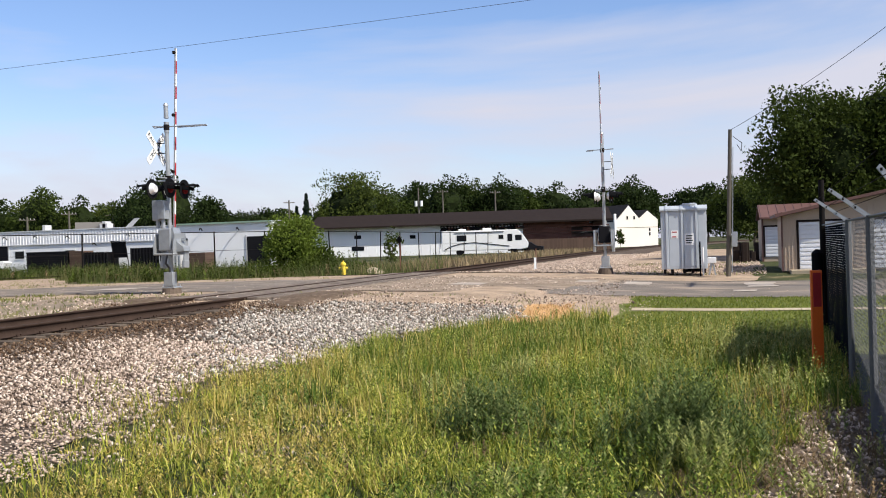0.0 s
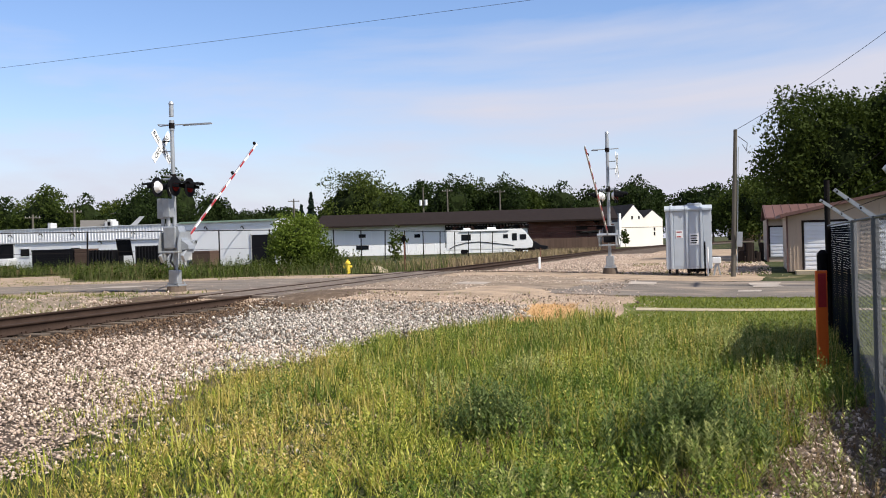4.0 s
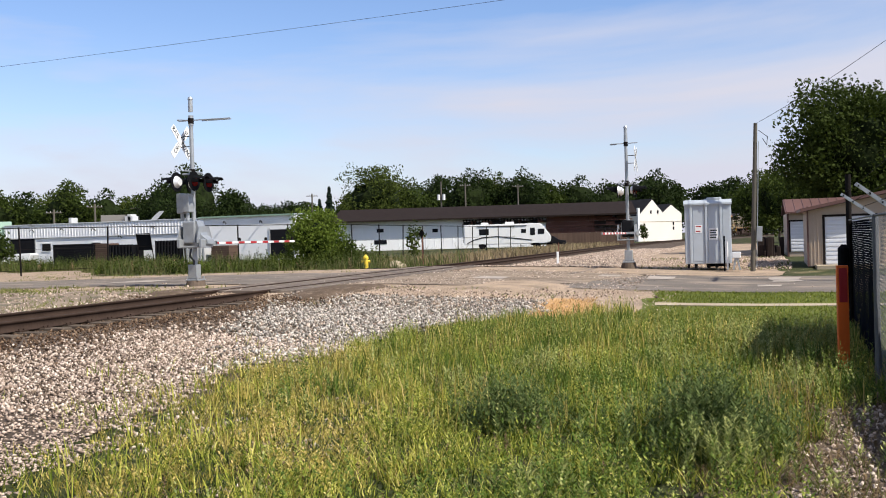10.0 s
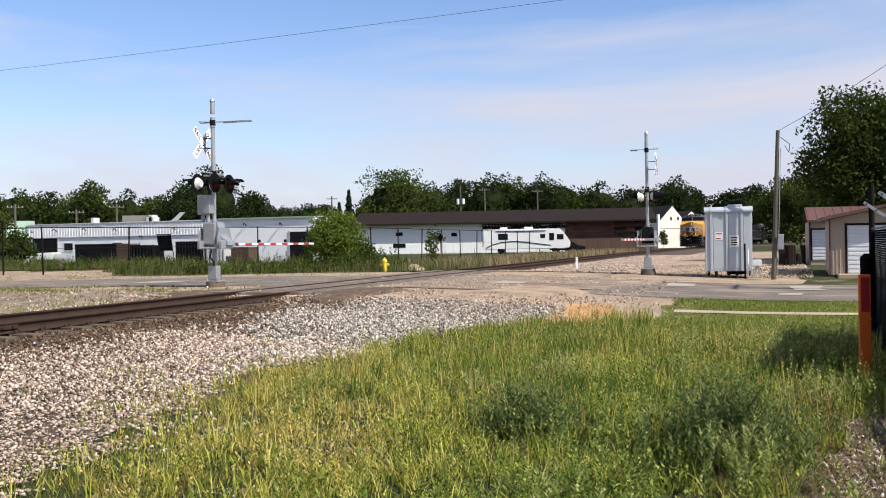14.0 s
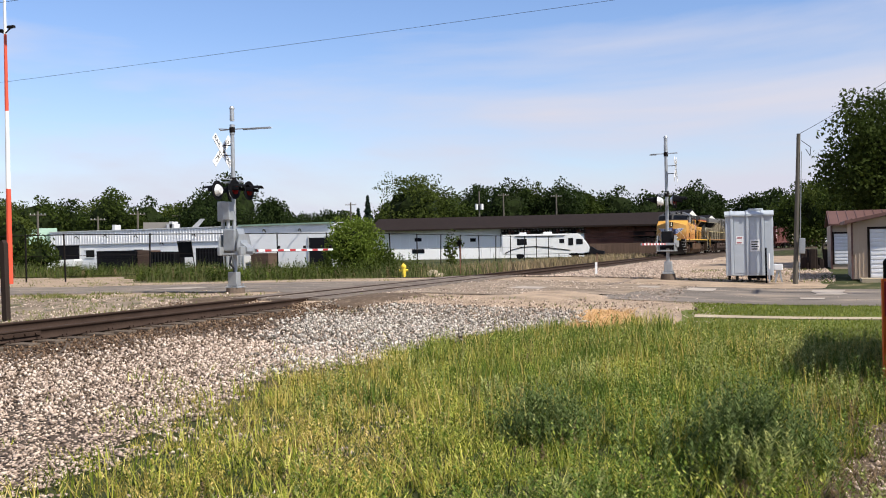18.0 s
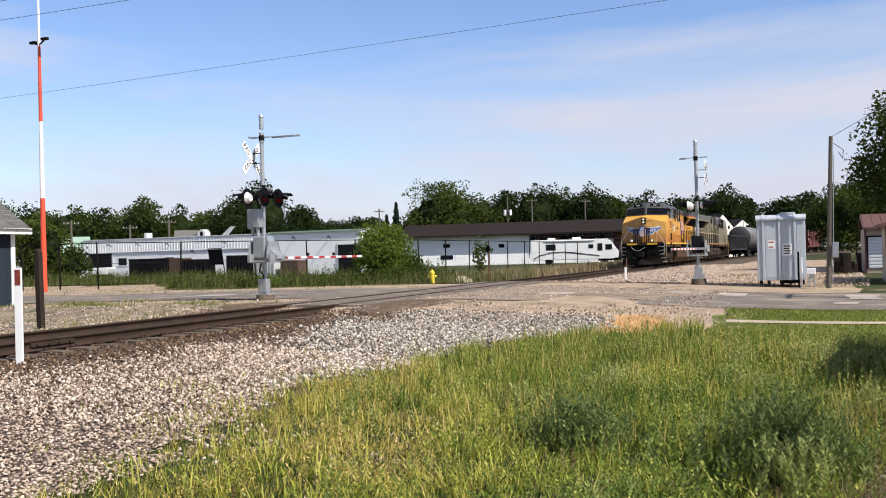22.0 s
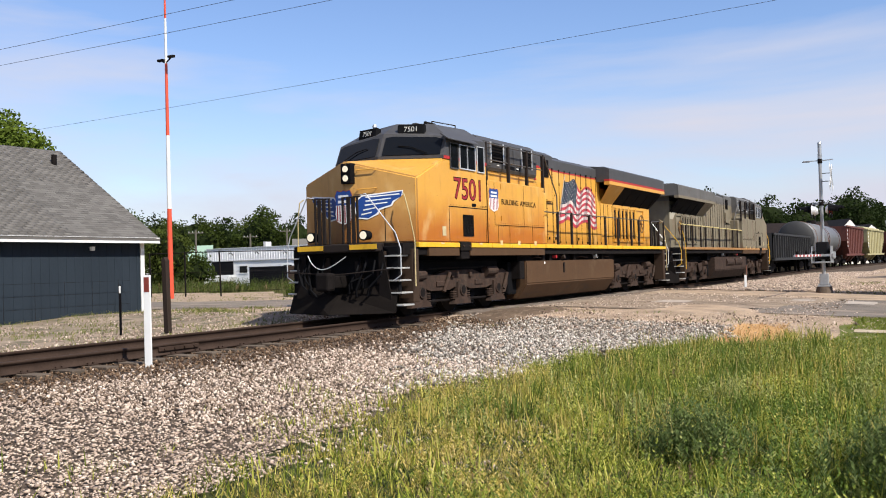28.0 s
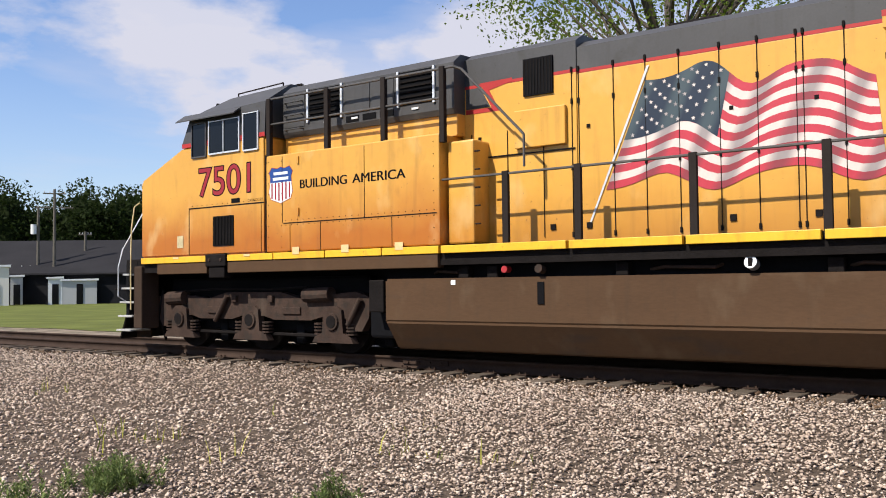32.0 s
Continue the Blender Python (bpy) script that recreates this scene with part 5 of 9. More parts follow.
hx0, hy0 = at(23.22, 45.2)
hyd = tagged(empty("fire_hydrant", pose(hx0, hy0, ground_z(hx0, hy0) + 0.02, 0, 0, 20)), "yellow cast-iron fire hydrant on the verge", "fire hydrant")
bm = rod(rod(B(), (0, 0, 0), (0, 0, 0.56), 0.12, 0.11, 14), (0, 0, 0.0), (0, 0, 0.06), 0.17, seg=14)
part("barrel", bm, M["yellowp"], hyd)
bm = rod(B(), (0, 0, 0.56), (0, 0, 0.60), 0.155, seg=14)
bmesh.ops.create_uvsphere(bm, u_segments=14, v_segments=8, radius=0.13, matrix=Matrix.Translation((0, 0, 0.61)) @ Matrix.Diagonal((1, 1, 0.9, 1)))
rod(bm, (0, 0, 0.7), (0, 0, 0.79), 0.035, seg=6)
part("bonnet", bm, M["yellowp"], hyd, "domed bonnet with an operating nut")
for a in (0, 90, 180):
    c, s = math.cos(radians(a)), math.sin(radians(a))
    part("nozzle_cap", rod(B(), (c * 0.1, s * 0.1, 0.42), (c * 0.22, s * 0.22, 0.42), 0.07, 0.062, 10), M["yellowp"], hyd)


def marker(name, x, y, h, w, body, cap, cap_from, label, category, z=None):
    th = tagged(empty(name, pose(x, y, ground_z(x, y) if z is None else z, 0, 0, 20)), label, category)
    part("post", box(B(), -w, w, -w * 0.3, w * 0.3, -0.2, h, 0.006), body, th)
    if cap is not None:
        part("reflector", box(B(), -w * 0.72, w * 0.72, -w * 0.3 - 0.006, w * 0.3 + 0.006, cap_from, h - 0.03, 0.003), cap, th, "reflective panel")
    return th


marker("marker_post", -10.62, 9.82, 1.30, 0.055, M["white"], mat("faded_red_reflector", (0.17, 0.03, 0.02), 0.4, var=0.3, scale=20, bump=0.1), 1.05, "white plastic marker post with a red reflector in the ballast", "marker post", -0.17)
mx, my = at(11.36, 44.5)
marker("marker_post", mx, my, 0.62, 0.055, M["white"], None, 0, "short white marker post beside the track", "marker post", -0.25)
marker("rod_marker", mx + 0.03, my + 0.1, 1.05, 0.02, M["rust"], None, 0, "thin rust-brown rod behind a white post", "marker post", -0.25)
marker("orange_marker_post", 0.93, 10.85, 1.18, 0.062, M["orange"], M["red"], 0.78, "flat orange marker post with a dark red top", "marker post")
sx0, sy0 = at(48.75, 22.9)
marker("steel_post", sx0, sy0, 1.12, 0.03, M["black"], M["white"], 0.92, "thin black post with a white cap", "post", -0.2)
px0, py0 = at(46.2, 22.6)
tagged(part("wooden_post", prism(B(), [(px0 - 0.005, -0.5), (px0 + 0.125, -0.5), (px0 + 0.075, 1.46), (px0 + 0.02, 1.54), (px0 - 0.055, 1.48)], "y", py0 - 0.06, py0 + 0.06), M["darkwood"]), "leaning dark creosoted wooden post", "post")
ax, ay = at(56.4, 22.5)
marker("steel_post", ax, ay, 0.9, 0.03, M["darkiron"], None, 0, "thin dark iron post on the verge", "post", -0.2)
sx0, sy0 = at(19.7, 46)
sign = tagged(empty("road_sign", pose(sx0, sy0, -0.15, 0, 0, -30)), "small dark diamond sign on a rusty post", "road sign")
part("post", box(B(), -0.03, 0.03, -0.02, 0.02, -0.2, 1.78), M["rust"], sign)
bm = prism(B(), [(-0.22, 1.58), (0, 1.36), (0.22, 1.58), (0, 1.80)], "y", -0.04, -0.025)
part("plate", bm, M["darkiron"], sign, "small diamond plate seen from behind")
# stone and dry heap by the hydrant
for k, (az, d, r) in enumerate(((21.3, 45, 0.38), (21.0, 45.4, 0.28))):
    bx, by = at(az, d)
    bm = B()
    bmesh.ops.create_icosphere(bm, subdivisions=2, radius=r)
    for v in bm.verts:
        v.co *= 1 + 0.35 * noise.noise(v.co * 3 + Vector((k, 0, 0)))
        v.co.z *= 0.75
    ob = part("boulder", bm, M["concrete"])
    ob.matrix_basis = pose(bx, by, ground_z(bx, by) + r * 0.4)
    tagged(ob, "pale rough boulder on the verge", "boulder")


def utility_pole(x, y, h, r=0.13, arms=(), drums=0, label="weathered grey wooden utility pole", z=None, lean=0.0):
    th = tagged(empty("utility_pole", pose(x, y, ground_z(x, y) if z is None else z, 0, lean, 0)), label, "utility pole")
    part("pole", rod(B(), (0, 0, -0.5), (0, 0, h), r, r * 0.72, 12), M["wood"], th)
    for z0, w, a in arms:
        c, s = math.cos(radians(a)), math.sin(radians(a))
        part("crossarm", rod(B(), (-w * c, -w * s, z0), (w * c, w * s, z0), 0.06, seg=6), M["wood"], th)
        for q in (-0.85, -0.4, 0.4, 0.85):
            part("insulator", rod(B(), (q * w * c, q * w * s, z0 + 0.05), (q * w * c, q * w * s, z0 + 0.22), 0.04, 0.03, 6), M["greyshed"], th)
    for k in range(drums):
        q = -0.45 if k else 0.45
        part("transformer", rod(B(), (q, 0, h * 0.72), (q, 0, h * 0.72 + 0.9), 0.25, seg=12), M["white"], th, "pale grey transformer drum")
    return th


qx, qy = at(-0.10, 35.6)
pole = utility_pole(qx, qy, 5.25, 0.092, z=-0.22, lean=2.2)
part("conduit", pipe(B(), [(0.13, -0.06, 0), (0.13, -0.06, 1.0), (0.11, -0.06, 4.6)], 0.014), M["galv"], pole, "thin grey conduit up the pole")
part("meter_box", box(B(), 0.10, 0.30, -0.24, -0.10, 0.95, 1.5, 0.02), M["galv"], pole, "small grey meter box")
part("cable_loop", pipe(B(), [(0.1, 0, 5.0), (0.42, -0.05, 4.75), (0.40, -0.05, 4.45), (0.25, 0, 4.7)], 0.012), M["cable"], pole)
unit = tagged(empty("fuel_unit", pose(qx - 0.72, qy - 0.3, -0.2)), "small white service box on a splayed grey stand beside the pole", "service box")
part("casing", box(B(), 0.0, 0.30, -0.15, 0.15, 0.34, 0.56, 0.02), M["white"], unit)
part("stand", prism(B(), [(0.02, -0.1), (0.07, -0.1), (0.16, 0.28), (0.25, -0.1), (0.30, -0.1), (0.22, 0.34), (0.08, 0.34)], "y", -0.10, 0.10), M["galv"], unit, "grey splayed stand")
part("pipe_post", rod(B(), (-0.16, 0, -0.1), (-0.16, 0, 0.95), 0.03), M["white"], unit, "white capped pipe")
marker("steel_post", qx - 1.0, qy + 0.4, 1.15, 0.03, M["black"], None, 0, "thin black post beside the cabinet", "post", -0.2)
bm = B()
box(bm, -0.35, 0.35, -0.3, 0.3, 0, 0.85, 0.02)
tagged(part("dark_box", bm, M["darkbld"]), "dark metal equipment box behind the cabinet", "equipment box").matrix_basis = pose(qx - 1.35, qy + 1.6, -0.22)


def wire(name, a, b, sag, r=0.012, label="thin black overhead wire"):
    a, b = Vector(a), Vector(b)
    pts = [a.lerp(b, k / 24) - Vector((0, 0, sag * 4 * (k / 24) * (1 - k / 24))) for k in range(25)]
    side = (b - a).cross(Vector((0, 0, 1))).normalized() * r
    verts = [tuple(q + side * math.cos(k * 1.2566) + Vector((0, 0, r * math.sin(k * 1.2566)))) for q in pts for k in range(5)]
    faces = [(5 * j + k, 5 * j + (k + 1) % 5, 5 * j + 5 + (k + 1) % 5, 5 * j + 5 + k) for j in range(24) for k in range(5)]
    return tagged(link_mesh(name, fast_mesh(name, verts, faces), M["cable"]), label, "overhead wire")


wire("overhead_wire", (-78, 35.0, 9.6), (30, 29.0, 9.95), 0.55, 0.0075)
wire("overhead_wire", (-60, 20.0, 9.4), (30, 21.0, 9.8), 0.5, 0.0075)
wire("overhead_wire", (-60, 20.6, 9.15), (30, 23.0, 9.9), 0.55, 0.0075)
wire("service_wire", (qx + 0.2, qy, 5.0), (7.0, 27.0, 8.6), 0.25, 0.009)
for wx, wy, wh in ((-78, 35.0, 9.6), (30, 29.0, 9.95), (-60, 20.3, 9.4), (30, 22.0, 9.9), (7.0, 27.0, 8.6)):
    utility_pole(wx, wy, wh - ground_z(wx, wy) + 0.15, 0.15, ((wh - ground_z(wx, wy), 1.3, 90),), 0, "tall wooden pole carrying the overhead wires")

# ---- red and white mast ----
lx, ly = at(45.88, 55)
mastm = tagged(empty("lighting_mast", pose(lx, ly, -0.3)), "tall thin mast banded red and white with two lamps", "lighting mast")
for k, (z0, z1) in enumerate(((0, 5.16), (5.16, 9.36), (9.36, 13.5), (13.5, 16.1), (16.1, 17.4))):
    r0, r1 = 0.16 - 0.006 * z0, 0.16 - 0.006 * z1
    part("band", rod(B(), (0, 0, z0), (0, 0, z1), r0, r1, 12), M["white"] if k % 2 else M["mastred"], mastm, ("white" if k % 2 else "red") + " painted band")
part("lamp_arm", pipe(B(), [(-0.62, 0.2, 13.75), (0, 0, 13.55), (0.62, -0.2, 13.75)], 0.04), M["darkiron"], mastm)
for s in (-1, 1):
    part("floodlight", box(B(), s * 0.62 - 0.22, s * 0.62 + 0.22, -0.1 - s * 0.2, 0.1 - s * 0.2, 13.72, 13.86, 0.02), M["darkiron"], mastm, "dark floodlight head")

# ---- chain-link fence with barbed arms ----


def fence_x(y):
    return 0.68 + 0.049 * y


fence = tagged(empty("chain_link_fence", pose(0, 0, 0)), "chain-link fence with dark privacy screen and barbed-wire arms", "fence")
FY0, FY1, FZ0, FZ1 = 4.2, 15.4, -0.45, 1.25
for y, dx in ((5.25, -0.17), (7.75, -0.285), (10.0, -0.305)):
    x = fence_x(y)
    part("fence_post", rod(B(), (x, y, -0.6), (x, y, 1.26), 0.030, seg=10), M["postgrey"], fence)
    c = Vector((x, y, 1.24))
    tip = c + Vector((dx, 0.0, 0.23))
    arm = part("barbed_arm", prism(B(), [(c.x - 0.02, c.z), (c.x + 0.022, c.z + 0.012), (tip.x + 0.008, tip.z + 0.014), (tip.x - 0.010, tip.z - 0.006)], "y", y - 0.014, y + 0.014), M["galv"], fence, "pale slanting arm for barbed wire")
    for f in (0.35, 0.65, 0.93):
        e = c.lerp(tip, f)
        part("wire_clip", box(B(), e.x - 0.006, e.x + 0.006, y - 0.016, y + 0.016, e.z - 0.006, e.z + 0.010), M["darkiron"], arm)
part("end_post", rod(B(), (fence_x(FY1), FY1, -0.6), (fence_x(FY1), FY1, 1.95), 0.042, seg=12), M["darkiron"], fence, "tall dark end post")
part("top_rail", rod(B(), (fence_x(FY0), FY0, FZ1), (fence_x(FY1), FY1, FZ1), 0.011, seg=8), M["chain"], fence)
for k, (dx, dz) in enumerate(((-0.11, 0.09), (-0.19, 0.15), (-0.28, 0.22))):
    part("barbed_wire", rod(B(), (fence_x(FY0) + dx, FY0, FZ1 + dz), (fence_x(10.0) + dx, 10.0, FZ1 + dz), 0.0025, seg=4), M["darkiron"], fence)
# woven strips of the screen, with light between them
verts, faces = [], []
ys = np.arange(10.2, FY1 + 0.01, 0.4)
for k in range(55):
    z0 = -0.42 + k * 0.030
    for ya, yb in zip(ys, ys[1:]):
        xa, xb = fence_x(ya) + 0.03 + 0.012 * math.sin(ya * 5), fence_x(yb) + 0.03 + 0.012 * math.sin(yb * 5)
        i = len(verts)
        verts += [(x, y, z) for x, y in ((xa, ya), (xb, yb), (xb + 0.003, yb), (xa + 0.003, ya)) for z in (z0, z0 + 0.0268)]
        faces += [(i, i + 2, i + 3, i + 1), (i + 2, i + 4, i + 5, i + 3), (i + 4, i + 6, i + 7, i + 5), (i + 6, i, i + 1, i + 7)]
tagged(link_mesh("privacy_screen", fast_mesh("privacy_screen", verts, faces), M["screen"], fence, "dark woven privacy screen"), kind="stuff")
part("lock_box", rod(rod(B(), (1.345, 15.35, 0.40), (1.345, 15.35, 0.82), 0.085, seg=12), (1.345, 15.35, 0.82), (1.345, 15.35, 0.88), 0.085, 0.03, 12), M["black"], fence, "small black housing on the end post")
# stand-in block, added only to put darkness behind the wire mesh
stack = tagged(empty("covered_stack", pose(0, 0, 0)), "long dark block added behind the fence mesh as a backdrop", "covered stack")
bm = prism(B(), [(3.6, -0.45), (12.5, -0.45), (12.4, 1.25), (9.0, 1.36), (6.0, 1.3), (3.7, 1.3)], "x", 2.2, 3.6)
bmesh.ops.bevel(bm, geom=bm.edges[:], offset=0.12, segments=2, affect="EDGES")
part("tarpaulin", bm, M["screen"], stack)
verts, faces = [], []
pitch, hgt = 0.075, FZ1 - FZ0
for k in range(int((10.9 - FY0) / pitch)):
    for s in (1, -1):
        y0 = FY0 - hgt + k * pitch
        ya, yb = (y0, y0 + hgt) if s > 0 else (y0 + hgt, y0)
        za, zb = FZ0, FZ1
        if min(ya, yb) < FY0:
            continue
        xa, xb = fence_x(ya) - 0.004 * s, fence_x(yb) - 0.004 * s
        i = len(verts)
        w = 0.0010
        verts += [(xa - w, ya, za), (xa + w, ya - w, za), (xa + w, ya + w * 2, za), (xb - w, yb, zb), (xb + w, yb - w, zb), (xb + w, yb + w * 2, zb)]
        faces += [(i, i + 1, i + 4, i + 3), (i + 1, i + 2, i + 5, i + 4), (i + 2, i, i + 3, i + 5)]
tagged(link_mesh("wire_mesh", fast_mesh("wire_mesh", verts, faces), M["chain"], fence, "woven galvanised wire mesh"), kind="stuff")

# ---- storage sheds across the road ----


def ribs_x(parent, x0, x1, y, z0, z1, step, material, face=-1):
    """Upright ribs of metal siding along a wall that faces -y (face -1) or +y."""
    mesh = None
    k = 0
    x = x0 + step / 2
    while x < x1:
        if mesh is None:
            ob = part("siding_rib", box(B(), -0.02, 0.02, -0.018, 0.018, 0, 1), material, parent)
            mesh = ob.data
        else:
            ob = link_mesh("siding_rib", mesh, material, parent)
        ob.matrix_basis = pose(x, y + face * 0.012, z0 - parent.location.z if False else z0) @ Matrix.Diagonal((1, 1, z1(x) - z0 if callable(z1) else z1 - z0, 1))
        x += step
        k += 1


def roller_door(parent, x0, x1, y, z0, z1, name="roller_door"):
    d = part(name, box(B(), x0, x1, y - 0.02, y + 0.03, z0, z1), M["doorw"], parent, "white ribbed roller door")
    n = int((z1 - z0) / 0.16)
    for k in range(n):
        zz = z0 + (k + 0.5) * (z1 - z0) / n
        part("door_slat", box(B(), x0 + 0.02, x1 - 0.02, y - 0.045, y - 0.02, zz - 0.055, zz + 0.055, 0.01), M["doorw"], d)
    bm = B()
    box(bm, x0 - 0.08, x0, y - 0.05, y + 0.02, z0, z1 + 0.08)
    box(bm, x1, x1 + 0.08, y - 0.05, y + 0.02, z0, z1 + 0.08)
    box(bm, x0, x1, y - 0.05, y + 0.02, z1, z1 + 0.08)
    part("door_frame", bm, M["brownroof"], d, "dark brown metal door frame")
    return d


shed = tagged(empty("storage_shed", pose(0, 0, 0)), "tan metal storage shed with brown-red roof and white roller door", "shed")
SY = 37.6
rise = lambda x: 1.80 + 0.20 * (x - 2.06)
bm = B()
prism(bm, [(2.06, -0.3), (14.0, -0.3), (14.0, rise(8.0)), (8.0, rise(8.0)), (2.06, rise(2.06))], "y", SY, SY + 3)
part("wall", bm, M["tan"], shed)
bm = B()
prism(bm, [(1.80, rise(1.80) + 0.02), (8.0, rise(8.0) + 0.02), (14.2, rise(8.0) + 0.02), (14.2, rise(8.0) + 0.14), (8.0, rise(8.0) + 0.14), (1.80, rise(1.80) + 0.14)], "y", SY - 0.45, SY + 3.2)
part("roof", bm, M["redroof"], shed, "brown-red metal roof with a deep eave")
ribs_x(shed, 2.1, 2.62, SY, -0.28, lambda x: rise(x) - 0.02, 0.13, M["tan"])
ribs_x(shed, 4.55, 7.9, SY, -0.28, lambda x: rise(x) - 0.02, 0.22, M["tan"])
roller_door(shed, 2.66, 4.4, SY, -0.24, 1.56)
roller_door(shed, 5.2, 6.9, SY, -0.24, 1.56)
part("door_step", box(B(), 2.3, 5.2, SY - 0.8, SY, -0.45, -0.24, 0.02), M["concrete"], shed, "low concrete step")
part("corner_trim", box(B(), 2.03, 2.09, SY - 0.03, SY + 0.05, -0.3, 1.97), M["redroof"], shed)
shed2 = tagged(empty("storage_shed", pose(0, 0, 0)), "small tan shed with a red ribbed roof and shuttered window", "shed")
SX, SZ = 1.76, 49.0
part("wall", box(B(), SX, SX + 3.4, SZ, SZ + 6, -0.3, 1.92), M["tan"], shed2)
bm = prism(B(), [(SZ - 0.4, 1.90), (SZ + 2.8, 2.62), (SZ + 6.2, 1.90), (SZ + 6.2, 1.98), (SZ + 2.8, 2.70), (SZ - 0.4, 1.98)], "x", SX - 0.12, SX + 3.6)
part("roof", bm, M["redroof"], shed2, "red ribbed metal roof")
for k in range(9):
    x = SX - 0.05 + k * 0.42
    bm = B()
    rod(bm, (x, SZ - 0.4, 1.99), (x, SZ + 2.8, 2.71), 0.02, seg=4)
    part("roof_rib", bm, M["redroof"], shed2)
roller_door(shed2, SX + 0.12, SX + 0.86, SZ, 0.0, 1.5, "shutter")
part("corner_trim", box(B(), SX - 0.03, SX + 0.06, SZ - 0.04, SZ + 0.04, -0.3, 1.9), M["redroof"], shed2)
# scrap heap and small fence beside the sheds
jr = random.Random(8)
heap = B()
for k in range(26):
    x, y = 0.45 + jr.random() * 1.1, 46 + jr.random() * 8
    s = 0.08 + jr.random() * 0.17
    box(heap, x - s, x + s, y - s, y + s, -0.3, -0.1 + jr.random() * 0.9, 0.03)
tagged(part("scrap_pile", heap, M["darkwood"]), "heap of dark scrap beside the shed", "scrap", "", "stuff")

# ---- white works building beyond the far fence ----
worksA = tagged(empty("works_building", pose(0, 0, 0)), "long low white metal works building with a ribbed upper wall", "building")
WY, WX0, WX1 = 74.0, -70.85, -38.3
SPLIT = -48.0
part("wall", box(B(), WX0, SPLIT, WY, WY + 9, -0.3, 2.34), M["sheetwhite"], worksA, "plain white lower wall")
part("upper_wall", box(B(), WX0, SPLIT, WY - 0.06, WY + 9, 2.344, 3.62), M["sheetwhite"], worksA, "ribbed white upper wall")
part("wall", box(B(), SPLIT + 0.004, WX1, WY - 0.5, WY + 3.5, -0.3, 3.66), M["sheetwhite"], worksA, "plain white wall")
part("roof", prism(B(), [(WY - 0.15, 3.624), (WY + 9.2, 3.95), (WY + 9.2, 4.03), (WY - 0.15, 3.70)], "x", WX0 - 0.1, SPLIT), M["sheetroof"], worksA, "low white metal roof")
part("roof", prism(B(), [(WY - 0.65, 3.664), (WY + 3.7, 3.82), (WY + 3.7, 3.90), (WY - 0.65, 3.75)], "x", SPLIT + 0.004, WX1 + 0.1), M["sheetroof"], worksA, "low white metal roof")
part("eave_trim", box(B(), SPLIT + 0.01, WX1 + 0.1, WY - 0.70, WY - 0.654, 3.63, 3.77), M["sage"], worksA, "sage-green eave trim")
part("corner_trim", box(B(), WX0 - 0.32, WX0 - 0.004, WY - 0.1, WY + 0.2, 0.9, 3.55), M["sage"], worksA, "sage-green corner trim")
part("flashing", box(B(), WX0, SPLIT, WY - 0.10, WY - 0.064, 2.30, 2.36), M["greyshed"], worksA)
rib = None
for k in range(68):
    x = WX0 + 0.2 + k * 0.335
    if rib is None:
        rib = part("wall_rib", box(B(), -0.045, 0.045, WY - 0.10, WY - 0.062, 2.37, 3.60), M["sheetwhite"], worksA).data
        worksA.children[-1].matrix_basis = pose(x, 0, 0)
    else:
        link_mesh("wall_rib", rib, M["sheetwhite"], worksA).matrix_basis = pose(x, 0, 0)
for x0, x1, z1, y0 in ((-70.2, -67.15, 2.28, WY), (-40.7, -38.5, 2.40, WY - 0.5)):
    part("door_opening", box(B(), x0, x1, y0 - 0.05, y0 + 0.02, -0.2, z1), M["darkbld"], worksA, "dark open garage doorway")
    part("door_frame", box(box(B(), x0 - 0.12, x0 - 0.004, y0 - 0.07, y0, -0.2, z1 + 0.1), x1 + 0.004, x1 + 0.12, y0 - 0.07, y0, -0.2, z1 + 0.1), M["greyshed"], worksA)
for x0, x1, z0, z1 in ((-66.3, -65.3, 1.05, 1.75), (-60.4, -59.4, 1.1, 1.7)):
    wn0 = part("window", box(B(), x0, x1, WY - 0.04, WY + 0.02, z0, z1), M["glass"], worksA, "small dark window")
    part("window_frame", box(box(B(), x0 - 0.1, x1 + 0.1, WY - 0.05, WY, z0 - 0.1, z0 - 0.004), x0 - 0.1, x1 + 0.1, WY - 0.05, WY, z1 + 0.004, z1 + 0.1), M["white"], wn0)
for x, z in ((-67.2, 2.95), (-63.6, 2.95), (-59.9, 2.85), (-56.9, 2.1), (-53.2, 2.85), (-45.2, 3.05), (-41.5, 3.0)):
    y0 = WY - 0.06 if x < SPLIT else WY - 0.5
    part("wall_lamp", pipe(B(), [(x, y0, z), (x + 0.05, y0 - 0.35, z + 0.22), (x + 0.12, y0 - 0.6, z + 0.2), (x + 0.12, y0 - 0.7, z + 0.05)], 0.045), M["darkiron"], worksA, "bent dark wall lamp arm")
for x, w, h in ((-63.9, 0.35, 0.5), (-57.3, 0.9, 0.42), (-57.0, 0.4, 0.62)):
    part("roof_vent", box(B(), x, x + w, WY + 1.0, WY + 1.9, 3.66, 3.75 + h, 0.03), M["greyshed"], worksA, "pale roof ventilator")
part("roof_panel", prism(B(), [(-54.6, 3.7), (-53.9, 3.7), (-53.0, 4.55), (-53.5, 4.55)], "y", WY + 1.2, WY + 1.3), M["greyshed"], worksA, "tilted grey roof panel")
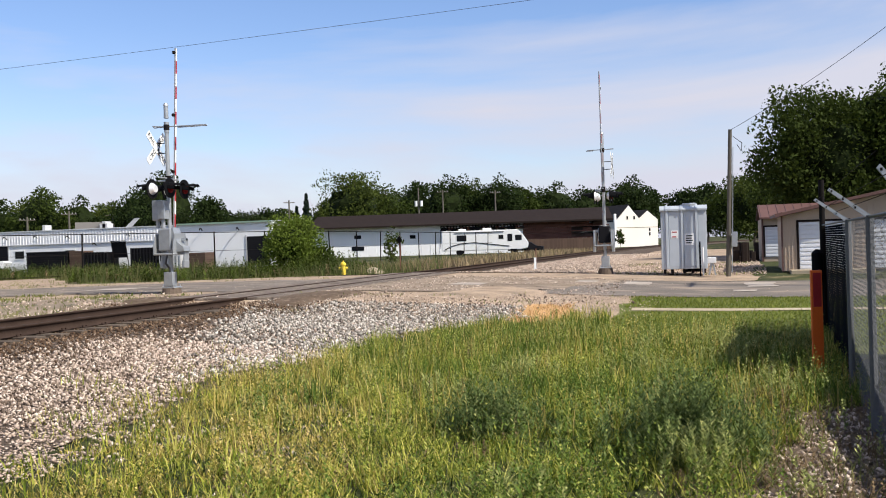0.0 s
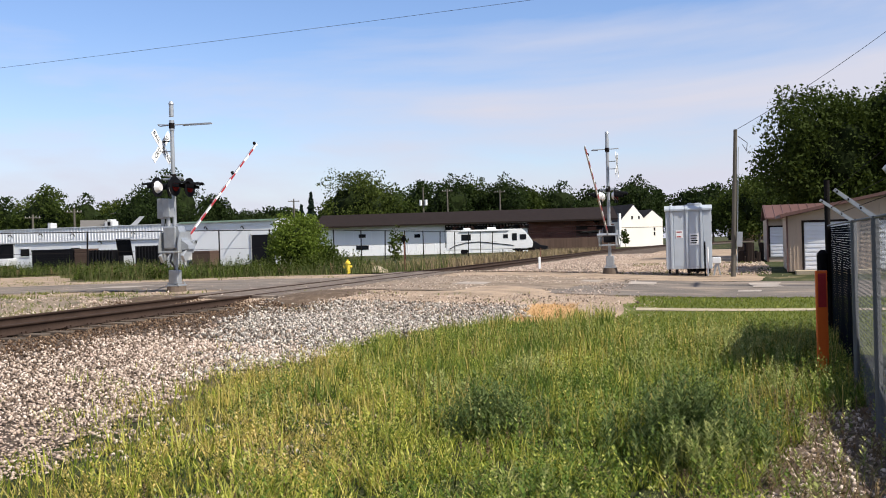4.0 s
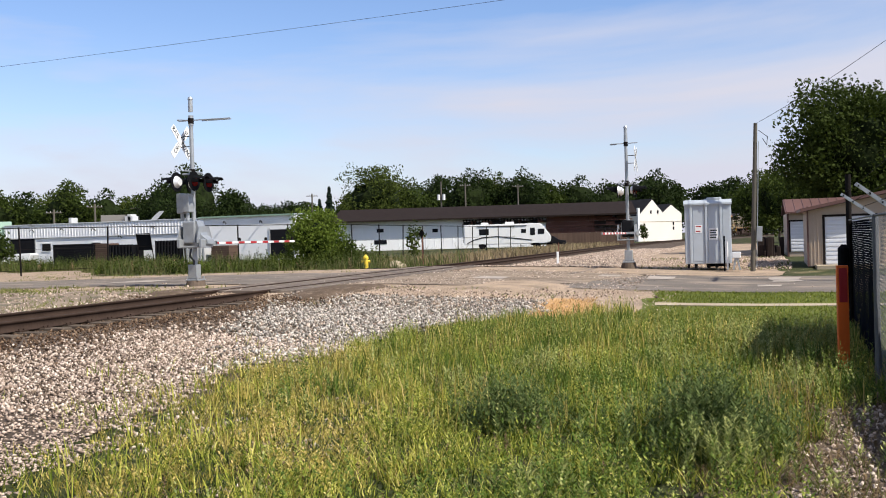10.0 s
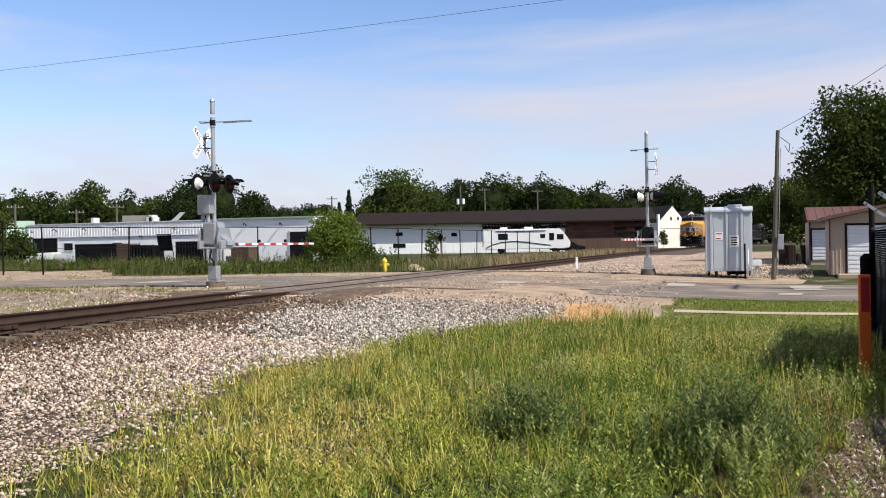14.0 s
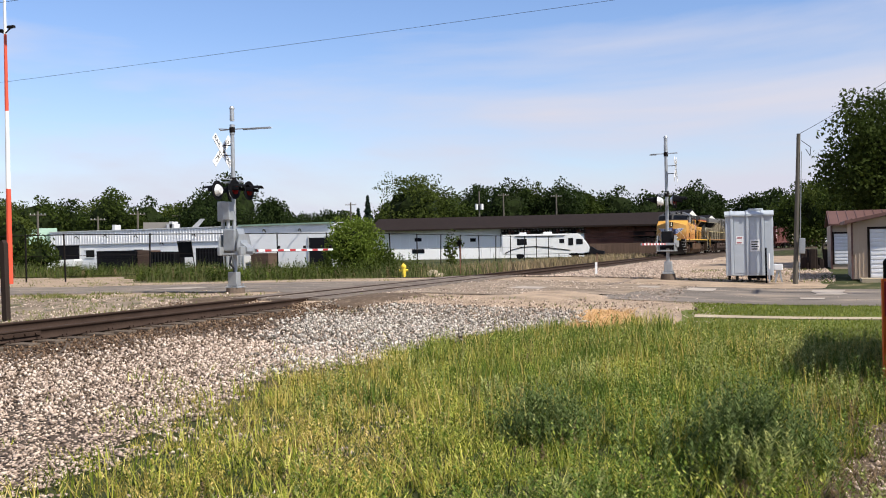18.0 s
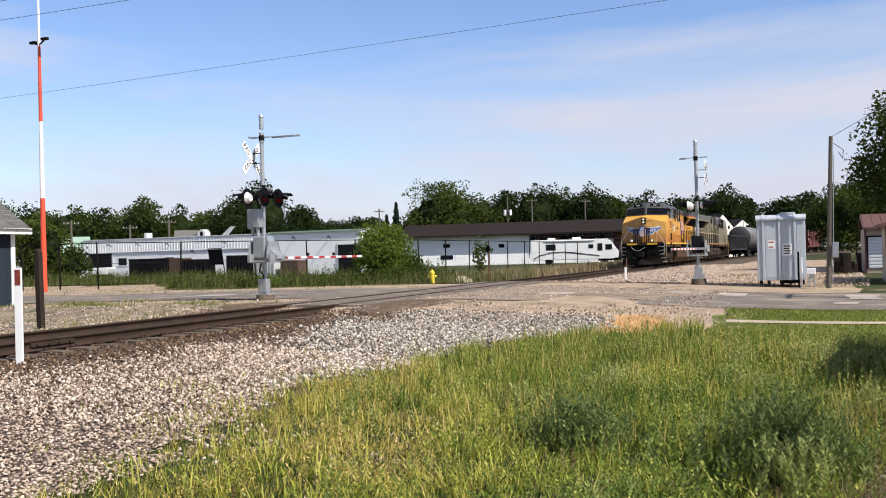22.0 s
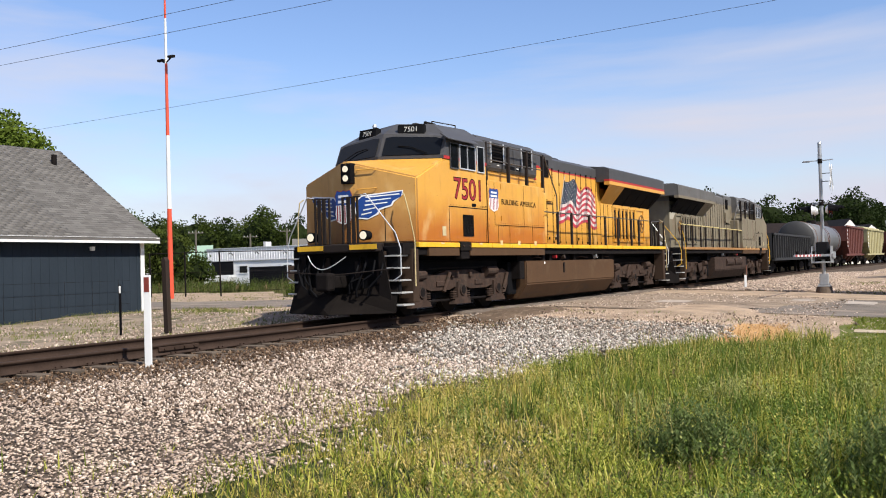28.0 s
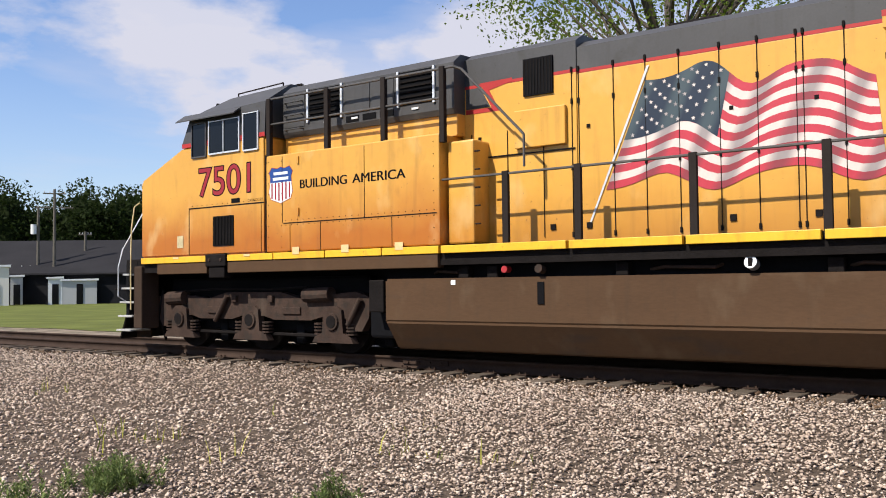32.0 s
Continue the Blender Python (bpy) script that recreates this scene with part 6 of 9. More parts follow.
# stacks, crates and vehicles in the works yard
for x0, x1, h, m, lab, kind in ((-61.2, -56.65, 1.95, "darkbld", "dark slatted timber stack in the works yard", "stack"), (-56.5, -55.1, 1.9, "planks", "stack of brown timber in the works yard", "stack"), (-55.0, -52.4, 1.75, "darkbld", "dark slatted storage bin in the works yard", "bin"), (-50.1, -47.4, 2.0, "darkbld", "dark slatted storage bin in the works yard", "bin"), (-47.2, -45.0, 1.25, "greyshed", "low pale grey storage bin in the works yard", "bin"), (-44.4, -42.6, 1.45, "planks", "low stack of brown timber in the works yard", "stack")):
    ob = tagged(empty("timber_stack" if kind == "stack" else "storage_bin", pose(x0, 69.6, -0.3)), lab, kind, "stacks and bins in the works yard")
    w = x1 - x0
    part("body", box(B(), 0.05, w - 0.05, 0.05, 1.6, 0, h - 0.04), M["black"] if m == "darkbld" else M[m], ob)
    if kind == "stack":
        for k in range(int(h / 0.19)):
            part("board_layer", box(B(), 0.02 * (k % 3), w - 0.02 * (k % 2), 0, 1.6, 0.04 + k * 0.19, 0.04 + k * 0.19 + 0.14, 0.01), M[m], ob)
    else:
        for k in range(max(3, int(w / 0.3))):
            q = 0.04 + k * (w - 0.2) / max(2, int(w / 0.3) - 1)
            part("slat", box(B(), q, q + 0.13, -0.01, 0.05, 0.05, h), M[m], ob)
panel = tagged(empty("scrap_gate", pose(-52.2, 70.4, -0.3, 12)), "dark leaning gate panel in the works yard", "gate")
part("panel", box(B(), 0, 1.45, 0, 0.06, 1.2, 2.62), M["darkbld"], panel)
part("panel_frame", pipe(B(), [(0, 0, 0), (0, 0, 2.7), (1.45, 0, 2.7), (1.45, 0, 0)], 0.04), M["darkiron"], panel)
boat = tagged(empty("small_boat", pose(-61.9, 66.5, -0.3, 0, 0, 6)), "small white boat hull standing in the weeds", "boat")
bm = prism(B(), [(-1.3, 0.55), (1.15, 0.5), (1.45, 1.12), (1.3, 1.2), (-1.3, 1.15)], "y", -0.6, 0.6)
bmesh.ops.bevel(bm, geom=bm.edges[:], offset=0.1, segments=2, affect="EDGES")
part("hull", bm, M["white"], boat)
part("cradle", box(box(B(), -0.8, -0.7, -0.5, 0.5, 0, 0.62), 0.7, 0.8, -0.5, 0.5, 0, 0.62), M["rust"], boat, "rusty cradle")

# ---- long white shed with brown roof, racks, gabled end ----
worksB = tagged(empty("lumber_shed", pose(0, 0, 0)), "long white shed with a dark brown roof and open racks", "building")
ax0, ay0 = -56.5, 121.0
ax1, ay1 = -15.5, 130.0
ang = math.degrees(math.atan2(ay1 - ay0, ax1 - ax0))
long = math.hypot(ax1 - ax0, ay1 - ay0)
CUTF = 0.715
worksB.matrix_basis = pose(ax0, ay0, -0.3, 0, 0, ang)
cut = long * CUTF
part("wall", box(B(), 0, cut, 0, 12, 0, 4.3), M["sheetwhite"], worksB, "white siding wall")
part("back_wall", box(B(), cut, long, 3.4, 12, 0, 4.1), M["sheetwhite"], worksB, "pale wall behind the racks")
bm = prism(B(), [(-1.2, 4.10), (6.0, 5.95), (13.2, 4.1), (13.2, 4.3), (6.0, 6.15), (-1.2, 4.32)], "x", -0.5, long + 0.5)
part("roof", bm, M["brownroof"], worksB, "dark brown shingle roof")
for k in range(int(long / 1.3)):
    if k * 1.3 < cut:
        part("siding_rib", box(B(), k * 1.3, k * 1.3 + 0.05, -0.04, 0, 0, 4.2), M["sheetwhite"], worksB)
for q, w, z0, z1 in ((6.0, 1.0, 2.6, 3.1), (5.6, 1.8, 0.9, 1.5), (14.0, 0.8, 2.4, 2.9)):
    part("window", box(B(), q, q + w, -0.05, 0.02, z0, z1), M["glass"], worksB, "small dark window")
for k in range(26):
    q = cut + (long - cut) * k / 45
    part("rack_post", box(B(), q - 0.10, q + 0.10, 0.2, 0.4, 0, 4.2), M["rust"], worksB, "rusty rack upright")
for z0 in (0.9, 1.8, 2.7, 3.4):
    part("rack_beam", box(B(), cut, long, 0.1, 0.25, z0, z0 + 0.14), M["rust"], worksB, "rusty rack beam")
jr = random.Random(3)
# hooks, ladders and goods hung high on the white wall
for k in range(26):
    q = long * 0.44 + k * (cut - long * 0.44) / 26
    part("wall_bracket", pipe(B(), [(q, 0, 4.0), (q, -0.55, 3.95), (q + 0.1, -0.55, 3.3 + 0.2 * jr.random())], 0.07), M["darkiron"], worksB, "dark wall bracket")
    part("hung_goods", box(B(), q + 0.05, q + 0.5 + 0.4 * jr.random(), -0.5, -0.1, 3.25 + 0.2 * jr.random(), 3.62 + 0.2 * jr.random(), 0.03), M[jr.choice(("darkwood", "rust", "darkbld"))], worksB, "dark goods hung under the eave")
part("hang_rail", box(B(), long * 0.44, cut, -0.60, -0.50, 3.9, 4.02), M["darkwood"], worksB)
for k in range(110):
    q, z0 = cut + (long - cut - 2) * jr.random(), jr.choice((1.05, 1.95, 2.85, 3.55))
    w = 0.7 + jr.random() * 1.6
    m = jr.choice(("rust", "planks", "rust", "darkbld", "darkwood"))
    part("stacked_plank", box(B(), q, q + w, 0.5 + jr.random(), 3, z0, z0 + 0.25 + 0.35 * jr.random()), M[m], worksB, "stacked goods on the racks")
for k in range(60):
    q = cut + (long - cut) * k / 60
    part("fence_board", box(B(), q, q + 0.22, -1.6, -1.5, 0, 1.75 + 0.06 * jr.random()), M["planks"], worksB)
# gabled end
gab = tagged(empty("gabled_building", pose(0, 0, 0)), "cream-white building with two steep gables", "building")
gx0, gy0 = at(6.42, 163)
gx1, gy1 = at(3.9, 168)
gl = math.hypot(gx1 - gx0, gy1 - gy0)
gab.matrix_basis = pose(gx0, gy0, -0.5, 0, 0, math.degrees(math.atan2(gy1 - gy0, gx1 - gx0)))
prof = [(0, 0), (gl, 0), (gl, 4.9), (gl * 0.76, 6.45), (gl * 0.56, 5.1), (gl * 0.32, 7.4), (0, 4.6)]
part("wall", prism(B(), prof, "y", 0, 16), M["cream"], gab)
roofline = prof[2:]
for (xa, za), (xb, zb) in zip(roofline, roofline[1:]):
    bm = prism(B(), [(xa, za + 0.01), (xb, zb + 0.01), (xb, zb + 0.22), (xa, za + 0.22)], "y", 0.15, 16.4)
    part("roof", bm, M["greyroof"], gab, "dark steep roof")
for q, z0 in ((gl * 0.28, 5.0), (gl * 0.44, 5.0), (gl * 0.80, 2.9), (gl * 0.80, 2.1)):
    part("vent", box(B(), q - 0.14, q + 0.14, -0.06, 0.01, z0, z0 + 0.55), M["darkbld"], gab, "small dark vent")
part("moulding", box(B(), 0, gl, -0.05, 0.0, 3.55, 3.62), M["concrete"], gab)
part("side_post", box(B(), -0.55, -0.15, -0.6, -0.2, 0, 6.0), M["white"], gab, "white corner post")
part("chimney", box(B(), gl * 0.5, gl * 0.68, 5, 7, 4.5, 7.6), M["greyroof"], gab, "dark roof stack")
sx1, sy1 = at(6.2, 158)
tree(6.15, 158, 3.2, 1.6, 0.1, 400, 0.4, 0, 195, label="small dark shrub against the cream wall", trunk=0.04)

# ---- motorhome ----
rx0, ry0 = at(14.3, 116)
rv = tagged(empty("motorhome", pose(rx0, ry0, -0.3, 0, 0, 13)), "white motorhome with dark windows and a curved stripe", "motorhome")
bm = prism(B(), [(-5.6, 0.55), (4.4, 0.55), (5.1, 0.7), (5.2, 1.4), (4.4, 2.55), (3.9, 3.05), (-5.6, 3.05)], "y", -1.2, 1.2)
bmesh.ops.bevel(bm, geom=bm.edges[:], offset=0.08, segments=2, affect="EDGES")
part("body", bm, M["white"], rv)
for x0, x1, z0, z1 in ((-3.7, -2.5, 1.75, 2.5), (1.5, 2.1, 1.9, 2.4), (2.6, 3.2, 1.6, 2.5), (3.55, 4.35, 1.7, 2.35)):
    part("window", box(B(), x0, x1, -1.23, -1.19, z0, z1, 0.02), M["glass"], rv, "dark tinted window")
pts = [(-5.2, -1.22, 0.75), (-4.4, -1.22, 1.15), (-3.2, -1.22, 1.45), (-1.5, -1.22, 1.55), (0.5, -1.22, 1.3), (2.8, -1.22, 1.0)]
part("stripe", pipe(B(), pts, 0.05), M["darkiron"], rv, "dark curved stripe")
for x0 in (-3.4, 3.3):
    for y0 in (-1.05, 1.05):
        part("wheel", rod(B(), (x0, y0 - 0.14, 0.42), (x0, y0 + 0.14, 0.42), 0.42, seg=16), M["black"], rv)
part("rear_ladder", pipe(pipe(B(), [(-5.75, -0.9, 0.9), (-5.75, -0.9, 3.2), (-5.5, -0.9, 3.2)], 0.03), [(-5.75, -0.5, 0.9), (-5.75, -0.5, 3.2), (-5.5, -0.5, 3.2)], 0.03), M["darkiron"], rv, "dark rear ladder")
part("awning_roll", rod(B(), (-3.9, -1.27, 2.86), (2.2, -1.27, 2.86), 0.06, seg=8), M["greyshed"], rv, "rolled grey awning")
part("bumper", box(B(), 4.6, 5.3, -1.1, 1.1, 0.5, 0.75, 0.05), M["darkiron"], rv)
part("windscreen", prism(B(), [(5.24, 1.45), (4.48, 2.52), (4.44, 2.48), (5.18, 1.43)], "y", -1.0, 1.0), M["glass"], rv, "dark windscreen")
part("roof_unit", box(B(), -3.5, -2.6, -0.4, 0.4, 3.05, 3.3, 0.06), M["white"], rv, "roof air unit")
part("roof_unit", box(B(), -0.5, 0.6, -0.4, 0.4, 3.05, 3.32, 0.06), M["white"], rv, "roof air unit")
car = tagged(empty("parked_car", pose(*at(11.9, 117), -0.3, 0, 0, 8)), "dark parked car beside the motorhome", "car")
bm = prism(B(), [(-2.2, 0.35), (2.2, 0.35), (2.2, 0.8), (1.3, 0.95), (0.6, 1.42), (-1.0, 1.42), (-1.7, 0.95), (-2.2, 0.85)], "y", -0.85, 0.85)
part("body", bm, M["darkbld"], car)
for x0, y0 in product((-1.35, 1.35), (-0.75, 0.75)):
    part("wheel", rod(B(), (x0, y0 - 0.1, 0.32), (x0, y0 + 0.1, 0.32), 0.32, seg=14), M["black"], car)

# ---- far yard fence ----
yard = tagged(empty("yard_fence", pose(0, 0, 0)), "tall wire yard fence on leaning steel posts", "fence")
line = [at(47, 60), at(43, 57), at(34, 60), at(28, 64), at(24, 70), at(17.5, 95), at(13, 122)]
for (xa, ya), (xb, yb) in zip(line, line[1:]):
    n = max(2, int(math.hypot(xb - xa, yb - ya) / 4.6))
    for k in range(n):
        x, y = xa + (xb - xa) * k / n, ya + (yb - ya) * k / n
        part("fence_post", rod(B(), (x, y, -0.4), (x + jr.uniform(-0.12, 0.12), y, 2.45), 0.05, seg=6), M["darkiron"], yard)
    for z0 in (2.4, 1.2, 0.0):
        part("fence_rail", rod(B(), (xa, ya, z0), (xb, yb, z0), 0.028 if z0 > 2 else 0.012, seg=4), M["darkiron"], yard)

# ---- poles on the skyline ----
for az, d, el, drums in ((39.0, 120, 2.6, 0), (36.6, 120, 2.5, 0), (41.2, 120, 2.3, 0), (26.4, 150, 3.0, 0), (18.45, 150, 3.55, 2), (16.95, 150, 3.4, 0), (13.7, 150, 3.25, 0), (44.4, 115, 2.6, 0)):
    x, y = at(az, d)
    utility_pole(x, y, tall(el, d), 0.16, ((tall(el, d) - 0.4, 0.9, az),) if not drums else (), drums, "distant wooden utility pole above the roofs")
for az, d, w, h, m in ((44.3, 118, 3.0, 4.35, "sage"), (37.7, 118, 3.4, 4.95, "shingle")):
    x, y = at(az, d)
    ob = tagged(empty("far_house", pose(x, y, -0.3, 0, 0, az)), "distant pale house with a weathered gabled roof", "house")
    part("wall", box(B(), -w / 2, w / 2, 0, 7, 0, h - 1.4), M["sheetwhite"], ob)
    part("roof", prism(B(), [(-0.4, h - 1.5), (3.5, h + 0.6), (7.4, h - 1.5)], "x", -w / 2 - 0.4, w / 2 + 0.4), M[m], ob)

# ---- slate-blue house by the track ----
house = tagged(empty("house", pose(0, 0, 0)), "slate-blue sided house with a grey shingle roof", "house")
HX, HY0, HY1 = -25.85, 4.0, 23.75
EZ, RZ, HD = 2.42, 6.05, 4.9
bm = prism(B(), [(HX, -0.4), (HX, EZ), (HX - HD, RZ - 0.12), (HX - 2 * HD, EZ), (HX - 2 * HD, -0.4)], "y", HY0, HY1)
part("wall", bm, M["blueside"], house)
for k in range(60):
    y = HY0 + 0.3 + k * 0.33
    if y < HY1 - 0.2:
        part("batten", box(B(), HX, HX + 0.009, y, y + 0.045, -0.35, EZ - 0.1), M["blueside"], house)
part("corner_board", box(B(), HX - 0.06, HX + 0.035, HY1 - 0.14, HY1 + 0.03, -0.35, EZ), M["white"], house, "white corner board")
part("fascia", box(B(), HX + 0.36, HX + 0.42, HY0, HY1 + 0.42, EZ - 0.16, EZ + 0.04), M["white"], house, "white eave fascia with gutter")
part("soffit", box(B(), HX, HX + 0.36, HY0, HY1 + 0.40, EZ - 0.12, EZ - 0.08), M["white"], house)
slope = math.atan2(RZ - EZ, HD + 0.4)
bm = prism(B(), [(HX + 0.44, EZ), (HX - HD, RZ), (HX - 2 * HD - 0.44, EZ), (HX - 2 * HD - 0.44, EZ - 0.06), (HX - HD, RZ - 0.10), (HX + 0.44, EZ - 0.06)], "y", HY0 - 0.4, HY1 + 0.42)
roofp = part("roof", bm, M["shingle"], house, "weathered grey shingle roof")
tab_bm = B()
prism(tab_bm, [(0, 0.002), (0.20, 0.002), (0.20, 0.006), (0, 0.014)], "y", 0.004, 0.326)
tab = bpy.data.meshes.new("shingle")
tab_bm.to_mesh(tab)
tab_bm.free()
run = math.hypot(HD + 0.44, RZ - EZ)
verts, faces, count = [], [], 0
rows_n = int(run / 0.145)
tv = np.array([v.co[:] for v in tab.vertices])
tf = [tuple(p.vertices) for p in tab.polygons]
jr = random.Random(5)
rest = B()
for r in range(rows_n):
    s = r * 0.145
    for c in range(int((HY1 + 0.8 - 9.0) / 0.33)):
        y = HY1 + 0.40 - 0.33 - c * 0.33 + (0.165 if r % 2 else 0) - 0.16
        m = Matrix.Translation((HX + 0.44 - s * math.cos(slope), y, EZ + s * math.sin(slope))) @ Matrix.Rotation(-slope, 4, "Y").inverted() @ pose(0, 0, 0.002, jr.uniform(-0.3, 0.3), jr.uniform(-0.8, 0.8), 180) @ Matrix.Translation((0, -0.33, 0))
        if c < 11 and r < 26:
            ob = link_mesh("shingle", tab, M["shingle"], roofp)
            ob.matrix_basis = m
        elif c < 42:
            i = len(verts)
            verts += [tuple(m @ Vector(v)) for v in tv]
            faces += [tuple(i + q for q in f[:4]) for f in tf if len(f) == 4]
tagged(link_mesh("shingle_rest", fast_mesh("shingle_rest", verts, faces), mat("grey_shingle_rows", (0.118, 0.110, 0.102), 0.95, var=0.30, scale=2, bump=0.4, bscale=25, island=0.65), roofp), kind="stuff")
part("vent_pipe", rod(B(), (HX - 3.9, 23.1, 4.9), (HX - 3.9, 23.1, 5.75), 0.10, seg=10), M["darkiron"], house, "dark roof vent pipe")
part("wall_lamp", box(B(), HX, HX + 0.12, 21.4, 21.55, 2.0, 2.14, 0.02), M["white"], house, "small white wall lamp")
hpx, hpy = at(59.75, 40)
utility_pole(hpx, hpy, 9.7, 0.14, ((9.35, 1.0, 60),), 0, "pale weathered pole with a crossarm behind the house")
wire_bm = B()
for z0 in (0.15, 0.55, 0.95):
    rod(wire_bm, (HX + 0.35, 10.0, z0), (HX + 0.35, 22.8, z0), 0.004, seg=4)
for k in range(12):
    rod(wire_bm, (HX + 0.35, 10.2 + k * 1.1, -0.4), (HX + 0.35, 10.2 + k * 1.1, 1.0), 0.006, seg=4)
tagged(part("garden_wire_fence", wire_bm, M["darkiron"]), "low thin wire fence along the house wall", "fence")

# ---- buildings across the field ----
dark = tagged(empty("works_hall", pose(0, 0, 0)), "long dark hall with a dark roof across the field", "building")
p0, p1 = at(157.0, 112), at(138.0, 100)
dl = math.hypot(p1[0] - p0[0], p1[1] - p0[1])
dark.matrix_basis = pose(p0[0], p0[1], -0.35, 0, 0, math.degrees(math.atan2(p1[1] - p0[1], p1[0] - p0[0])))
part("wall", box(B(), 0, dl, -14, 0, 0, 2.9), M["darkbld"], dark)
part("roof", prism(B(), [(0.7, 2.75), (-6.5, 6.1), (-14.5, 2.75), (-14.5, 2.9), (-6.5, 6.25), (0.7, 2.95)], "x", -0.5, dl + 0.5), M["greyroof"], dark, "dark shingle roof")
part("fascia", box(B(), -0.5, dl + 0.5, 0.70, 0.78, 2.72, 2.95), M["white"], dark, "pale eave board")
for q in (6, 9, 13.5, 17, 20):
    part("window", box(B(), q, q + 1.1, 0.0, 0.05, 1.2, 2.0), M["glass"], dark, "small white-framed window")
    part("window_frame", box(B(), q - 0.1, q + 1.2, 0.0, 0.03, 1.1, 2.1), M["white"], dark)
for az, d, w, h, m, lab in ((152.95, 88, 2.0, 3.4, "cream", "white gabled cottage end"), (151.9, 92, 1.0, 2.6, "greyshed", "pale grey door shed"), (149.9, 90, 1.15, 2.4, "white", "narrow white shed"), (148.6, 90, 2.9, 2.2, "greyshed", "low pale grey shed")):
    x, y = at(az, d)
    ob = tagged(empty("shed", pose(x, y, -0.35, 0, 0, az - 180)), lab + " across the field", "shed")
    part("wall", box(B(), -w / 2, w / 2, -1.2, 1.2, 0, h), M[m], ob)
    part("roof", prism(B(), [(-w / 2 - 0.15, h), (w / 2 + 0.15, h), (w / 2 + 0.15, h + 0.12), (-w / 2 - 0.15, h + 0.18)], "y", -1.35, 1.35), M["sheetwhite"], ob, "flat pale roof")
    part("door", box(B(), -0.3, 0.25, 1.2, 1.24, 0.05, min(h - 0.3, 1.9)), M["glass"], ob, "dark doorway")
for az, d, h, arms in ((149.95, 92, 10.6, ((10.2, 1.0, 150), (8.9, 1.6, 150))), (150.8, 93, 9.0, ((3.4, 1.6, 150),)), (148.3, 95, 6.9, ((6.6, 0.6, 150),))):
    x, y = at(az, d)
    utility_pole(x, y, h, 0.16, arms, 1 if az > 150 else 0, "tall wooden utility pole across the field")

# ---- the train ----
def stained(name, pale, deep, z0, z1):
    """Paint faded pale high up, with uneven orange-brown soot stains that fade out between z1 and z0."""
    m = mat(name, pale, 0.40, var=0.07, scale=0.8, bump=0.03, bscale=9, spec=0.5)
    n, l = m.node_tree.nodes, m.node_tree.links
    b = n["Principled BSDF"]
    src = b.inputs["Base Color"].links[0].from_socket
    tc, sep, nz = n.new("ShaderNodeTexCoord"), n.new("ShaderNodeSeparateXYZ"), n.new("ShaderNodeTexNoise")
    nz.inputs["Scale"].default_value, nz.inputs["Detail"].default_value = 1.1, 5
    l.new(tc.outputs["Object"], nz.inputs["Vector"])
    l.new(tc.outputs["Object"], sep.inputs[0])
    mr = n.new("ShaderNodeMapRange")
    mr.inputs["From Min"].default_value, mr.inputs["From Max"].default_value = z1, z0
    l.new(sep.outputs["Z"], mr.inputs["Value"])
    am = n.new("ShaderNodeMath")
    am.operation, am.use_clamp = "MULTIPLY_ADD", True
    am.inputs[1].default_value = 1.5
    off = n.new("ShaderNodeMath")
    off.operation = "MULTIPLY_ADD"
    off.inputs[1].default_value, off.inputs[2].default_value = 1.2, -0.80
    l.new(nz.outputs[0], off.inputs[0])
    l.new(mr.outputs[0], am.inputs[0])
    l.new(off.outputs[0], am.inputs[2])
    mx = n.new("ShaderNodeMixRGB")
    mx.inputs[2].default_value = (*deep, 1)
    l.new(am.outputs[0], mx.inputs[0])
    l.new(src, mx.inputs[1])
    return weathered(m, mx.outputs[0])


def weathered(m, colour=None, runs=0.26, rust=(0.10, 0.045, 0.014), chalk=(0.66, 0.46, 0.20)):
    """Rust and soot runs down the paint, small rust specks and chalky scuffs."""
    n, l = m.node_tree.nodes, m.node_tree.links
    b = n["Principled BSDF"]
    colour = colour or b.inputs["Base Color"].links[0].from_socket
    tc = n.new("ShaderNodeTexCoord")
    for stretch, size, lo, hi, most, col in (((5.0, 5.0, 0.35), 1.3, 0.56, 0.78, runs, rust), ((1, 1, 1), 16.0, 0.68, 0.75, 0.55, rust), ((1, 1, 0.6), 1.9, 0.57, 0.72, 0.38, chalk), ((1.6, 1.6, 0.8), 3.4, 0.58, 0.75, runs * 0.7, rust)):
        mp, nz, mr, mx = n.new("ShaderNodeMapping"), n.new("ShaderNodeTexNoise"), n.new("ShaderNodeMapRange"), n.new("ShaderNodeMixRGB")
        mp.inputs["Scale"].default_value = stretch
        nz.inputs["Scale"].default_value, nz.inputs["Detail"].default_value = size, 5
        mr.inputs["From Min"].default_value, mr.inputs["From Max"].default_value, mr.inputs["To Max"].default_value = lo, hi, most
        mx.inputs[2].default_value = (*col, 1)
        l.new(tc.outputs["Object"], mp.inputs["Vector"])
        l.new(mp.outputs[0], nz.inputs["Vector"])
        l.new(nz.outputs[0], mr.inputs["Value"])
        l.new(mr.outputs[0], mx.inputs[0])
        l.new(colour, mx.inputs[1])
        colour = mx.outputs[0]
    l.new(colour, b.inputs["Base Color"])
    return m


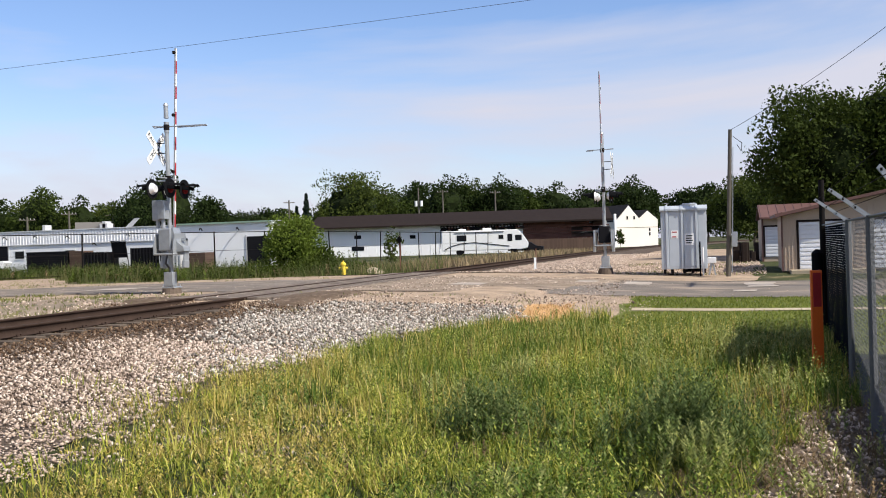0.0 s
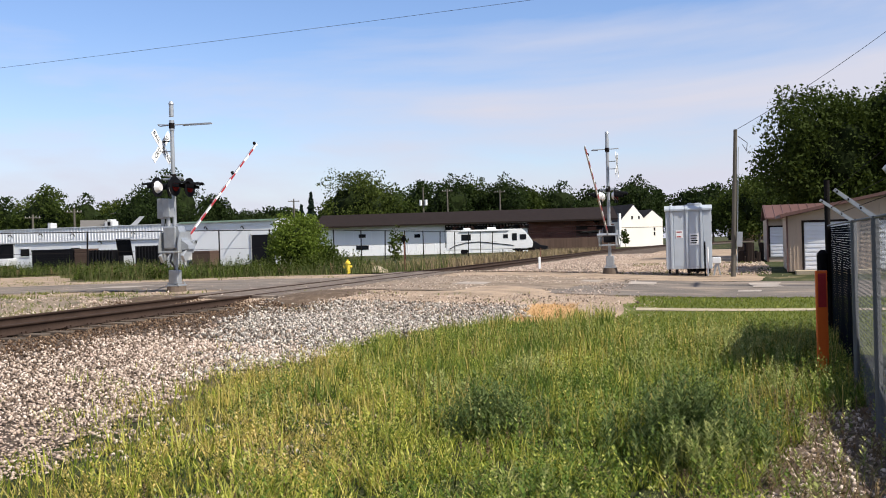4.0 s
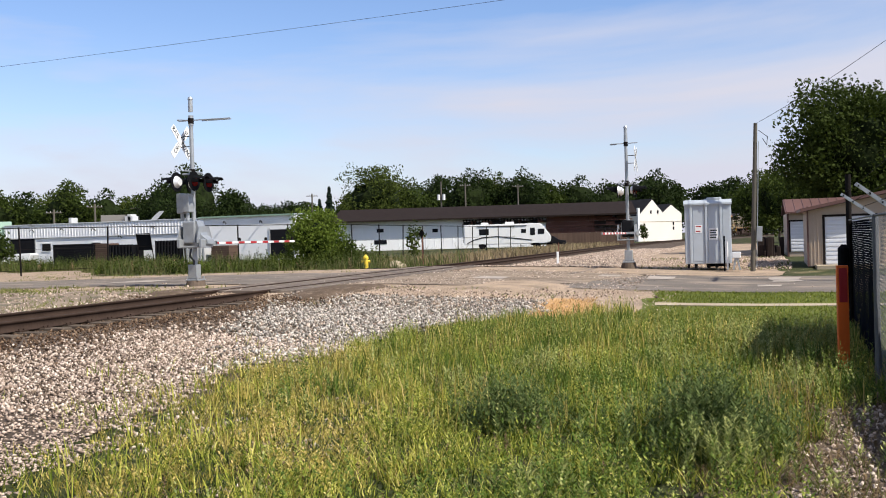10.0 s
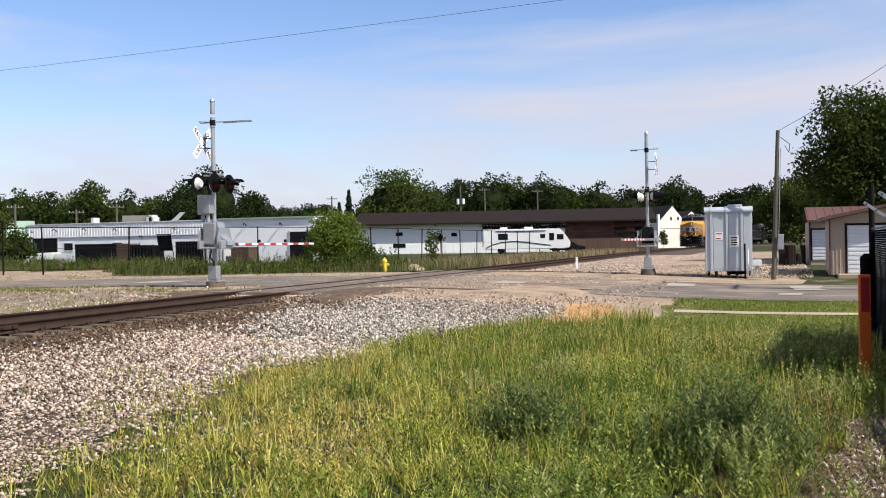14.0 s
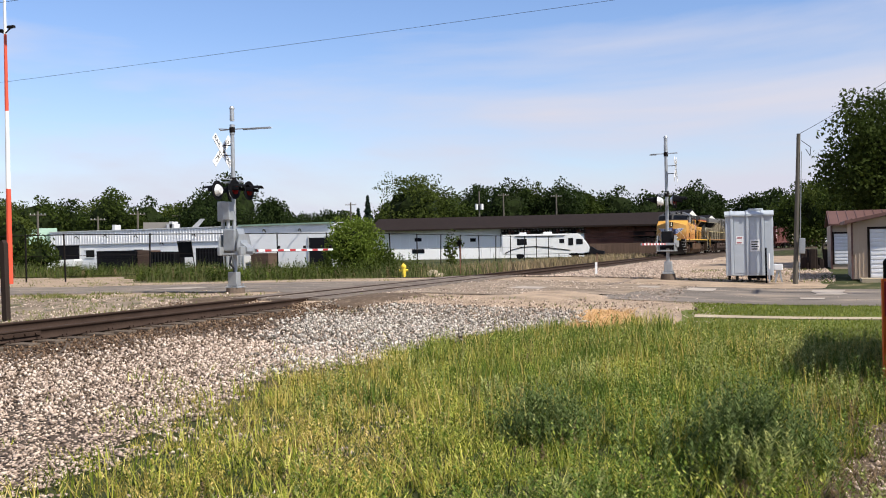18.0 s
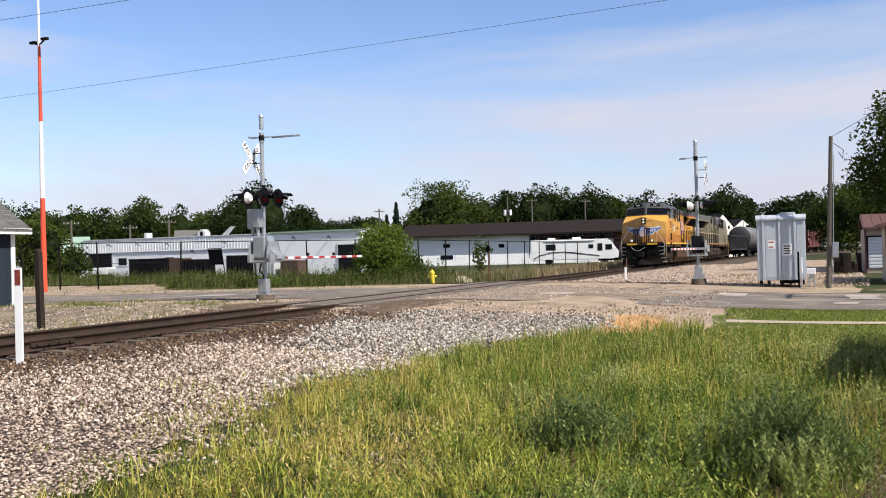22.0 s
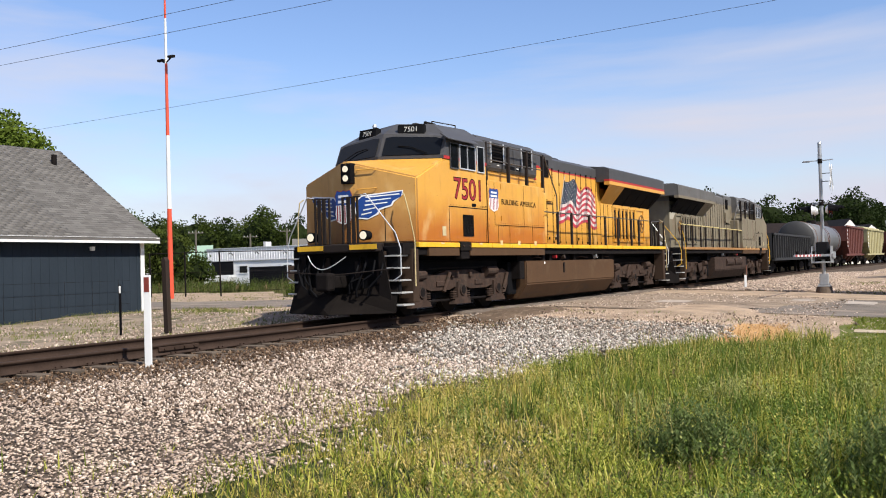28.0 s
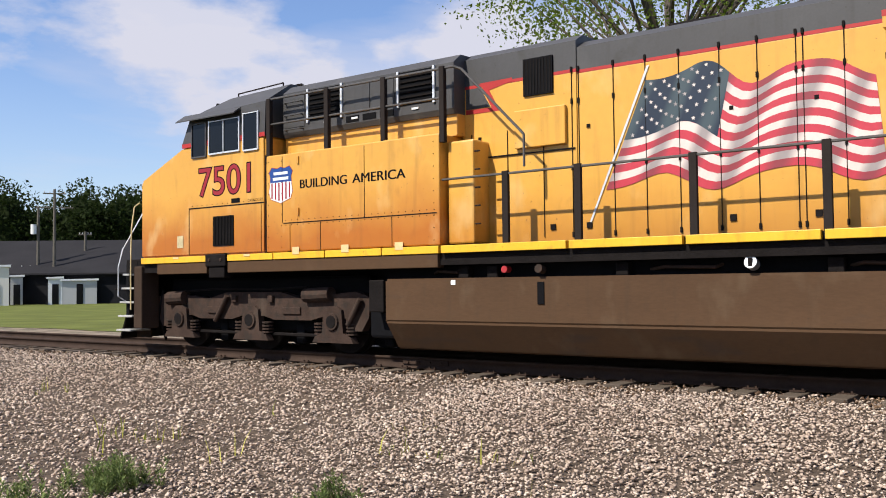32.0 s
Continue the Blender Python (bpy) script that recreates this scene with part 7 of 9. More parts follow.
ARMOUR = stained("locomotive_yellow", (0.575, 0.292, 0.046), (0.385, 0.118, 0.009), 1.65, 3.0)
# darker copy of the yellow: grime, and the nose's shade in the colour
NOSEY = stained("grimy_shaded_nose_yellow", (0.43, 0.232, 0.058), (0.27, 0.105, 0.018), 1.6, 2.9)
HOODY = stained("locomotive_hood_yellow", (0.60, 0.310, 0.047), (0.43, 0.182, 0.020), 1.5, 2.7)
RAILGREY = mat("worn_handrail", (0.085, 0.078, 0.072), 0.5, 0.3, var=0.25, scale=6, bump=0.05)
SILLY = mat("sill_yellow", (0.70, 0.40, 0.022), 0.45, var=0.10, scale=2, bump=0.03, dirt=(0.45, 0.25, 0.04), dirt_at=0.66)
HARBOR = mat("locomotive_grey", (0.052, 0.050, 0.050), 0.5, var=0.14, scale=1.2, bump=0.04, dirt=(0.042, 0.039, 0.036), dirt_at=0.6)
FADED = mat("faded_tan_grey", (0.175, 0.148, 0.098), 0.6, var=0.2, scale=0.9, bump=0.06, dirt=(0.15, 0.11, 0.07), dirt_at=0.52, stretch=(1, 1, 0.5))
FADEDTOP = mat("faded_roof_grey", (0.10, 0.096, 0.09), 0.65, var=0.2, scale=0.9, bump=0.06, dirt=(0.08, 0.07, 0.06), dirt_at=0.55)
BROWNF = mat("dusty_brown_underframe", (0.078, 0.044, 0.024), 0.76, var=0.18, scale=0.8, bump=0.05, dirt=(0.06, 0.041, 0.03), dirt_at=0.58, stretch=(1, 0.4, 1.6))
TRUCKM = mat("dusty_truck_iron", (0.047, 0.030, 0.023), 0.85, var=0.35, scale=3, bump=0.25, dirt=(0.035, 0.026, 0.021), dirt_at=0.5)
LOGOBLUE = mat("shield_blue", (0.010, 0.050, 0.22), 0.45, var=0.08, bump=0)
LETTER = mat("maroon_lettering", (0.26, 0.012, 0.020), 0.5, var=0.08, bump=0)
REDLINE = mat("red_line", (0.36, 0.020, 0.018), 0.5, var=0.12, bump=0)
SILVER = mat("bright_window_frame", (0.62, 0.63, 0.64), 0.4, 0.4, var=0.08, bump=0)
DARKGREY = mat("dark_handrail", (0.022, 0.017, 0.015), 0.78, var=0.2, bump=0.05)
TANKGREY = mat("tank_car_grey", (0.115, 0.115, 0.118), 0.45, var=0.14, scale=0.5, bump=0.05, dirt=(0.16, 0.16, 0.16), dirt_at=0.58)
GONDOLA = mat("gondola_black", (0.022, 0.022, 0.023), 0.7, var=0.3, scale=1, bump=0.15)
HOPRED = mat("hopper_oxide_red", (0.115, 0.035, 0.026), 0.7, var=0.22, scale=0.7, bump=0.1, dirt=(0.09, 0.03, 0.025), dirt_at=0.58)
HOPTAN = mat("hopper_tan", (0.36, 0.32, 0.17), 0.7, var=0.16, scale=0.7, bump=0.1, dirt=(0.22, 0.19, 0.11), dirt_at=0.6)
HOPWHITE = mat("hopper_white", (0.60, 0.60, 0.58), 0.6, var=0.12, scale=0.7, bump=0.05)
GLOW = bpy.data.materials.new("lit_headlight")
GLOW.use_nodes = True
GLOW.node_tree.nodes["Principled BSDF"].inputs["Base Color"].default_value = (0.35, 0.34, 0.30, 1)
GLOW.node_tree.nodes["Principled BSDF"].inputs["Emission Color"].default_value = (1.0, 0.86, 0.62, 1)
GLOW.node_tree.nodes["Principled BSDF"].inputs["Emission Strength"].default_value = 0.55

for paint, rust, chalk in ((HARBOR, (0.028, 0.022, 0.018), (0.10, 0.095, 0.09)), (FADED, (0.07, 0.048, 0.028), (0.27, 0.24, 0.18)), (FADEDTOP, (0.05, 0.04, 0.03), (0.16, 0.15, 0.14)), (SILLY, (0.20, 0.10, 0.02), (0.75, 0.5, 0.08)), (HOPRED, (0.04, 0.016, 0.012), (0.17, 0.065, 0.045)), (HOPTAN, (0.14, 0.10, 0.05), (0.45, 0.41, 0.26)), (BROWNF, (0.05, 0.034, 0.022), (0.13, 0.092, 0.058)), (TRUCKM, (0.015, 0.011, 0.009), (0.095, 0.07, 0.053))):
    weathered(paint, None, 0.4, rust, chalk)

SIDE = Matrix(((0, 0, 1, 0), (1, 0, 0, 0), (0, 1, 0, 0), (0, 0, 0, 1)))  # a plane that faces +x: right is +y, up is +z


def side_words(parent, text, u0, u1, z0, z1, x, material, label, outline=None, name="lettering", bold=0.0):
    """Letters on the side at x, fitted between u0, u1 and z0, z1."""
    def build(offset, mt, xx):
        cu = bpy.data.curves.new(name, "FONT")
        cu.body, cu.size, cu.extrude, cu.align_x, cu.align_y, cu.offset = text, 1.0, 0.0, "LEFT", "BOTTOM_BASELINE", offset or bold
        tmp = bpy.data.objects.new(name, cu)
        mesh = bpy.data.meshes.new_from_object(tmp)
        bpy.data.objects.remove(tmp)
        co = np.array([v.co[:] for v in mesh.vertices])
        return mesh, co
    mesh, co = build(0.0, material, x)
    lo, hi = co.min(0), co.max(0)
    sx, sz = (u1 - u0) / (hi[0] - lo[0]), (z1 - z0) / (hi[1] - lo[1])
    first = None
    for offset, mt, xx in ((outline, M["black"], x - 0.0015),) * bool(outline) + ((0.0, material, x),):
        mesh, co = build(offset, mt, xx)
        for v in mesh.vertices:
            v.co = (0.0, u0 + (v.co.x - lo[0]) * sx, z0 + (v.co.y - lo[1]) * sz)
        ob = link_mesh(name, mesh, mt, parent, label)
        ob.matrix_basis = pose(xx, 0, 0)
    return ob


def plate(parent, name, u0, u1, z0, z1, x, material, t=0.012, label=""):
    """A flat plate on the side at x (negative x: the other side)."""
    s = 1 if x > 0 else -1
    return part(name, box(B(), x, x + s * t, u0, u1, z0, z1), material, parent, label)


def solid(bm, pts, faces):
    vs = [bm.verts.new(p) for p in pts]
    made = [bm.faces.new([vs[i] for i in f]) for f in faces]
    bmesh.ops.recalc_face_normals(bm, faces=made)
    return bm


def locomotive(number, own):
    """A six-axle road locomotive; y runs from nose to tail with 0 at the second axle, z from the rail top. own: the bright lead unit with its decoration."""
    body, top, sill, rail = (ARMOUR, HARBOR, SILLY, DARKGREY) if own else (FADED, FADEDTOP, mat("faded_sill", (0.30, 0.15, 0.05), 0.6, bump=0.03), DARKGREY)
    th = tagged(empty("locomotive"), "bright yellow diesel locomotive with grey roof and flag mural" if own else "faded tan and grey diesel locomotive running backwards", "locomotive", "locomotives of the train")
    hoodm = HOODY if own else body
    # frame
    part("deck", box(B(), -1.50, 1.50, -3.25, 17.15, 1.42, 1.685), M["darkiron"], th, "dark main frame")
    for s in (1, -1):
        x = s * 1.5
        for u0, u1 in ((-2.69, -0.75), (-0.18, 1.0), (1.0, 2.2), (2.2, 3.4), (3.4, 4.5), (4.52, 6.6), (6.62, 8.2), (8.22, 9.8), (9.82, 11.4), (11.42, 13.2), (13.22, 15.0), (15.02, 16.95)):
            part("sill_stripe", box(B(), s * 1.48, s * 1.575, u0 + 0.012, u1 - 0.012, 1.59, 1.70, 0.006), sill, th, "yellow sill stripe")
        part("skirt", box(B(), s * 1.40, s * 1.555, -2.2, -0.75, 1.385, 1.588, 0.01), BROWNF, th, "brown frame skirt")
        part("skirt", box(B(), s * 1.40, s * 1.555, -0.18, 4.46, 1.385, 1.588, 0.01), BROWNF, th, "brown frame skirt")
        pad = part("jacking_pad", box(box(B(), s * 1.38, s * 1.60, -0.74, -0.19, 1.50, 1.72, 0.02), s * 1.38, s * 1.57, -0.68, -0.25, 1.30, 1.50, 0.02), M["darkiron"], th, "dark jacking pad")
        for u in (-0.62, -0.31):
            part("pad_bolt", rod(B(), (s * 1.60, u, 1.62), (s * 1.615, u, 1.62), 0.028, seg=8), TRUCKM, pad)
        for u in (-1.6, 0.35, 1.55, 2.65, 3.75):
            plate(th, "reflector", u - 0.08, u + 0.08, 1.66, 1.78 if u > 1 else 1.70, s * 1.577, mat("dusty_reflector", (0.66, 0.46, 0.22), 0.5, var=0.2, bump=0), 0.004, "dusty pale reflective square")
    # nose and cab below the windows
    bm = solid(B(), [(1.56, -2.69, 1.70), (1.56, -2.69, 3.16), (1.56, -1.42, 3.70), (1.56, 0.80, 3.70), (1.56, 0.80, 1.70),
                     (-1.56, -2.69, 1.70), (-1.56, -2.69, 3.16), (-1.56, -1.42, 3.70), (-1.56, 0.80, 3.70), (-1.56, 0.80, 1.70),
                     (0, -3.30, 1.70), (0, -3.30, 3.58), (0, -1.85, 3.74)],
               [(0, 1, 2, 3, 4), (5, 9, 8, 7, 6), (0, 10, 11, 1), (5, 6, 11, 10), (1, 11, 12, 2), (6, 7, 12, 11), (2, 12, 7, 8, 3), (3, 8, 9, 4), (0, 4, 9, 5, 10)])
    bmesh.ops.bevel(bm, geom=bm.edges[:], offset=0.035, segments=2, affect="EDGES")
    bm.normal_update()
    # forward faces get the darker yellow, where the nose turns from the sun
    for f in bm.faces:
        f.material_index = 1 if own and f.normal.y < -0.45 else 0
    cabp = part("cab", bm, body, th, "wedge-nosed cab with grime and painted shade on the nose" if own else "wedge-nosed cab")
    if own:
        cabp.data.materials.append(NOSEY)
    part("cab_band", solid(B(), [(1.563, -1.44, 3.70), (1.563, 0.803, 3.70), (-1.563, 0.803, 3.70), (-1.563, -1.44, 3.70), (0, -1.87, 3.74), (1.563, -1.44, 3.775), (1.563, 0.803, 3.775), (-1.563, 0.803, 3.775), (-1.563, -1.44, 3.775), (0, -1.87, 3.815)],
                              [(0, 1, 6, 5), (2, 3, 8, 7), (1, 2, 7, 6), (0, 5, 9, 4), (3, 4, 9, 8), (5, 6, 7, 8, 9), (0, 4, 3, 2, 1)]), top, th, "grey band under the windows")
    for s in (1, -1):
        part("cab_stripe", box(B(), s * 1.545, s * 1.567, -1.43, 0.80, 3.69, 3.765), REDLINE if own else top, th, "red stripe")
    up = [(1.56, -1.43, 3.775), (1.56, 0.80, 3.775), (0, -1.86, 3.815), (1.54, -1.22, 4.24), (1.54, 0.80, 4.30), (0, -1.58, 4.40), (0.95, -0.80, 4.63), (0.95, 0.80, 4.68), (0, -1.00, 4.70)]
    pts = up + [(-x, y, z) for x, y, z in up]
    bm = solid(B(), pts, [(0, 1, 4, 3), (0, 3, 5, 2), (3, 4, 7, 6), (3, 6, 8, 5), (9, 12, 13, 10), (9, 11, 14, 12), (12, 15, 16, 13), (12, 14, 17, 15)][:8] + [(6, 7, 16, 15, 8), (1, 10, 13, 16, 7, 4), (0, 2, 9, 10, 1)])
    bmesh.ops.remove_doubles(bm, verts=bm.verts, dist=0.0005)
    bmesh.ops.recalc_face_normals(bm, faces=bm.faces[:])
    upper = part("cab_roof", bm, top, th, "grey cab roof and window band")
    for s in (1, -1):
        # windscreens, lying just proud of the sloping front
        a, b, c, d = Vector((s * 1.56, -1.43, 3.775)), Vector((0, -1.86, 3.815)), Vector((0, -1.58, 4.40)), Vector((s * 1.54, -1.22, 4.24))
        nrm = (b - a).cross(d - a).normalized() * (-0.012 if (b - a).cross(d - a).y > 0 else 0.012)
        q = lambda i, j: (a.lerp(b, i)).lerp(d.lerp(c, i), j) + nrm
        bm = solid(B(), [q(0.05, 0.02), q(0.94, 0.02), q(0.94, 0.80), q(0.82, 0.86), q(0.16, 0.90), q(0.05, 0.82)], [(0, 1, 2, 3, 4, 5)])
        bmesh.ops.solidify(bm, geom=bm.faces[:], thickness=0.01)
        part("windscreen", bm, M["glass"], upper, "dark windscreen")
        w = pipe(B(), [q(0.25, 0.05) + nrm * 4, q(0.5, 0.35) + nrm * 4, q(0.72, 0.42) + nrm * 3], 0.012)
        part("wiper", w, M["black"], upper)
        # number boards
        e = q(0.32, 1.02)
        nb = part("number_board", box(B(), -0.34, 0.34, -0.05, 0.10, -0.125, 0.135, 0.02), M["black"], th, "black number board with white numerals")
        nb.matrix_basis = pose(s * 0.62, -1.30, 4.46, -12, 0, s * 17)
        words("road_number", number, 0.18, 0.003, mat("dull_white_numerals", (0.42, 0.42, 0.40), 0.6, bump=0), nb, Matrix.Translation((0, -0.056, 0.0)) @ Matrix.Rotation(radians(90), 4, "X"))
        # side windows
        for u0, u1, z0, z1 in ((-1.12, -0.75, 3.50, 4.08), (-0.64, -0.27, 3.52, 4.08), (-0.24, 0.15, 3.52, 4.08), (0.28, 0.63, 3.50, 4.12)):
            win = plate(upper, "side_window", u0, u1, z0, z1, s * 1.562, M["glass"], 0.012, "dark side window")
            fr = B()
            for p in ((u0 - 0.022, u0, z0 - 0.022, z1 + 0.022), (u1, u1 + 0.022, z0 - 0.022, z1 + 0.022), (u0, u1, z0 - 0.028, z0), (u0, u1, z1, z1 + 0.015)):
                box(fr, s * 1.562, s * 1.59, *p)
            part("window_frame", fr, SILVER if u0 > -0.7 else HARBOR, win, "bright metal window frame" if u0 > -0.7 else "grey window frame")
        if s < 0:
            continue
        bm = prism(B(), [(s * 1.50, 4.26), (s * (1.70 if s > 0 else 1.60), 4.14), (s * (1.70 if s > 0 else 1.60), 4.16), (s * 1.50, 4.30)], "y", -1.45, 0.16)
        part("awning", bm, top, upper, "grey window awning")
    for k in range(5):
        part("roof_fitting", box(B(), -0.5 + 0.22 * k, -0.38 + 0.22 * k, -0.5 + 0.2 * (k % 3), -0.2 + 0.2 * (k % 3), 4.66, 4.75 + 0.02 * (k % 2), 0.01), top, th)
    part("horn", pipe(B(), [(0.3, 0.4, 4.66), (0.3, 0.4, 4.82), (0.3, -0.1, 4.82)], 0.04), M["darkiron"], th)
    part("roof_rail", pipe(B(), [(0.85, -0.7, 4.62), (0.85, -0.7, 4.72), (0.85, 0.5, 4.76), (0.85, 0.5, 4.66)], 0.014), DARKGREY, th)
    # side panel below the high walkway
    for s in (1, -1):
        part("side_cabinet", box(B(), s * 0.9, s * 1.56, 0.83, 4.51, 1.71, 3.34, 0.02), body, th, "deep equipment cabinet with riveted panels")
        for u0, u1, z0, z1 in ((0.80, 0.83, 1.70, 3.36),):
            plate(th, "seam", u0, u1, z0, z1, s * 1.555, M["black"], 0.004)
        for u0, u1, z0, z1 in ((1.25, 4.46, 2.175, 2.19), (3.05, 3.058, 2.19, 3.3), (1.22, 1.228, 2.19, 3.3), (2.1, 2.108, 1.72, 2.17), (3.6, 3.608, 1.72, 2.17), (1.4, 1.408, 1.72, 2.17), (-1.24, 0.78, 2.555, 2.575), (-1.24, -1.225, 1.72, 2.56), (0.70, 0.708, 1.72, 2.56)):
            plate(th, "seam", u0, u1, z0, z1, s * 1.561, M["darkiron"], 0.005)
        rv_bm = B()
        for k in range(24):
            for z0 in (2.225, 2.145):
                box(rv_bm, s * 1.56, s * 1.568, 1.3 + k * 0.135, 1.312 + k * 0.135, z0, z0 + 0.012)
        for k in range(14):
            box(rv_bm, s * 1.56, s * 1.568, -1.15 + k * 0.14, -1.138 + k * 0.14, 2.60, 2.612)
        for k in range(9):
            for u in (0.88, 1.20, 4.40):
                box(rv_bm, s * 1.56, s * 1.568, u, u + 0.012, 1.78 + k * 0.18, 1.792 + k * 0.18)
        tagged(part("rivets", rv_bm, M["darkiron"], th), kind="stuff")
        gr = plate(th, "lower_grille", -0.55, 0.0, 1.86, 2.39, s * 1.562, M["black"], 0.012, "black ventilation grille")
        for k in range(13):
            plate(gr, "grille_bar", -0.53 + k * 0.04, -0.515 + k * 0.04, 1.88, 2.37, s * 1.574, M["darkiron"], 0.010)
        plate(th, "notice", -1.58, -1.40, 1.86, 2.08, s * 1.562, mat("yellowed_notice", (0.46, 0.38, 0.22), 0.6, var=0.3, scale=9, bump=0), 0.004, "small yellowed notice")
        plate(th, "handhold", 0.30 - 0.36, 0.52 - 0.36, 2.60, 2.68, s * 1.562, M["black"], 0.006)
        for z0 in (3.15, 2.3):
            part("hinge", box(B(), s * 1.56, s * 1.585, 1.58, 1.62, z0, z0 + 0.12), body, th)
        # high walkway: grey inverter boxes and railing
        part("inverter_base", box(B(), s * 0.6, s * 1.22, 0.95, 4.6, 3.34, 3.66), body, th)
        bm = prism(B(), [(s * 0.0, 3.66), (s * 1.26, 3.66), (s * 1.30, 3.74), (s * 1.30, 4.42), (s * 1.12, 4.56), (s * 0.0, 4.60)], "y", 0.98, 4.60)
        part("inverter_cabinet", bm, top, th, "grey louvred upper cabinet")
        for u0, u1 in ((1.60, 2.33), (3.56, 4.22)):
            g = plate(th, "louvre", u0, u1, 3.88, 4.40, s * 1.30, M["black"], 0.008, "dark louvred intake")
            for k in range(6):
                part("louvre_blade", box(B(), s * 1.305, s * 1.33, u0 + 0.02, u1 - 0.02, 3.91 + k * 0.08, 3.935 + k * 0.08), M["darkiron"], g)
            for q in (u0 - 0.04, u1):
                plate(g, "louvre_edge", q, q + 0.04, 3.86, 4.42, s * 1.30, SILVER, 0.03)
        for u0, u1, z0, z1 in ((1.0, 1.5, 3.82, 4.36), (2.42, 2.95, 3.9, 4.38), (3.0, 3.45, 3.9, 4.38)):
            plate(th, "cabinet_door", u0, u1, z0, z1, s * 1.30, top, 0.012)
        for k in range(3):
            plate(th, "small_louvre", 2.44 + 0.36 * k, 2.72 + 0.36 * k, 3.76, 3.86, s * 1.302, M["black"], 0.006)
        for k in range(4):
            plate(th, "data_strip", 1.95 + k * 0.62, 2.08 + k * 0.62, 3.80, 3.83, s * 1.302, M["white"], 0.016)
        for u in (0.86, 2.22, 3.42, 4.55):
            part("rail_post", box(B(), s * 1.47, s * 1.55, u - 0.045, u + 0.045, 3.20, 4.32, 0.01), rail, th, "dark handrail post")
        part("high_rail", pipe(B(), [(s * 1.51, 0.80, 4.31), (s * 1.51, 4.75, 4.29), (s * 1.46, 4.86, 4.24), (s * 1.40, 5.86, 3.20), (s * 1.40, 5.86, 2.75)], 0.020), RAILGREY, th, "slanting high handrail")
        part("mid_rail", pipe(B(), [(s * 1.51, 0.80, 3.88), (s * 1.51, 4.55, 3.86)], 0.018), RAILGREY, th)
        for z0 in (3.78, 4.02, 4.24):
            part("grab_iron", pipe(B(), [(s * 1.30, 1.06, z0), (s * 1.37, 1.06, z0), (s * 1.37, 1.46, z0), (s * 1.30, 1.46, z0)], 0.014), top, th, "grey grab iron")
    # hood behind the cabinets
    def hood(u0, u1, half, z1, line):
        part("hood", box(B(), -half, half, u0, u1, 1.69, line, 0.008), hoodm, th, "tall engine hood")
        bm = prism(B(), [(-half, line + 0.045), (half, line + 0.045), (half, z1 - 0.12), (half - 0.22, z1), (-half + 0.22, z1), (-half, z1 - 0.12)], "y", u0, u1)
        part("hood_roof", bm, top, th, "grey hood roof")
        part("hood_line", box(B(), -half - 0.003, half + 0.003, u0, u1, line, line + 0.045), REDLINE if own else top, th, "red line under the roof")

    hood(4.55, 6.48, 1.02, 4.60, 4.04)
    hood(6.48, 10.9, 1.00, 4.50, 4.02)
    hood(10.9, 16.8, 0.95, 4.40, 3.75)
    for s in (1, -1):
        v = plate(th, "mesh_vent", 5.64, 6.12, 3.80, 4.33, s * 1.02, M["black"], 0.03, "dark mesh vent")
        for k in range(9):
            plate(v, "vent_bar", 5.66 + k * 0.052, 5.675 + k * 0.052, 3.82, 4.31, s * 1.05, M["darkiron"], 0.008)
        if own:
            bm = prism(B(), [(4.62, 3.66), (5.22, 3.66), (5.04, 3.98), (5.44, 4.06), (5.44, 4.11), (4.88, 4.10), (5.08, 3.72), (4.62, 3.73)], "x", s * 1.022, s * 1.026)
            part("lightning_stripe", bm, REDLINE, th, "red zigzag stripe")
            bm = prism(B(), [(4.62, 3.735), (5.06, 3.735), (4.87, 4.04), (4.62, 4.04)], "x", s * 1.020, s * 1.0235)
            part("grey_field", bm, HARBOR, th)
        for u in (4.72, 5.35, 5.95, 6.41, 6.505, 7.03, 7.49, 7.95, 8.48, 8.95, 9.41, 9.49, 9.95, 10.4, 10.8, 11.3, 11.75, 12.2):
            hw = 1.02 if u < 6.48 else (1.0 if u < 10.9 else 0.95)
            plate(th, "door_seam", u - 0.0045, u + 0.0045, 1.78, (4.12 if u > 6.3 else 3.35) if u < 10.9 else 3.2, s * hw, M["darkiron"], 0.013)
            if own and 6.3 < u < 10.9:
                for z0 in (1.80, 2.72, 3.64, 4.08):
                    part("door_hinge", box(B(), s * hw, s * (hw + 0.024), u - 0.014, u + 0.014, z0 - 0.035, z0 + 0.035), M["darkiron"], th, "small dark hinge")
            if own and u in (4.72, 5.95, 6.505, 8.48, 9.49):
                plate(th, "latch", u + 0.10, u + 0.18, 1.88, 1.96, s * hw, M["darkiron"], 0.02)
                plate(th, "latch", u + 0.12, u + 0.17, 3.25, 3.30, s * hw, M["darkiron"], 0.015)
        plate(th, "door_ledge", 4.7, 6.45, 2.98, 3.0, s * 1.02, M["darkiron"], 0.02)
        part("side_door", box(B(), s * 1.02, s * 1.085, 5.50, 6.33, 3.06, 3.60, 0.012), hoodm, th, "raised access door")
        part("toolbox", box(B(), s * 1.0, s * 1.42, 4.56, 5.02, 1.72, 3.22, 0.03), hoodm, th, "tall yellow cabinet beside the hood" if own else "tall tan cabinet beside the hood")
        for k in range(5):
            part("ladder_rung", pipe(B(), [(s * 1.40, 5.03, 2.0 + k * 0.26), (s * 1.40, 5.12, 2.0 + k * 0.26)], 0.012), rail, th)
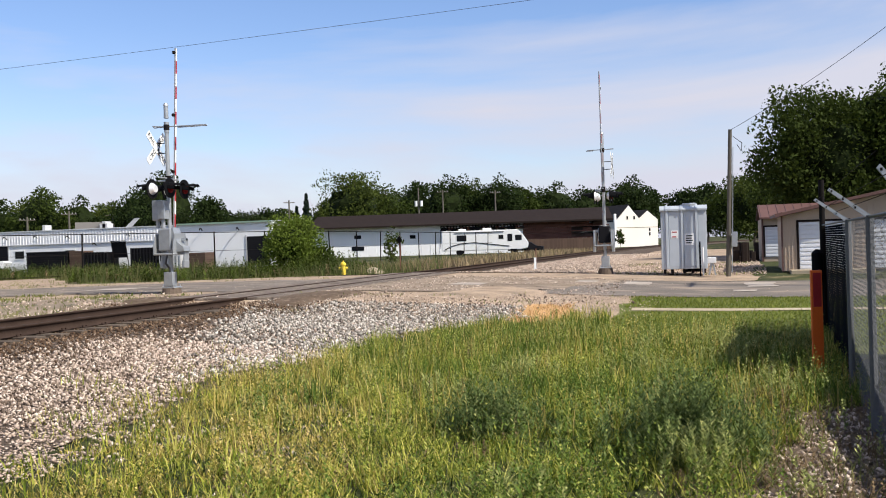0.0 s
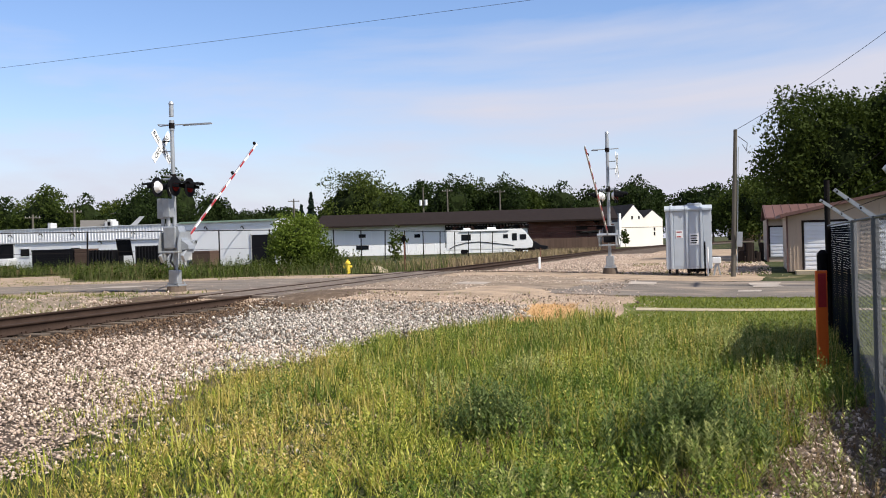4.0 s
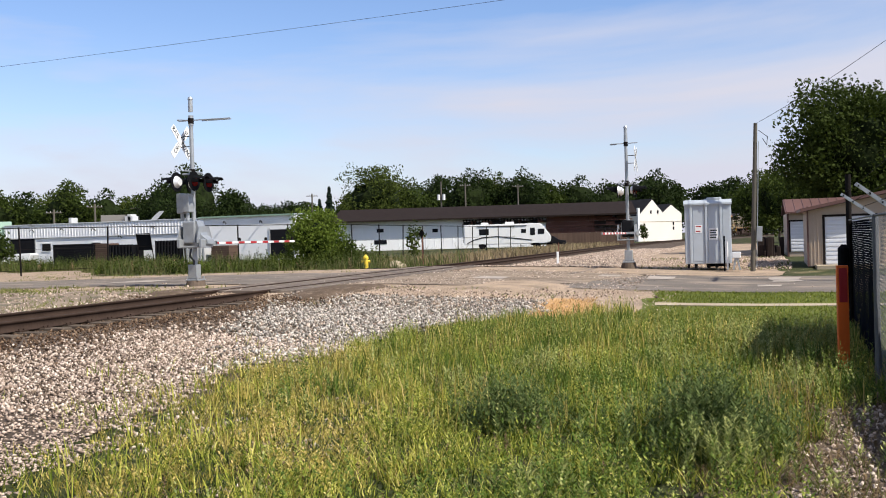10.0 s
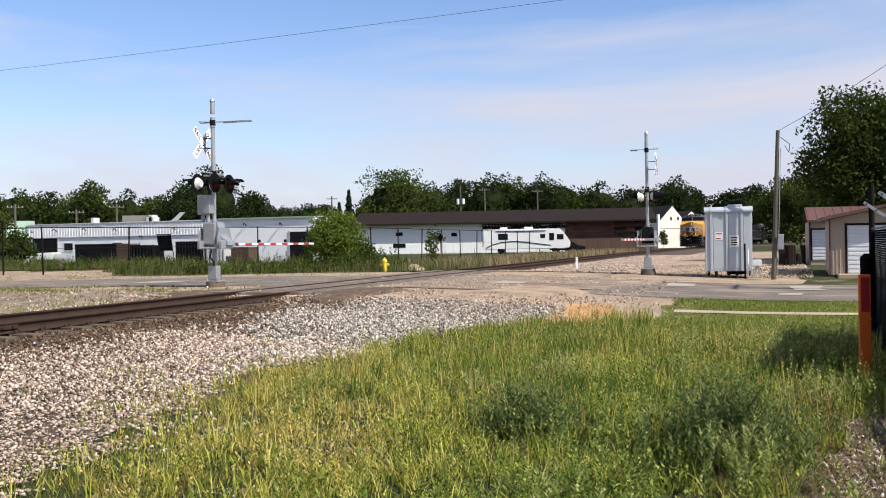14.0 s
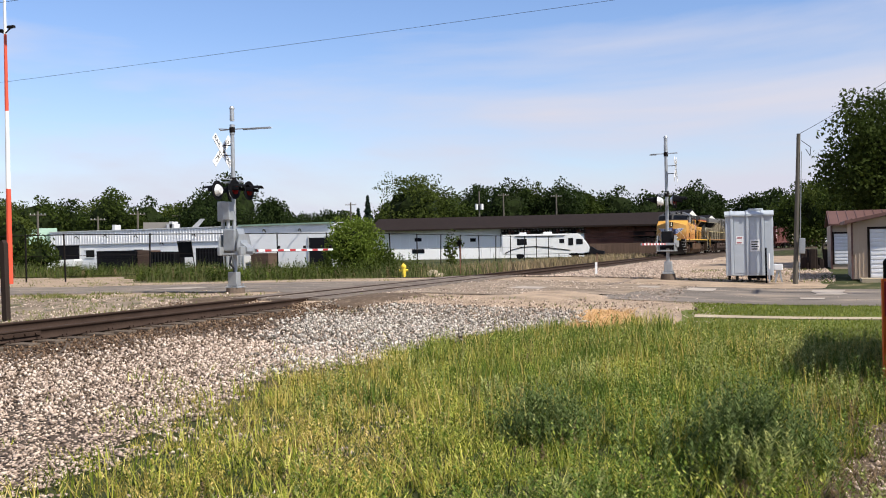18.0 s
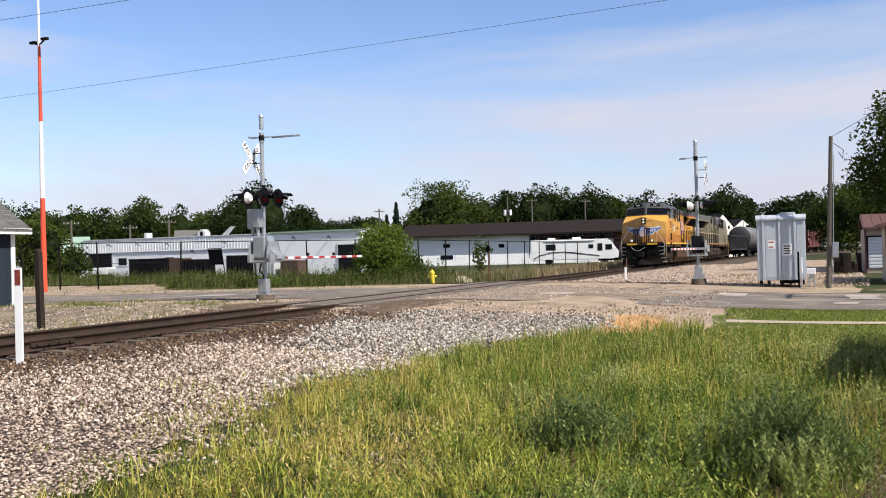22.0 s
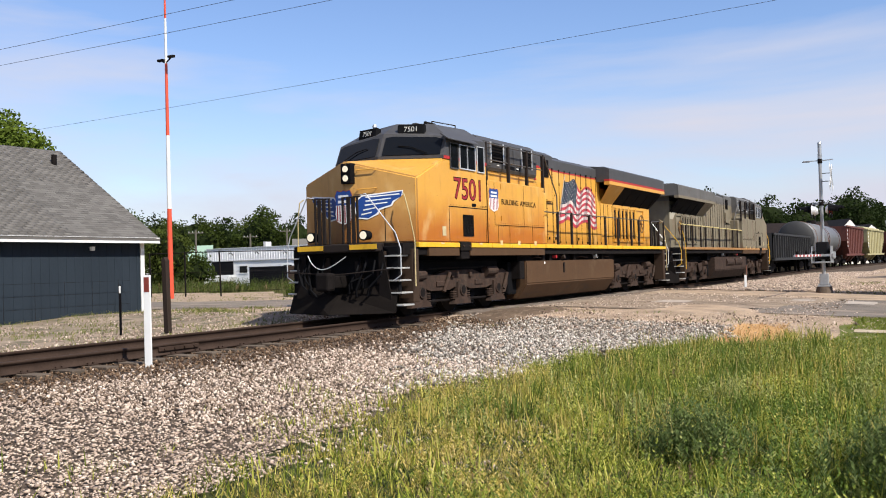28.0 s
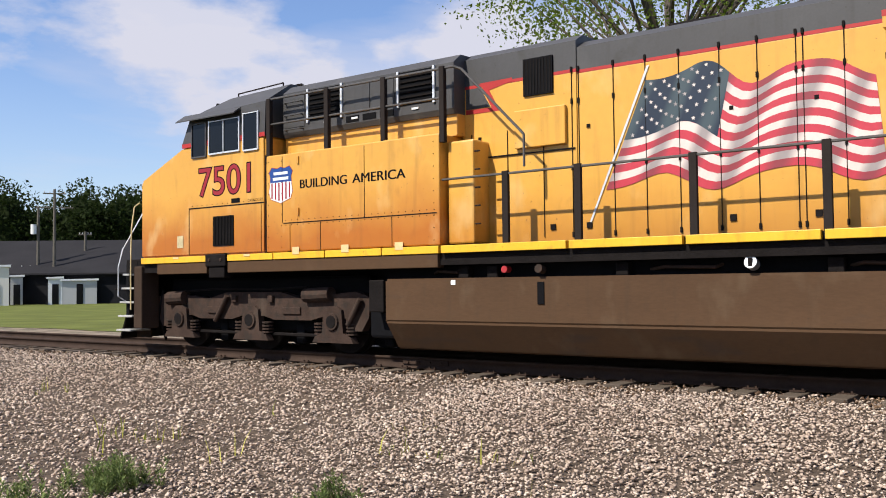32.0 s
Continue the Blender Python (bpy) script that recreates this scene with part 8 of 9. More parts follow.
        # radiator wings
        bm = prism(B(), [(s * 0.0, 3.95), (s * 1.49, 3.95), (s * 1.49, 4.38), (s * 1.30, 4.47), (s * 0.0, 4.50)], "y", 10.47, 17.2)
        part("radiator_wing", bm, top, th, "wide overhanging radiator housing")
        part("wing_edge", box(B(), s * 1.30, s * 1.497, 10.46, 17.21, 3.84, 3.96), body, th)
        part("wing_line", box(B(), s * 1.30, s * 1.500, 10.455, 17.215, 3.96, 4.03), REDLINE if own else top, th, "red line on the radiator housing")
        bm = solid(B(), [(s * 0.95, 10.92, 3.25), (s * 0.95, 12.25, 3.25), (s * 1.46, 12.25, 3.86), (s * 1.46, 10.6, 3.86)], [(0, 1, 2, 3)])
        bmesh.ops.solidify(bm, geom=bm.faces[:], thickness=0.01)
        part("wing_apron", bm, hoodm, th, "sloping panel under the radiator housing")
        bm = solid(B(), [(s * 0.95, 12.26, 3.25), (s * 0.95, 16.8, 3.25), (s * 1.46, 17.0, 3.86), (s * 1.46, 12.26, 3.86)], [(0, 1, 2, 3)])
        bmesh.ops.solidify(bm, geom=bm.faces[:], thickness=0.01)
        part("radiator_grille", bm, M["black"], th, "dark sloping radiator grille")
        for k in range(5):
            u = 12.3 + k * 1.05
            part("wing_brace", prism(B(), [(s * 0.95, 3.2), (s * 1.44, 3.84), (s * 1.40, 3.86), (s * 0.95, 3.28)], "y", u, u + 0.04), M["darkiron"], th)
        for k in range(6):
            u = 12.38 + k * 0.44
            plate(th, "door_slot", u, u + 0.20, 2.0, 3.05, s * 0.952, M["black"], 0.012, "tall dark door opening")
            part("door_post", box(B(), s * 0.95, s * 0.985, u + 0.25, u + 0.40, 1.9, 3.15, 0.01), hoodm, th)
        for u0, u1 in ((12.28, 13.12), (13.18, 14.0), (14.06, 14.86), (14.95, 15.95)):
            fr = B()
            for q in ((u0, u0 + 0.05, 1.86, 3.18), (u1 - 0.05, u1, 1.86, 3.18), (u0 + 0.05, u1 - 0.05, 3.12, 3.18), (u0 + 0.05, u1 - 0.05, 1.86, 1.92)):
                box(fr, s * 0.952, s * 0.99, *q)
            part("door_frame", fr, hoodm, th, "raised door frame")
        wheel = B()
        for a in range(14):
            p, q2 = radians(a * 360 / 14), radians((a + 1) * 360 / 14)
            rod(wheel, (s * 1.06, 15.4 + 0.29 * math.cos(p), 2.6 + 0.34 * math.sin(p)), (s * 1.06, 15.4 + 0.29 * math.cos(q2), 2.6 + 0.34 * math.sin(q2)), 0.022, seg=5)
            if a % 3 == 0:
                rod(wheel, (s * 1.04, 15.4, 2.6), (s * 1.06, 15.4 + 0.29 * math.cos(p), 2.6 + 0.34 * math.sin(p)), 0.016, seg=5)
        rod(wheel, (s * 0.95, 15.4, 2.6), (s * 1.08, 15.4, 2.6), 0.05, seg=10)
        part("brake_wheel", wheel, mat("rusty_brake_wheel", (0.16, 0.085, 0.03), 0.7, bump=0.1), th, "rust-brown spoked brake wheel")
        # walkway railing
        for u in (5.62, 6.75, 8.32, 9.86, 11.2, 12.7, 13.6, 15.1, 16.2, 16.9):
            part("walkway_post", box(B(), s * 1.475, s * 1.535, u - 0.05, u + 0.05, 1.60, 2.70, 0.008), rail, th, "dark walkway post")
        part("walkway_rail", pipe(B(), [(s * 1.505, 4.52, 2.66), (s * 1.505, 17.0, 2.69)], 0.018 if own else 0.03), RAILGREY if own else mat("cream_rail", (0.50, 0.40, 0.17), 0.5, bump=0), th)
        part("fuel_filler", rod(B(), (s * 1.38, 6.12, 1.32), (s * 1.50, 6.12, 1.34), 0.06, seg=12), TRUCKM, th)
        part("fuel_filler", rod(B(), (s * 1.38, 8.98, 1.33), (s * 1.50, 8.98, 1.36), 0.075, seg=16), M["galv"], th, "dull metal round filler cap")
        part("filler_knob", box(B(), s * 1.50, s * 1.515, 8.955, 9.005, 1.31, 1.41, 0.004), M["darkiron"], th)
        for u, w in ((4.15, 0.5), (7.6, 0.9), (10.0, 0.6)):
            part("pipe_run", pipe(B(), [(s * 1.22, u, 1.30), (s * 1.34, u + w * 0.3, 1.33), (s * 1.34, u + w, 1.31), (s * 1.2, u + w * 1.1, 1.36)], 0.022), TRUCKM, th)
        plate(th, "sight_glass", 6.08, 6.18, 0.86, 1.16, s * 1.452, M["black"], 0.015)
        plate(th, "tank_notice", 4.62, 4.70, 1.13, 1.20, s * 1.452, M["white"], 0.004)
        part("red_valve", rod(B(), (s * 1.35, 5.55, 1.34), (s * 1.47, 5.55, 1.34), 0.05, seg=10), M["red"], th, "small red valve")
        for u in (4.7, 5.2, 7.2, 9.8):
            part("piping", box(B(), s * 1.2, s * 1.38, u, u + 0.18, 1.22, 1.40, 0.02), M["darkiron"], th)
    part("roof_dynamic_box", box(B(), -0.5, 0.5, 7.6, 8.3, 4.48, 4.62, 0.03), M["darkiron"], th, "dark exhaust stack")
    part("roof_hatch", box(B(), -0.55, 0.55, 9.4, 10.2, 4.48, 4.58, 0.02), M["darkiron"], th)
    for u in (11.5, 13.3, 15.1):
        part("radiator_fan", rod(B(), (0, u, 4.48), (0, u, 4.57), 0.78, seg=24), M["darkiron"], th, "round roof fan")
    # fuel tank
    prof = [(1.45, 1.23), (1.45, 0.58), (1.14, 0.15), (-1.14, 0.15), (-1.45, 0.58), (-1.45, 1.23)]
    bm = prism(B(), prof, "y", 3.35, 10.80)
    for v in bm.verts:
        if v.co.y < 4 and v.co.z < 0.4:
            v.co.y += 0.0
    bmesh.ops.bevel(bm, geom=bm.edges[:], offset=0.03, segments=2, affect="EDGES")
    part("fuel_tank", bm, BROWNF if own else TRUCKM, th, "large dusty brown fuel tank" if own else "grimy fuel tank with air reservoirs")
    if not own:
        for s in (1, -1):
            for u in (4.6, 6.6):
                part("air_reservoir", rod(B(), (s * 1.3, u, 0.95), (s * 1.3, u + 1.7, 0.95), 0.24, seg=16), TRUCKM, th, "grimy air reservoir")
    for s in (1, -1):
        part("battery_box", box(B(), s * 1.1, s * 1.42, 3.0, 3.30, 0.72, 1.22, 0.02), M["darkiron"], th)
    # solid black blocks fill the underframe gaps and stand in for their shade
    part("centre_sill", box(B(), -0.75, 0.75, -3.2, 17.1, 0.85, 1.43), M["black"], th, "black centre sill and piping")
    part("air_plumbing", box(B(), -1.15, 1.15, 2.78, 3.34, 0.30, 1.2, 0.05), M["black"], th, "black block filling the dark gap by the fuel tank")
    part("air_plumbing", box(B(), -1.15, 1.15, 10.82, 11.05, 0.30, 1.2, 0.05), M["black"], th, "black block filling the dark gap by the fuel tank")
    part("tank_core", box(B(), -1.25, 1.25, 3.2, 11.4, 1.1, 1.43), M["black"], th)
    # trucks
    wheels = []
    for c in (0.0, 13.85):
        for s in (1, -1):
            fr = [(-2.75, 0.62), (-2.6, 0.40), (-2.28, 0.40), (-2.25, 0.60), (-1.7, 0.62), (-1.45, 0.56), (-0.55, 0.56), (-0.30, 0.62), (0.30, 0.62), (0.55, 0.56), (1.45, 0.56), (1.70, 0.62), (2.25, 0.60), (2.28, 0.40), (2.6, 0.40), (2.75, 0.62), (2.78, 0.95), (2.45, 1.04), (1.2, 0.93), (0.7, 1.04), (-0.7, 1.04), (-1.2, 0.93), (-2.45, 1.04), (-2.78, 0.95)]
            bm = prism(B(), [(c + u, z) for u, z in fr], "x", s * 0.98, s * 1.14)
            tf = part("truck_frame", bm, TRUCKM, th, "dusty cast truck frame")
            for k in (-1, 0, 1):
                a = c + 2.0 * k
                bm = prism(B(), [(a - 0.46, 0.20), (a + 0.46, 0.20), (a + 0.40, 0.30), (a + 0.24, 0.36), (a + 0.20, 0.74), (a + 0.10, 0.80), (a - 0.10, 0.80), (a - 0.20, 0.74), (a - 0.24, 0.36), (a - 0.40, 0.30)], "x", s * 1.06, s * 1.20)
                jb = part("journal_box", bm, TRUCKM, tf, "dusty axle box")
                cap = part("bearing_cap", rod(B(), (s * 1.19, a, 0.55), (s * 1.235, a, 0.55), 0.15, 0.14, 16), TRUCKM, tf, "round bearing cap")
                part("cap_recess", rod(B(), (s * 1.235, a, 0.55), (s * 1.242, a, 0.55), 0.105, seg=14), M["darkiron"], tf, "dark recessed cap centre")
                for q in (-0.36, 0.36):
                    for z0 in (0.33, 0.385, 0.44, 0.495):
                        part("spring_coil", rod(B(), (s * 1.11, a + q, z0), (s * 1.11, a + q, z0 + 0.028), 0.10, seg=10), TRUCKM, tf)
            part("brake_cylinder", rod(B(), (s * 1.16, c + 1.35, 0.98), (s * 1.16, c + 1.95, 1.0), 0.12, seg=12), TRUCKM, tf)
            part("sand_pipe", pipe(B(), [(s * 1.12, c - 2.6, 1.1), (s * 1.15, c - 2.7, 0.6), (s * 0.95, c - 2.75, 0.12)], 0.025), M["darkiron"], tf)
            part("damper", rod(B(), (s * 1.20, c - 0.95, 0.52), (s * 1.20, c - 0.62, 0.98), 0.045, seg=10), TRUCKM, tf, "slanting shock absorber")
            part("damper", rod(B(), (s * 1.20, c + 2.35, 0.50), (s * 1.20, c + 2.62, 0.92), 0.045, seg=10), TRUCKM, tf, "slanting shock absorber")
            part("brake_cylinder", rod(B(), (s * 1.16, c - 2.35, 0.93), (s * 1.16, c - 1.85, 0.95), 0.13, seg=12), TRUCKM, tf)
            part("air_pipe", pipe(B(), [(s * 1.16, c - 1.9, 1.06), (s * 1.19, c - 0.9, 1.10), (s * 1.19, c + 0.6, 1.09), (s * 1.16, c + 1.4, 1.12)], 0.018), M["darkiron"], tf)
            for q in (-0.45, 0.5):
                part("lifting_hook", box(B(), s * 1.14, s * 1.20, c + q - 0.06, c + q + 0.06, 0.86, 0.98, 0.015), TRUCKM, tf)
            for q in (-1.0, 1.0):
                part("brake_shoe", box(B(), s * 0.72, s * 0.90, c + q - 0.10, c + q + 0.10, 0.30, 0.66, 0.03), M["darkiron"], tf)
                part("frame_rib", box(B(), s * 1.14, s * 1.17, c + q - 0.22, c + q + 0.22, 0.66, 0.78, 0.01), TRUCKM, tf)
            part("brake_rigging", pipe(B(), [(s * 1.05, c - 2.2, 0.32), (s * 1.05, c + 2.2, 0.30)], 0.03), M["darkiron"], tf)
        for k in (-1, 0, 1):
            a = c + 2.0 * k
            bm = B()
            for s in (1, -1):
                rod(bm, (s * 0.70, 0, 0), (s * 0.83, 0, 0), 0.533, 0.525, 28)
                rod(bm, (s * 0.66, 0, 0), (s * 0.70, 0, 0), 0.56, seg=28)
                rod(bm, (s * 0.83, 0, 0), (s * 0.86, 0, 0), 0.20, seg=14)
            rod(bm, (-0.9, 0, 0), (0.9, 0, 0), 0.09, seg=10)
            w = part("wheelset", bm, M["darkiron"], th, "dark steel wheels on one axle")
            w.matrix_basis = pose(0, a, 0.533)
            wheels.append((w, a))
        for k in (-1, 0, 1):
            part("traction_motor", rod(B(), (-0.60, c + 2.0 * k + 0.62, 0.42), (0.60, c + 2.0 * k + 0.62, 0.42), 0.32, seg=14), M["black"], th, "grimy traction motor")
            part("gear_case", box(B(), 0.45, 0.64, c + 2.0 * k - 0.45, c + 2.0 * k + 0.7, 0.14, 0.75, 0.06), M["black"], th, "black gear case")
            part("brake_beam", box(B(), -0.95, 0.95, c + 2.0 * k + 0.9, c + 2.0 * k + 1.1, 0.16, 0.5, 0.03), M["black"], th)
        part("truck_bolster", box(B(), -0.93, 0.93, c - 2.6, c + 2.6, 0.35, 1.3, 0.05), M["black"], th, "dark bolster and traction motors")
    # pilot, steps, rails
    for e, d in ((-3.30, -1), (17.15, 1)):
        part("end_plate", box(B(), -1.45, 1.45, e - 0.05, e + 0.05, 0.55, 1.62, 0.02), M["black"], th, "black end plate")
        for q, w, z0, z1 in ((-1.12, 0.34, 0.72, 1.2), (-0.45, 0.16, 0.95, 1.4), (0.42, 0.2, 0.9, 1.3), (1.05, 0.3, 0.78, 1.12)):
            part("pilot_bracket", box(B(), q - w / 2, q + w / 2, min(e, e + d * 0.13), max(e, e + d * 0.13), z0, z1, 0.03), mat("grimy_pilot", (0.022, 0.016, 0.013), 0.8, var=0.4, scale=3, bump=0.2), th, "grimy bracket on the pilot")
        part("anticlimber", box(B(), -1.05, 1.05, min(e, e + d * 0.35), max(e, e + d * 0.35), 1.50, 1.70, 0.03), DARKGREY, th, "thick anticlimber shelf")
        for q in (-0.72, 0.72):
            part("end_stripe", box(B(), q - 0.36, q + 0.36, min(e + d * 0.35, e + d * 0.36), max(e + d * 0.35, e + d * 0.36), 1.56, 1.67), sill, th, "yellow stripe")
        bm = solid(B(), [(-1.40, e, 0.86), (1.40, e, 0.86), (1.45, e + d * 0.25, 0.16), (0, e + d * 0.70, 0.14), (-1.45, e + d * 0.25, 0.16), (0, e + d * 0.30, 0.56)], [(0, 5, 3, 4), (5, 1, 2, 3)])
        bmesh.ops.solidify(bm, geom=bm.faces[:], thickness=0.03)
        part("snow_plow", bm, mat("grimy_plow", (0.008, 0.006, 0.005), 0.85, var=0.4, scale=2, bump=0.2) if d < 0 else M["darkiron"], th, "curved dusty plow")
        part("coupler", box(box(B(), -0.13, 0.13, min(e, e + d * 0.75), max(e, e + d * 0.75), 0.72, 1.0, 0.03), -0.2, 0.16, min(e + d * 0.62, e + d * 0.9), max(e + d * 0.62, e + d * 0.9), 0.66, 1.06, 0.05), M["darkiron"], th, "knuckle coupler")
        for k, q in enumerate((-1.2, -1.08, -0.95, -0.8, -0.62, -0.5, 0.45, 0.6, 0.74, 0.9, 1.06)):
            f = e + d * 0.12
            pts = [(q, f, 1.35), (q + 0.05, f + d * 0.22, 1.05), (q * 0.8, f + d * 0.30, 0.78), (q * 0.7 + 0.04, f + d * 0.26, 0.62)]
            part("brake_hose", pipe(B(), [(p[0] + 0.05 * math.sin(5 * k + 2 * p[2]), p[1], p[2] + (0.10 * math.sin(3.7 * k) if p[2] < 0.8 else 0.12 * math.cos(2.3 * k))) for p in pts], 0.024), M["black"], th, "black air hose")
        part("cable_loop", pipe(B(), [(-0.78 + 1.05 * j / 12, e + d * (0.37 + 0.09 * math.sin(math.pi * j / 12)), 1.46 - 0.30 * math.sin(math.pi * (j / 12) ** 0.8) - 0.05 * j / 12) for j in range(13)], 0.011), SILVER, th, "pale hanging cable")
        for s in (1, -1):
            for k in range(5):
                z0 = 0.32 + k * 0.27
                a = sorted((e + d * 0.14 - d * 0.0, e + d * (0.14 - 0.46)))
                part("step", box(B(), s * 1.14, s * (1.60 - 0.035 * k), a[0], a[1], z0 - 0.018, z0 + 0.018, 0.004), mat("worn_step_tread", (0.42, 0.41, 0.39), 0.55, 0.3, var=0.2, scale=4, bump=0.05), th, "worn bright step tread")
                part("step_riser", box(B(), s * 1.10, s * 1.14, a[0], a[1], z0 - 0.16, z0 + 0.11), mat("step_riser_brown", (0.030, 0.021, 0.016), 0.8, var=0.3, scale=3, bump=0.1), th)
            part("step_back", box(B(), s * 1.02, s * 1.06, min(e + d * 0.12, e - d * 0.34), max(e + d * 0.12, e - d * 0.34), 0.30, 1.55), M["black"], th, "dark back of the step well")
            u0 = e - d * 0.36
            part("step_side", box(B(), s * 1.16, s * 1.56, min(u0, u0 - d * 0.26), max(u0, u0 - d * 0.26), 0.36, 1.55, 0.02), mat("step_well_brown", (0.045, 0.029, 0.020), 0.8, var=0.25, scale=2, bump=0.08), th, "dark brown step well side")
            part("step_side", prism(B(), [(s * 1.0, 0.3), (s * 1.35, 0.25), (s * 1.12, 1.5), (s * 1.0, 1.5)], "y", e + d * 0.14, e + d * 0.17), M["darkiron"], th)
            hr = SILVER if own else SILLY
            part("grab_rail", pipe(B(), [(s * 0.62, e + d * 0.30, 2.75), (s * 0.80, e + d * 0.32, 2.78), (s * 1.45, e + d * 0.16, 1.90), (s * 1.56, e + d * 0.14, 1.55), (s * 1.56, e + d * 0.14, 0.98), (s * 1.35, e + d * 0.14, 0.85)], 0.013), hr, th, "pale bent grab rail")
            part("grab_rail", pipe(B(), [(s * 1.38, e - d * 0.30 if d < 0 else e - 0.4, 2.80), (s * 1.46, e - d * 0.24, 2.72), (s * 1.55, e - d * 0.28, 2.30), (s * 1.62, e - d * 0.36, 1.75), (s * 1.62, e - d * 0.36, 0.72)], 0.013), mat("chipped_cream_rail", (0.50, 0.40, 0.20), 0.5, var=0.2, scale=8, bump=0.05) if own else hr, th, "pale bent grab rail")
            for q, w in ((0.16, 0.05), (0.29, 0.09), (0.42, 0.09), (0.55, 0.05)):
                part("end_post", box(B(), s * q, s * (q + w), e + d * 0.30, e + d * 0.34, 1.70, 2.72, 0.008), DARKGREY, th, "dark end handrail post")
            part("end_rail", pipe(B(), [(s * 0.16, e + d * 0.32, 2.72), (s * 0.66, e + d * 0.32, 2.73)], 0.018), DARKGREY, th)
            dl = part("ditch_light", rod(B(), (s * 0.72, e + d * 0.12, 1.87), (s * 0.72, e + d * 0.33, 1.87), 0.10, 0.122, 16), M["black"], th, "round ditch light")
            part("lamp_glass", rod(B(), (s * 0.72, e + d * 0.33, 1.87), (s * 0.72, e + d * 0.345, 1.87), 0.088, seg=16), GLOW if d < 0 and own else M["mirror"], dl, "lit lamp glass" if own and d < 0 else "")
        part("uncoupling_lever", pipe(B(), [(-1.5, e + d * 0.34, 1.10), (-0.2, e + d * 0.42, 1.02), (0.2, e + d * 0.42, 1.02), (1.5, e + d * 0.34, 1.12)], 0.014), DARKGREY, th)
    hl = part("headlight_box", box(B(), -0.04, 0.24, -3.36, -3.10, 3.06, 3.52, 0.015), M["black"], th, "black twin headlight box")
    for z0 in (3.18, 3.39):
        part("headlight", rod(B(), (0.10, -3.37, z0), (0.10, -3.385, z0), 0.072, seg=16), GLOW if own else M["mirror"], hl, "lit round headlight" if own else "round headlight")
    nosef = lambda x: -3.30 + 0.61 * abs(x) / 1.56
    for x0, x1, z0 in ((0.32, 0.72, 3.36), (0.32, 0.72, 2.92)):
        part("nose_grab", pipe(B(), [(x0, nosef(x0) - 0.02, z0), (x0, nosef(x0) - 0.08, z0), (x1, nosef(x1) - 0.08, z0 + 0.02), (x1, nosef(x1) - 0.02, z0 + 0.02)], 0.013), SILVER if not own else body, th)
    part("nose_door_seam", box(B(), 0.86, 0.875, nosef(0.87) - 0.006, nosef(0.87) + 0.02, 1.75, 2.6), M["darkiron"], th)
    return th, wheels


lead, lead_wheels = locomotive("7501", True)
trail, _ = locomotive("3964", False)

# lettering and emblems of the lead unit: on the side that is seen
side_words(lead, "7501", -0.95, 0.43, 2.765, 3.275, 1.5640, LETTER, "large maroon road number with dark edge", 0.028, "road_number")
for word, u0, u1 in (("BUILDING", 1.64, 2.68), ("AMERICA", 2.80, 3.87)):
    for lift, shift in ((1.5630, 0.0), (1.5634, 0.012)):
        side_words(lead, word, u0 + shift, u1 + shift, 2.735, 2.880, lift, M["black"], "dark capital lettering", None, "slogan")
side_words(lead, "C45ACCTE", 0.36, 0.75, 2.60, 2.645, 1.5630, M["black"], "small dark class lettering", None, "class_lettering")
for vs in (1, -1):
    part("v_panel", prism(B(), [(14.9, 3.74), (16.75, 3.74), (16.75, 2.95), (16.3, 2.95)], "x", vs * 0.952, vs * 0.958), mat("pale_v_panel", (0.36, 0.33, 0.26), 0.6, bump=0.03), trail, "pale V-shaped panel behind the number")
side_words(trail, "3964", -16.55, -15.85, 3.40, 3.60, 0.962, M["black"], "small dark road number", None, "road_number").matrix_basis = pose(-0.962, 0, 0, 0, 0, 180)


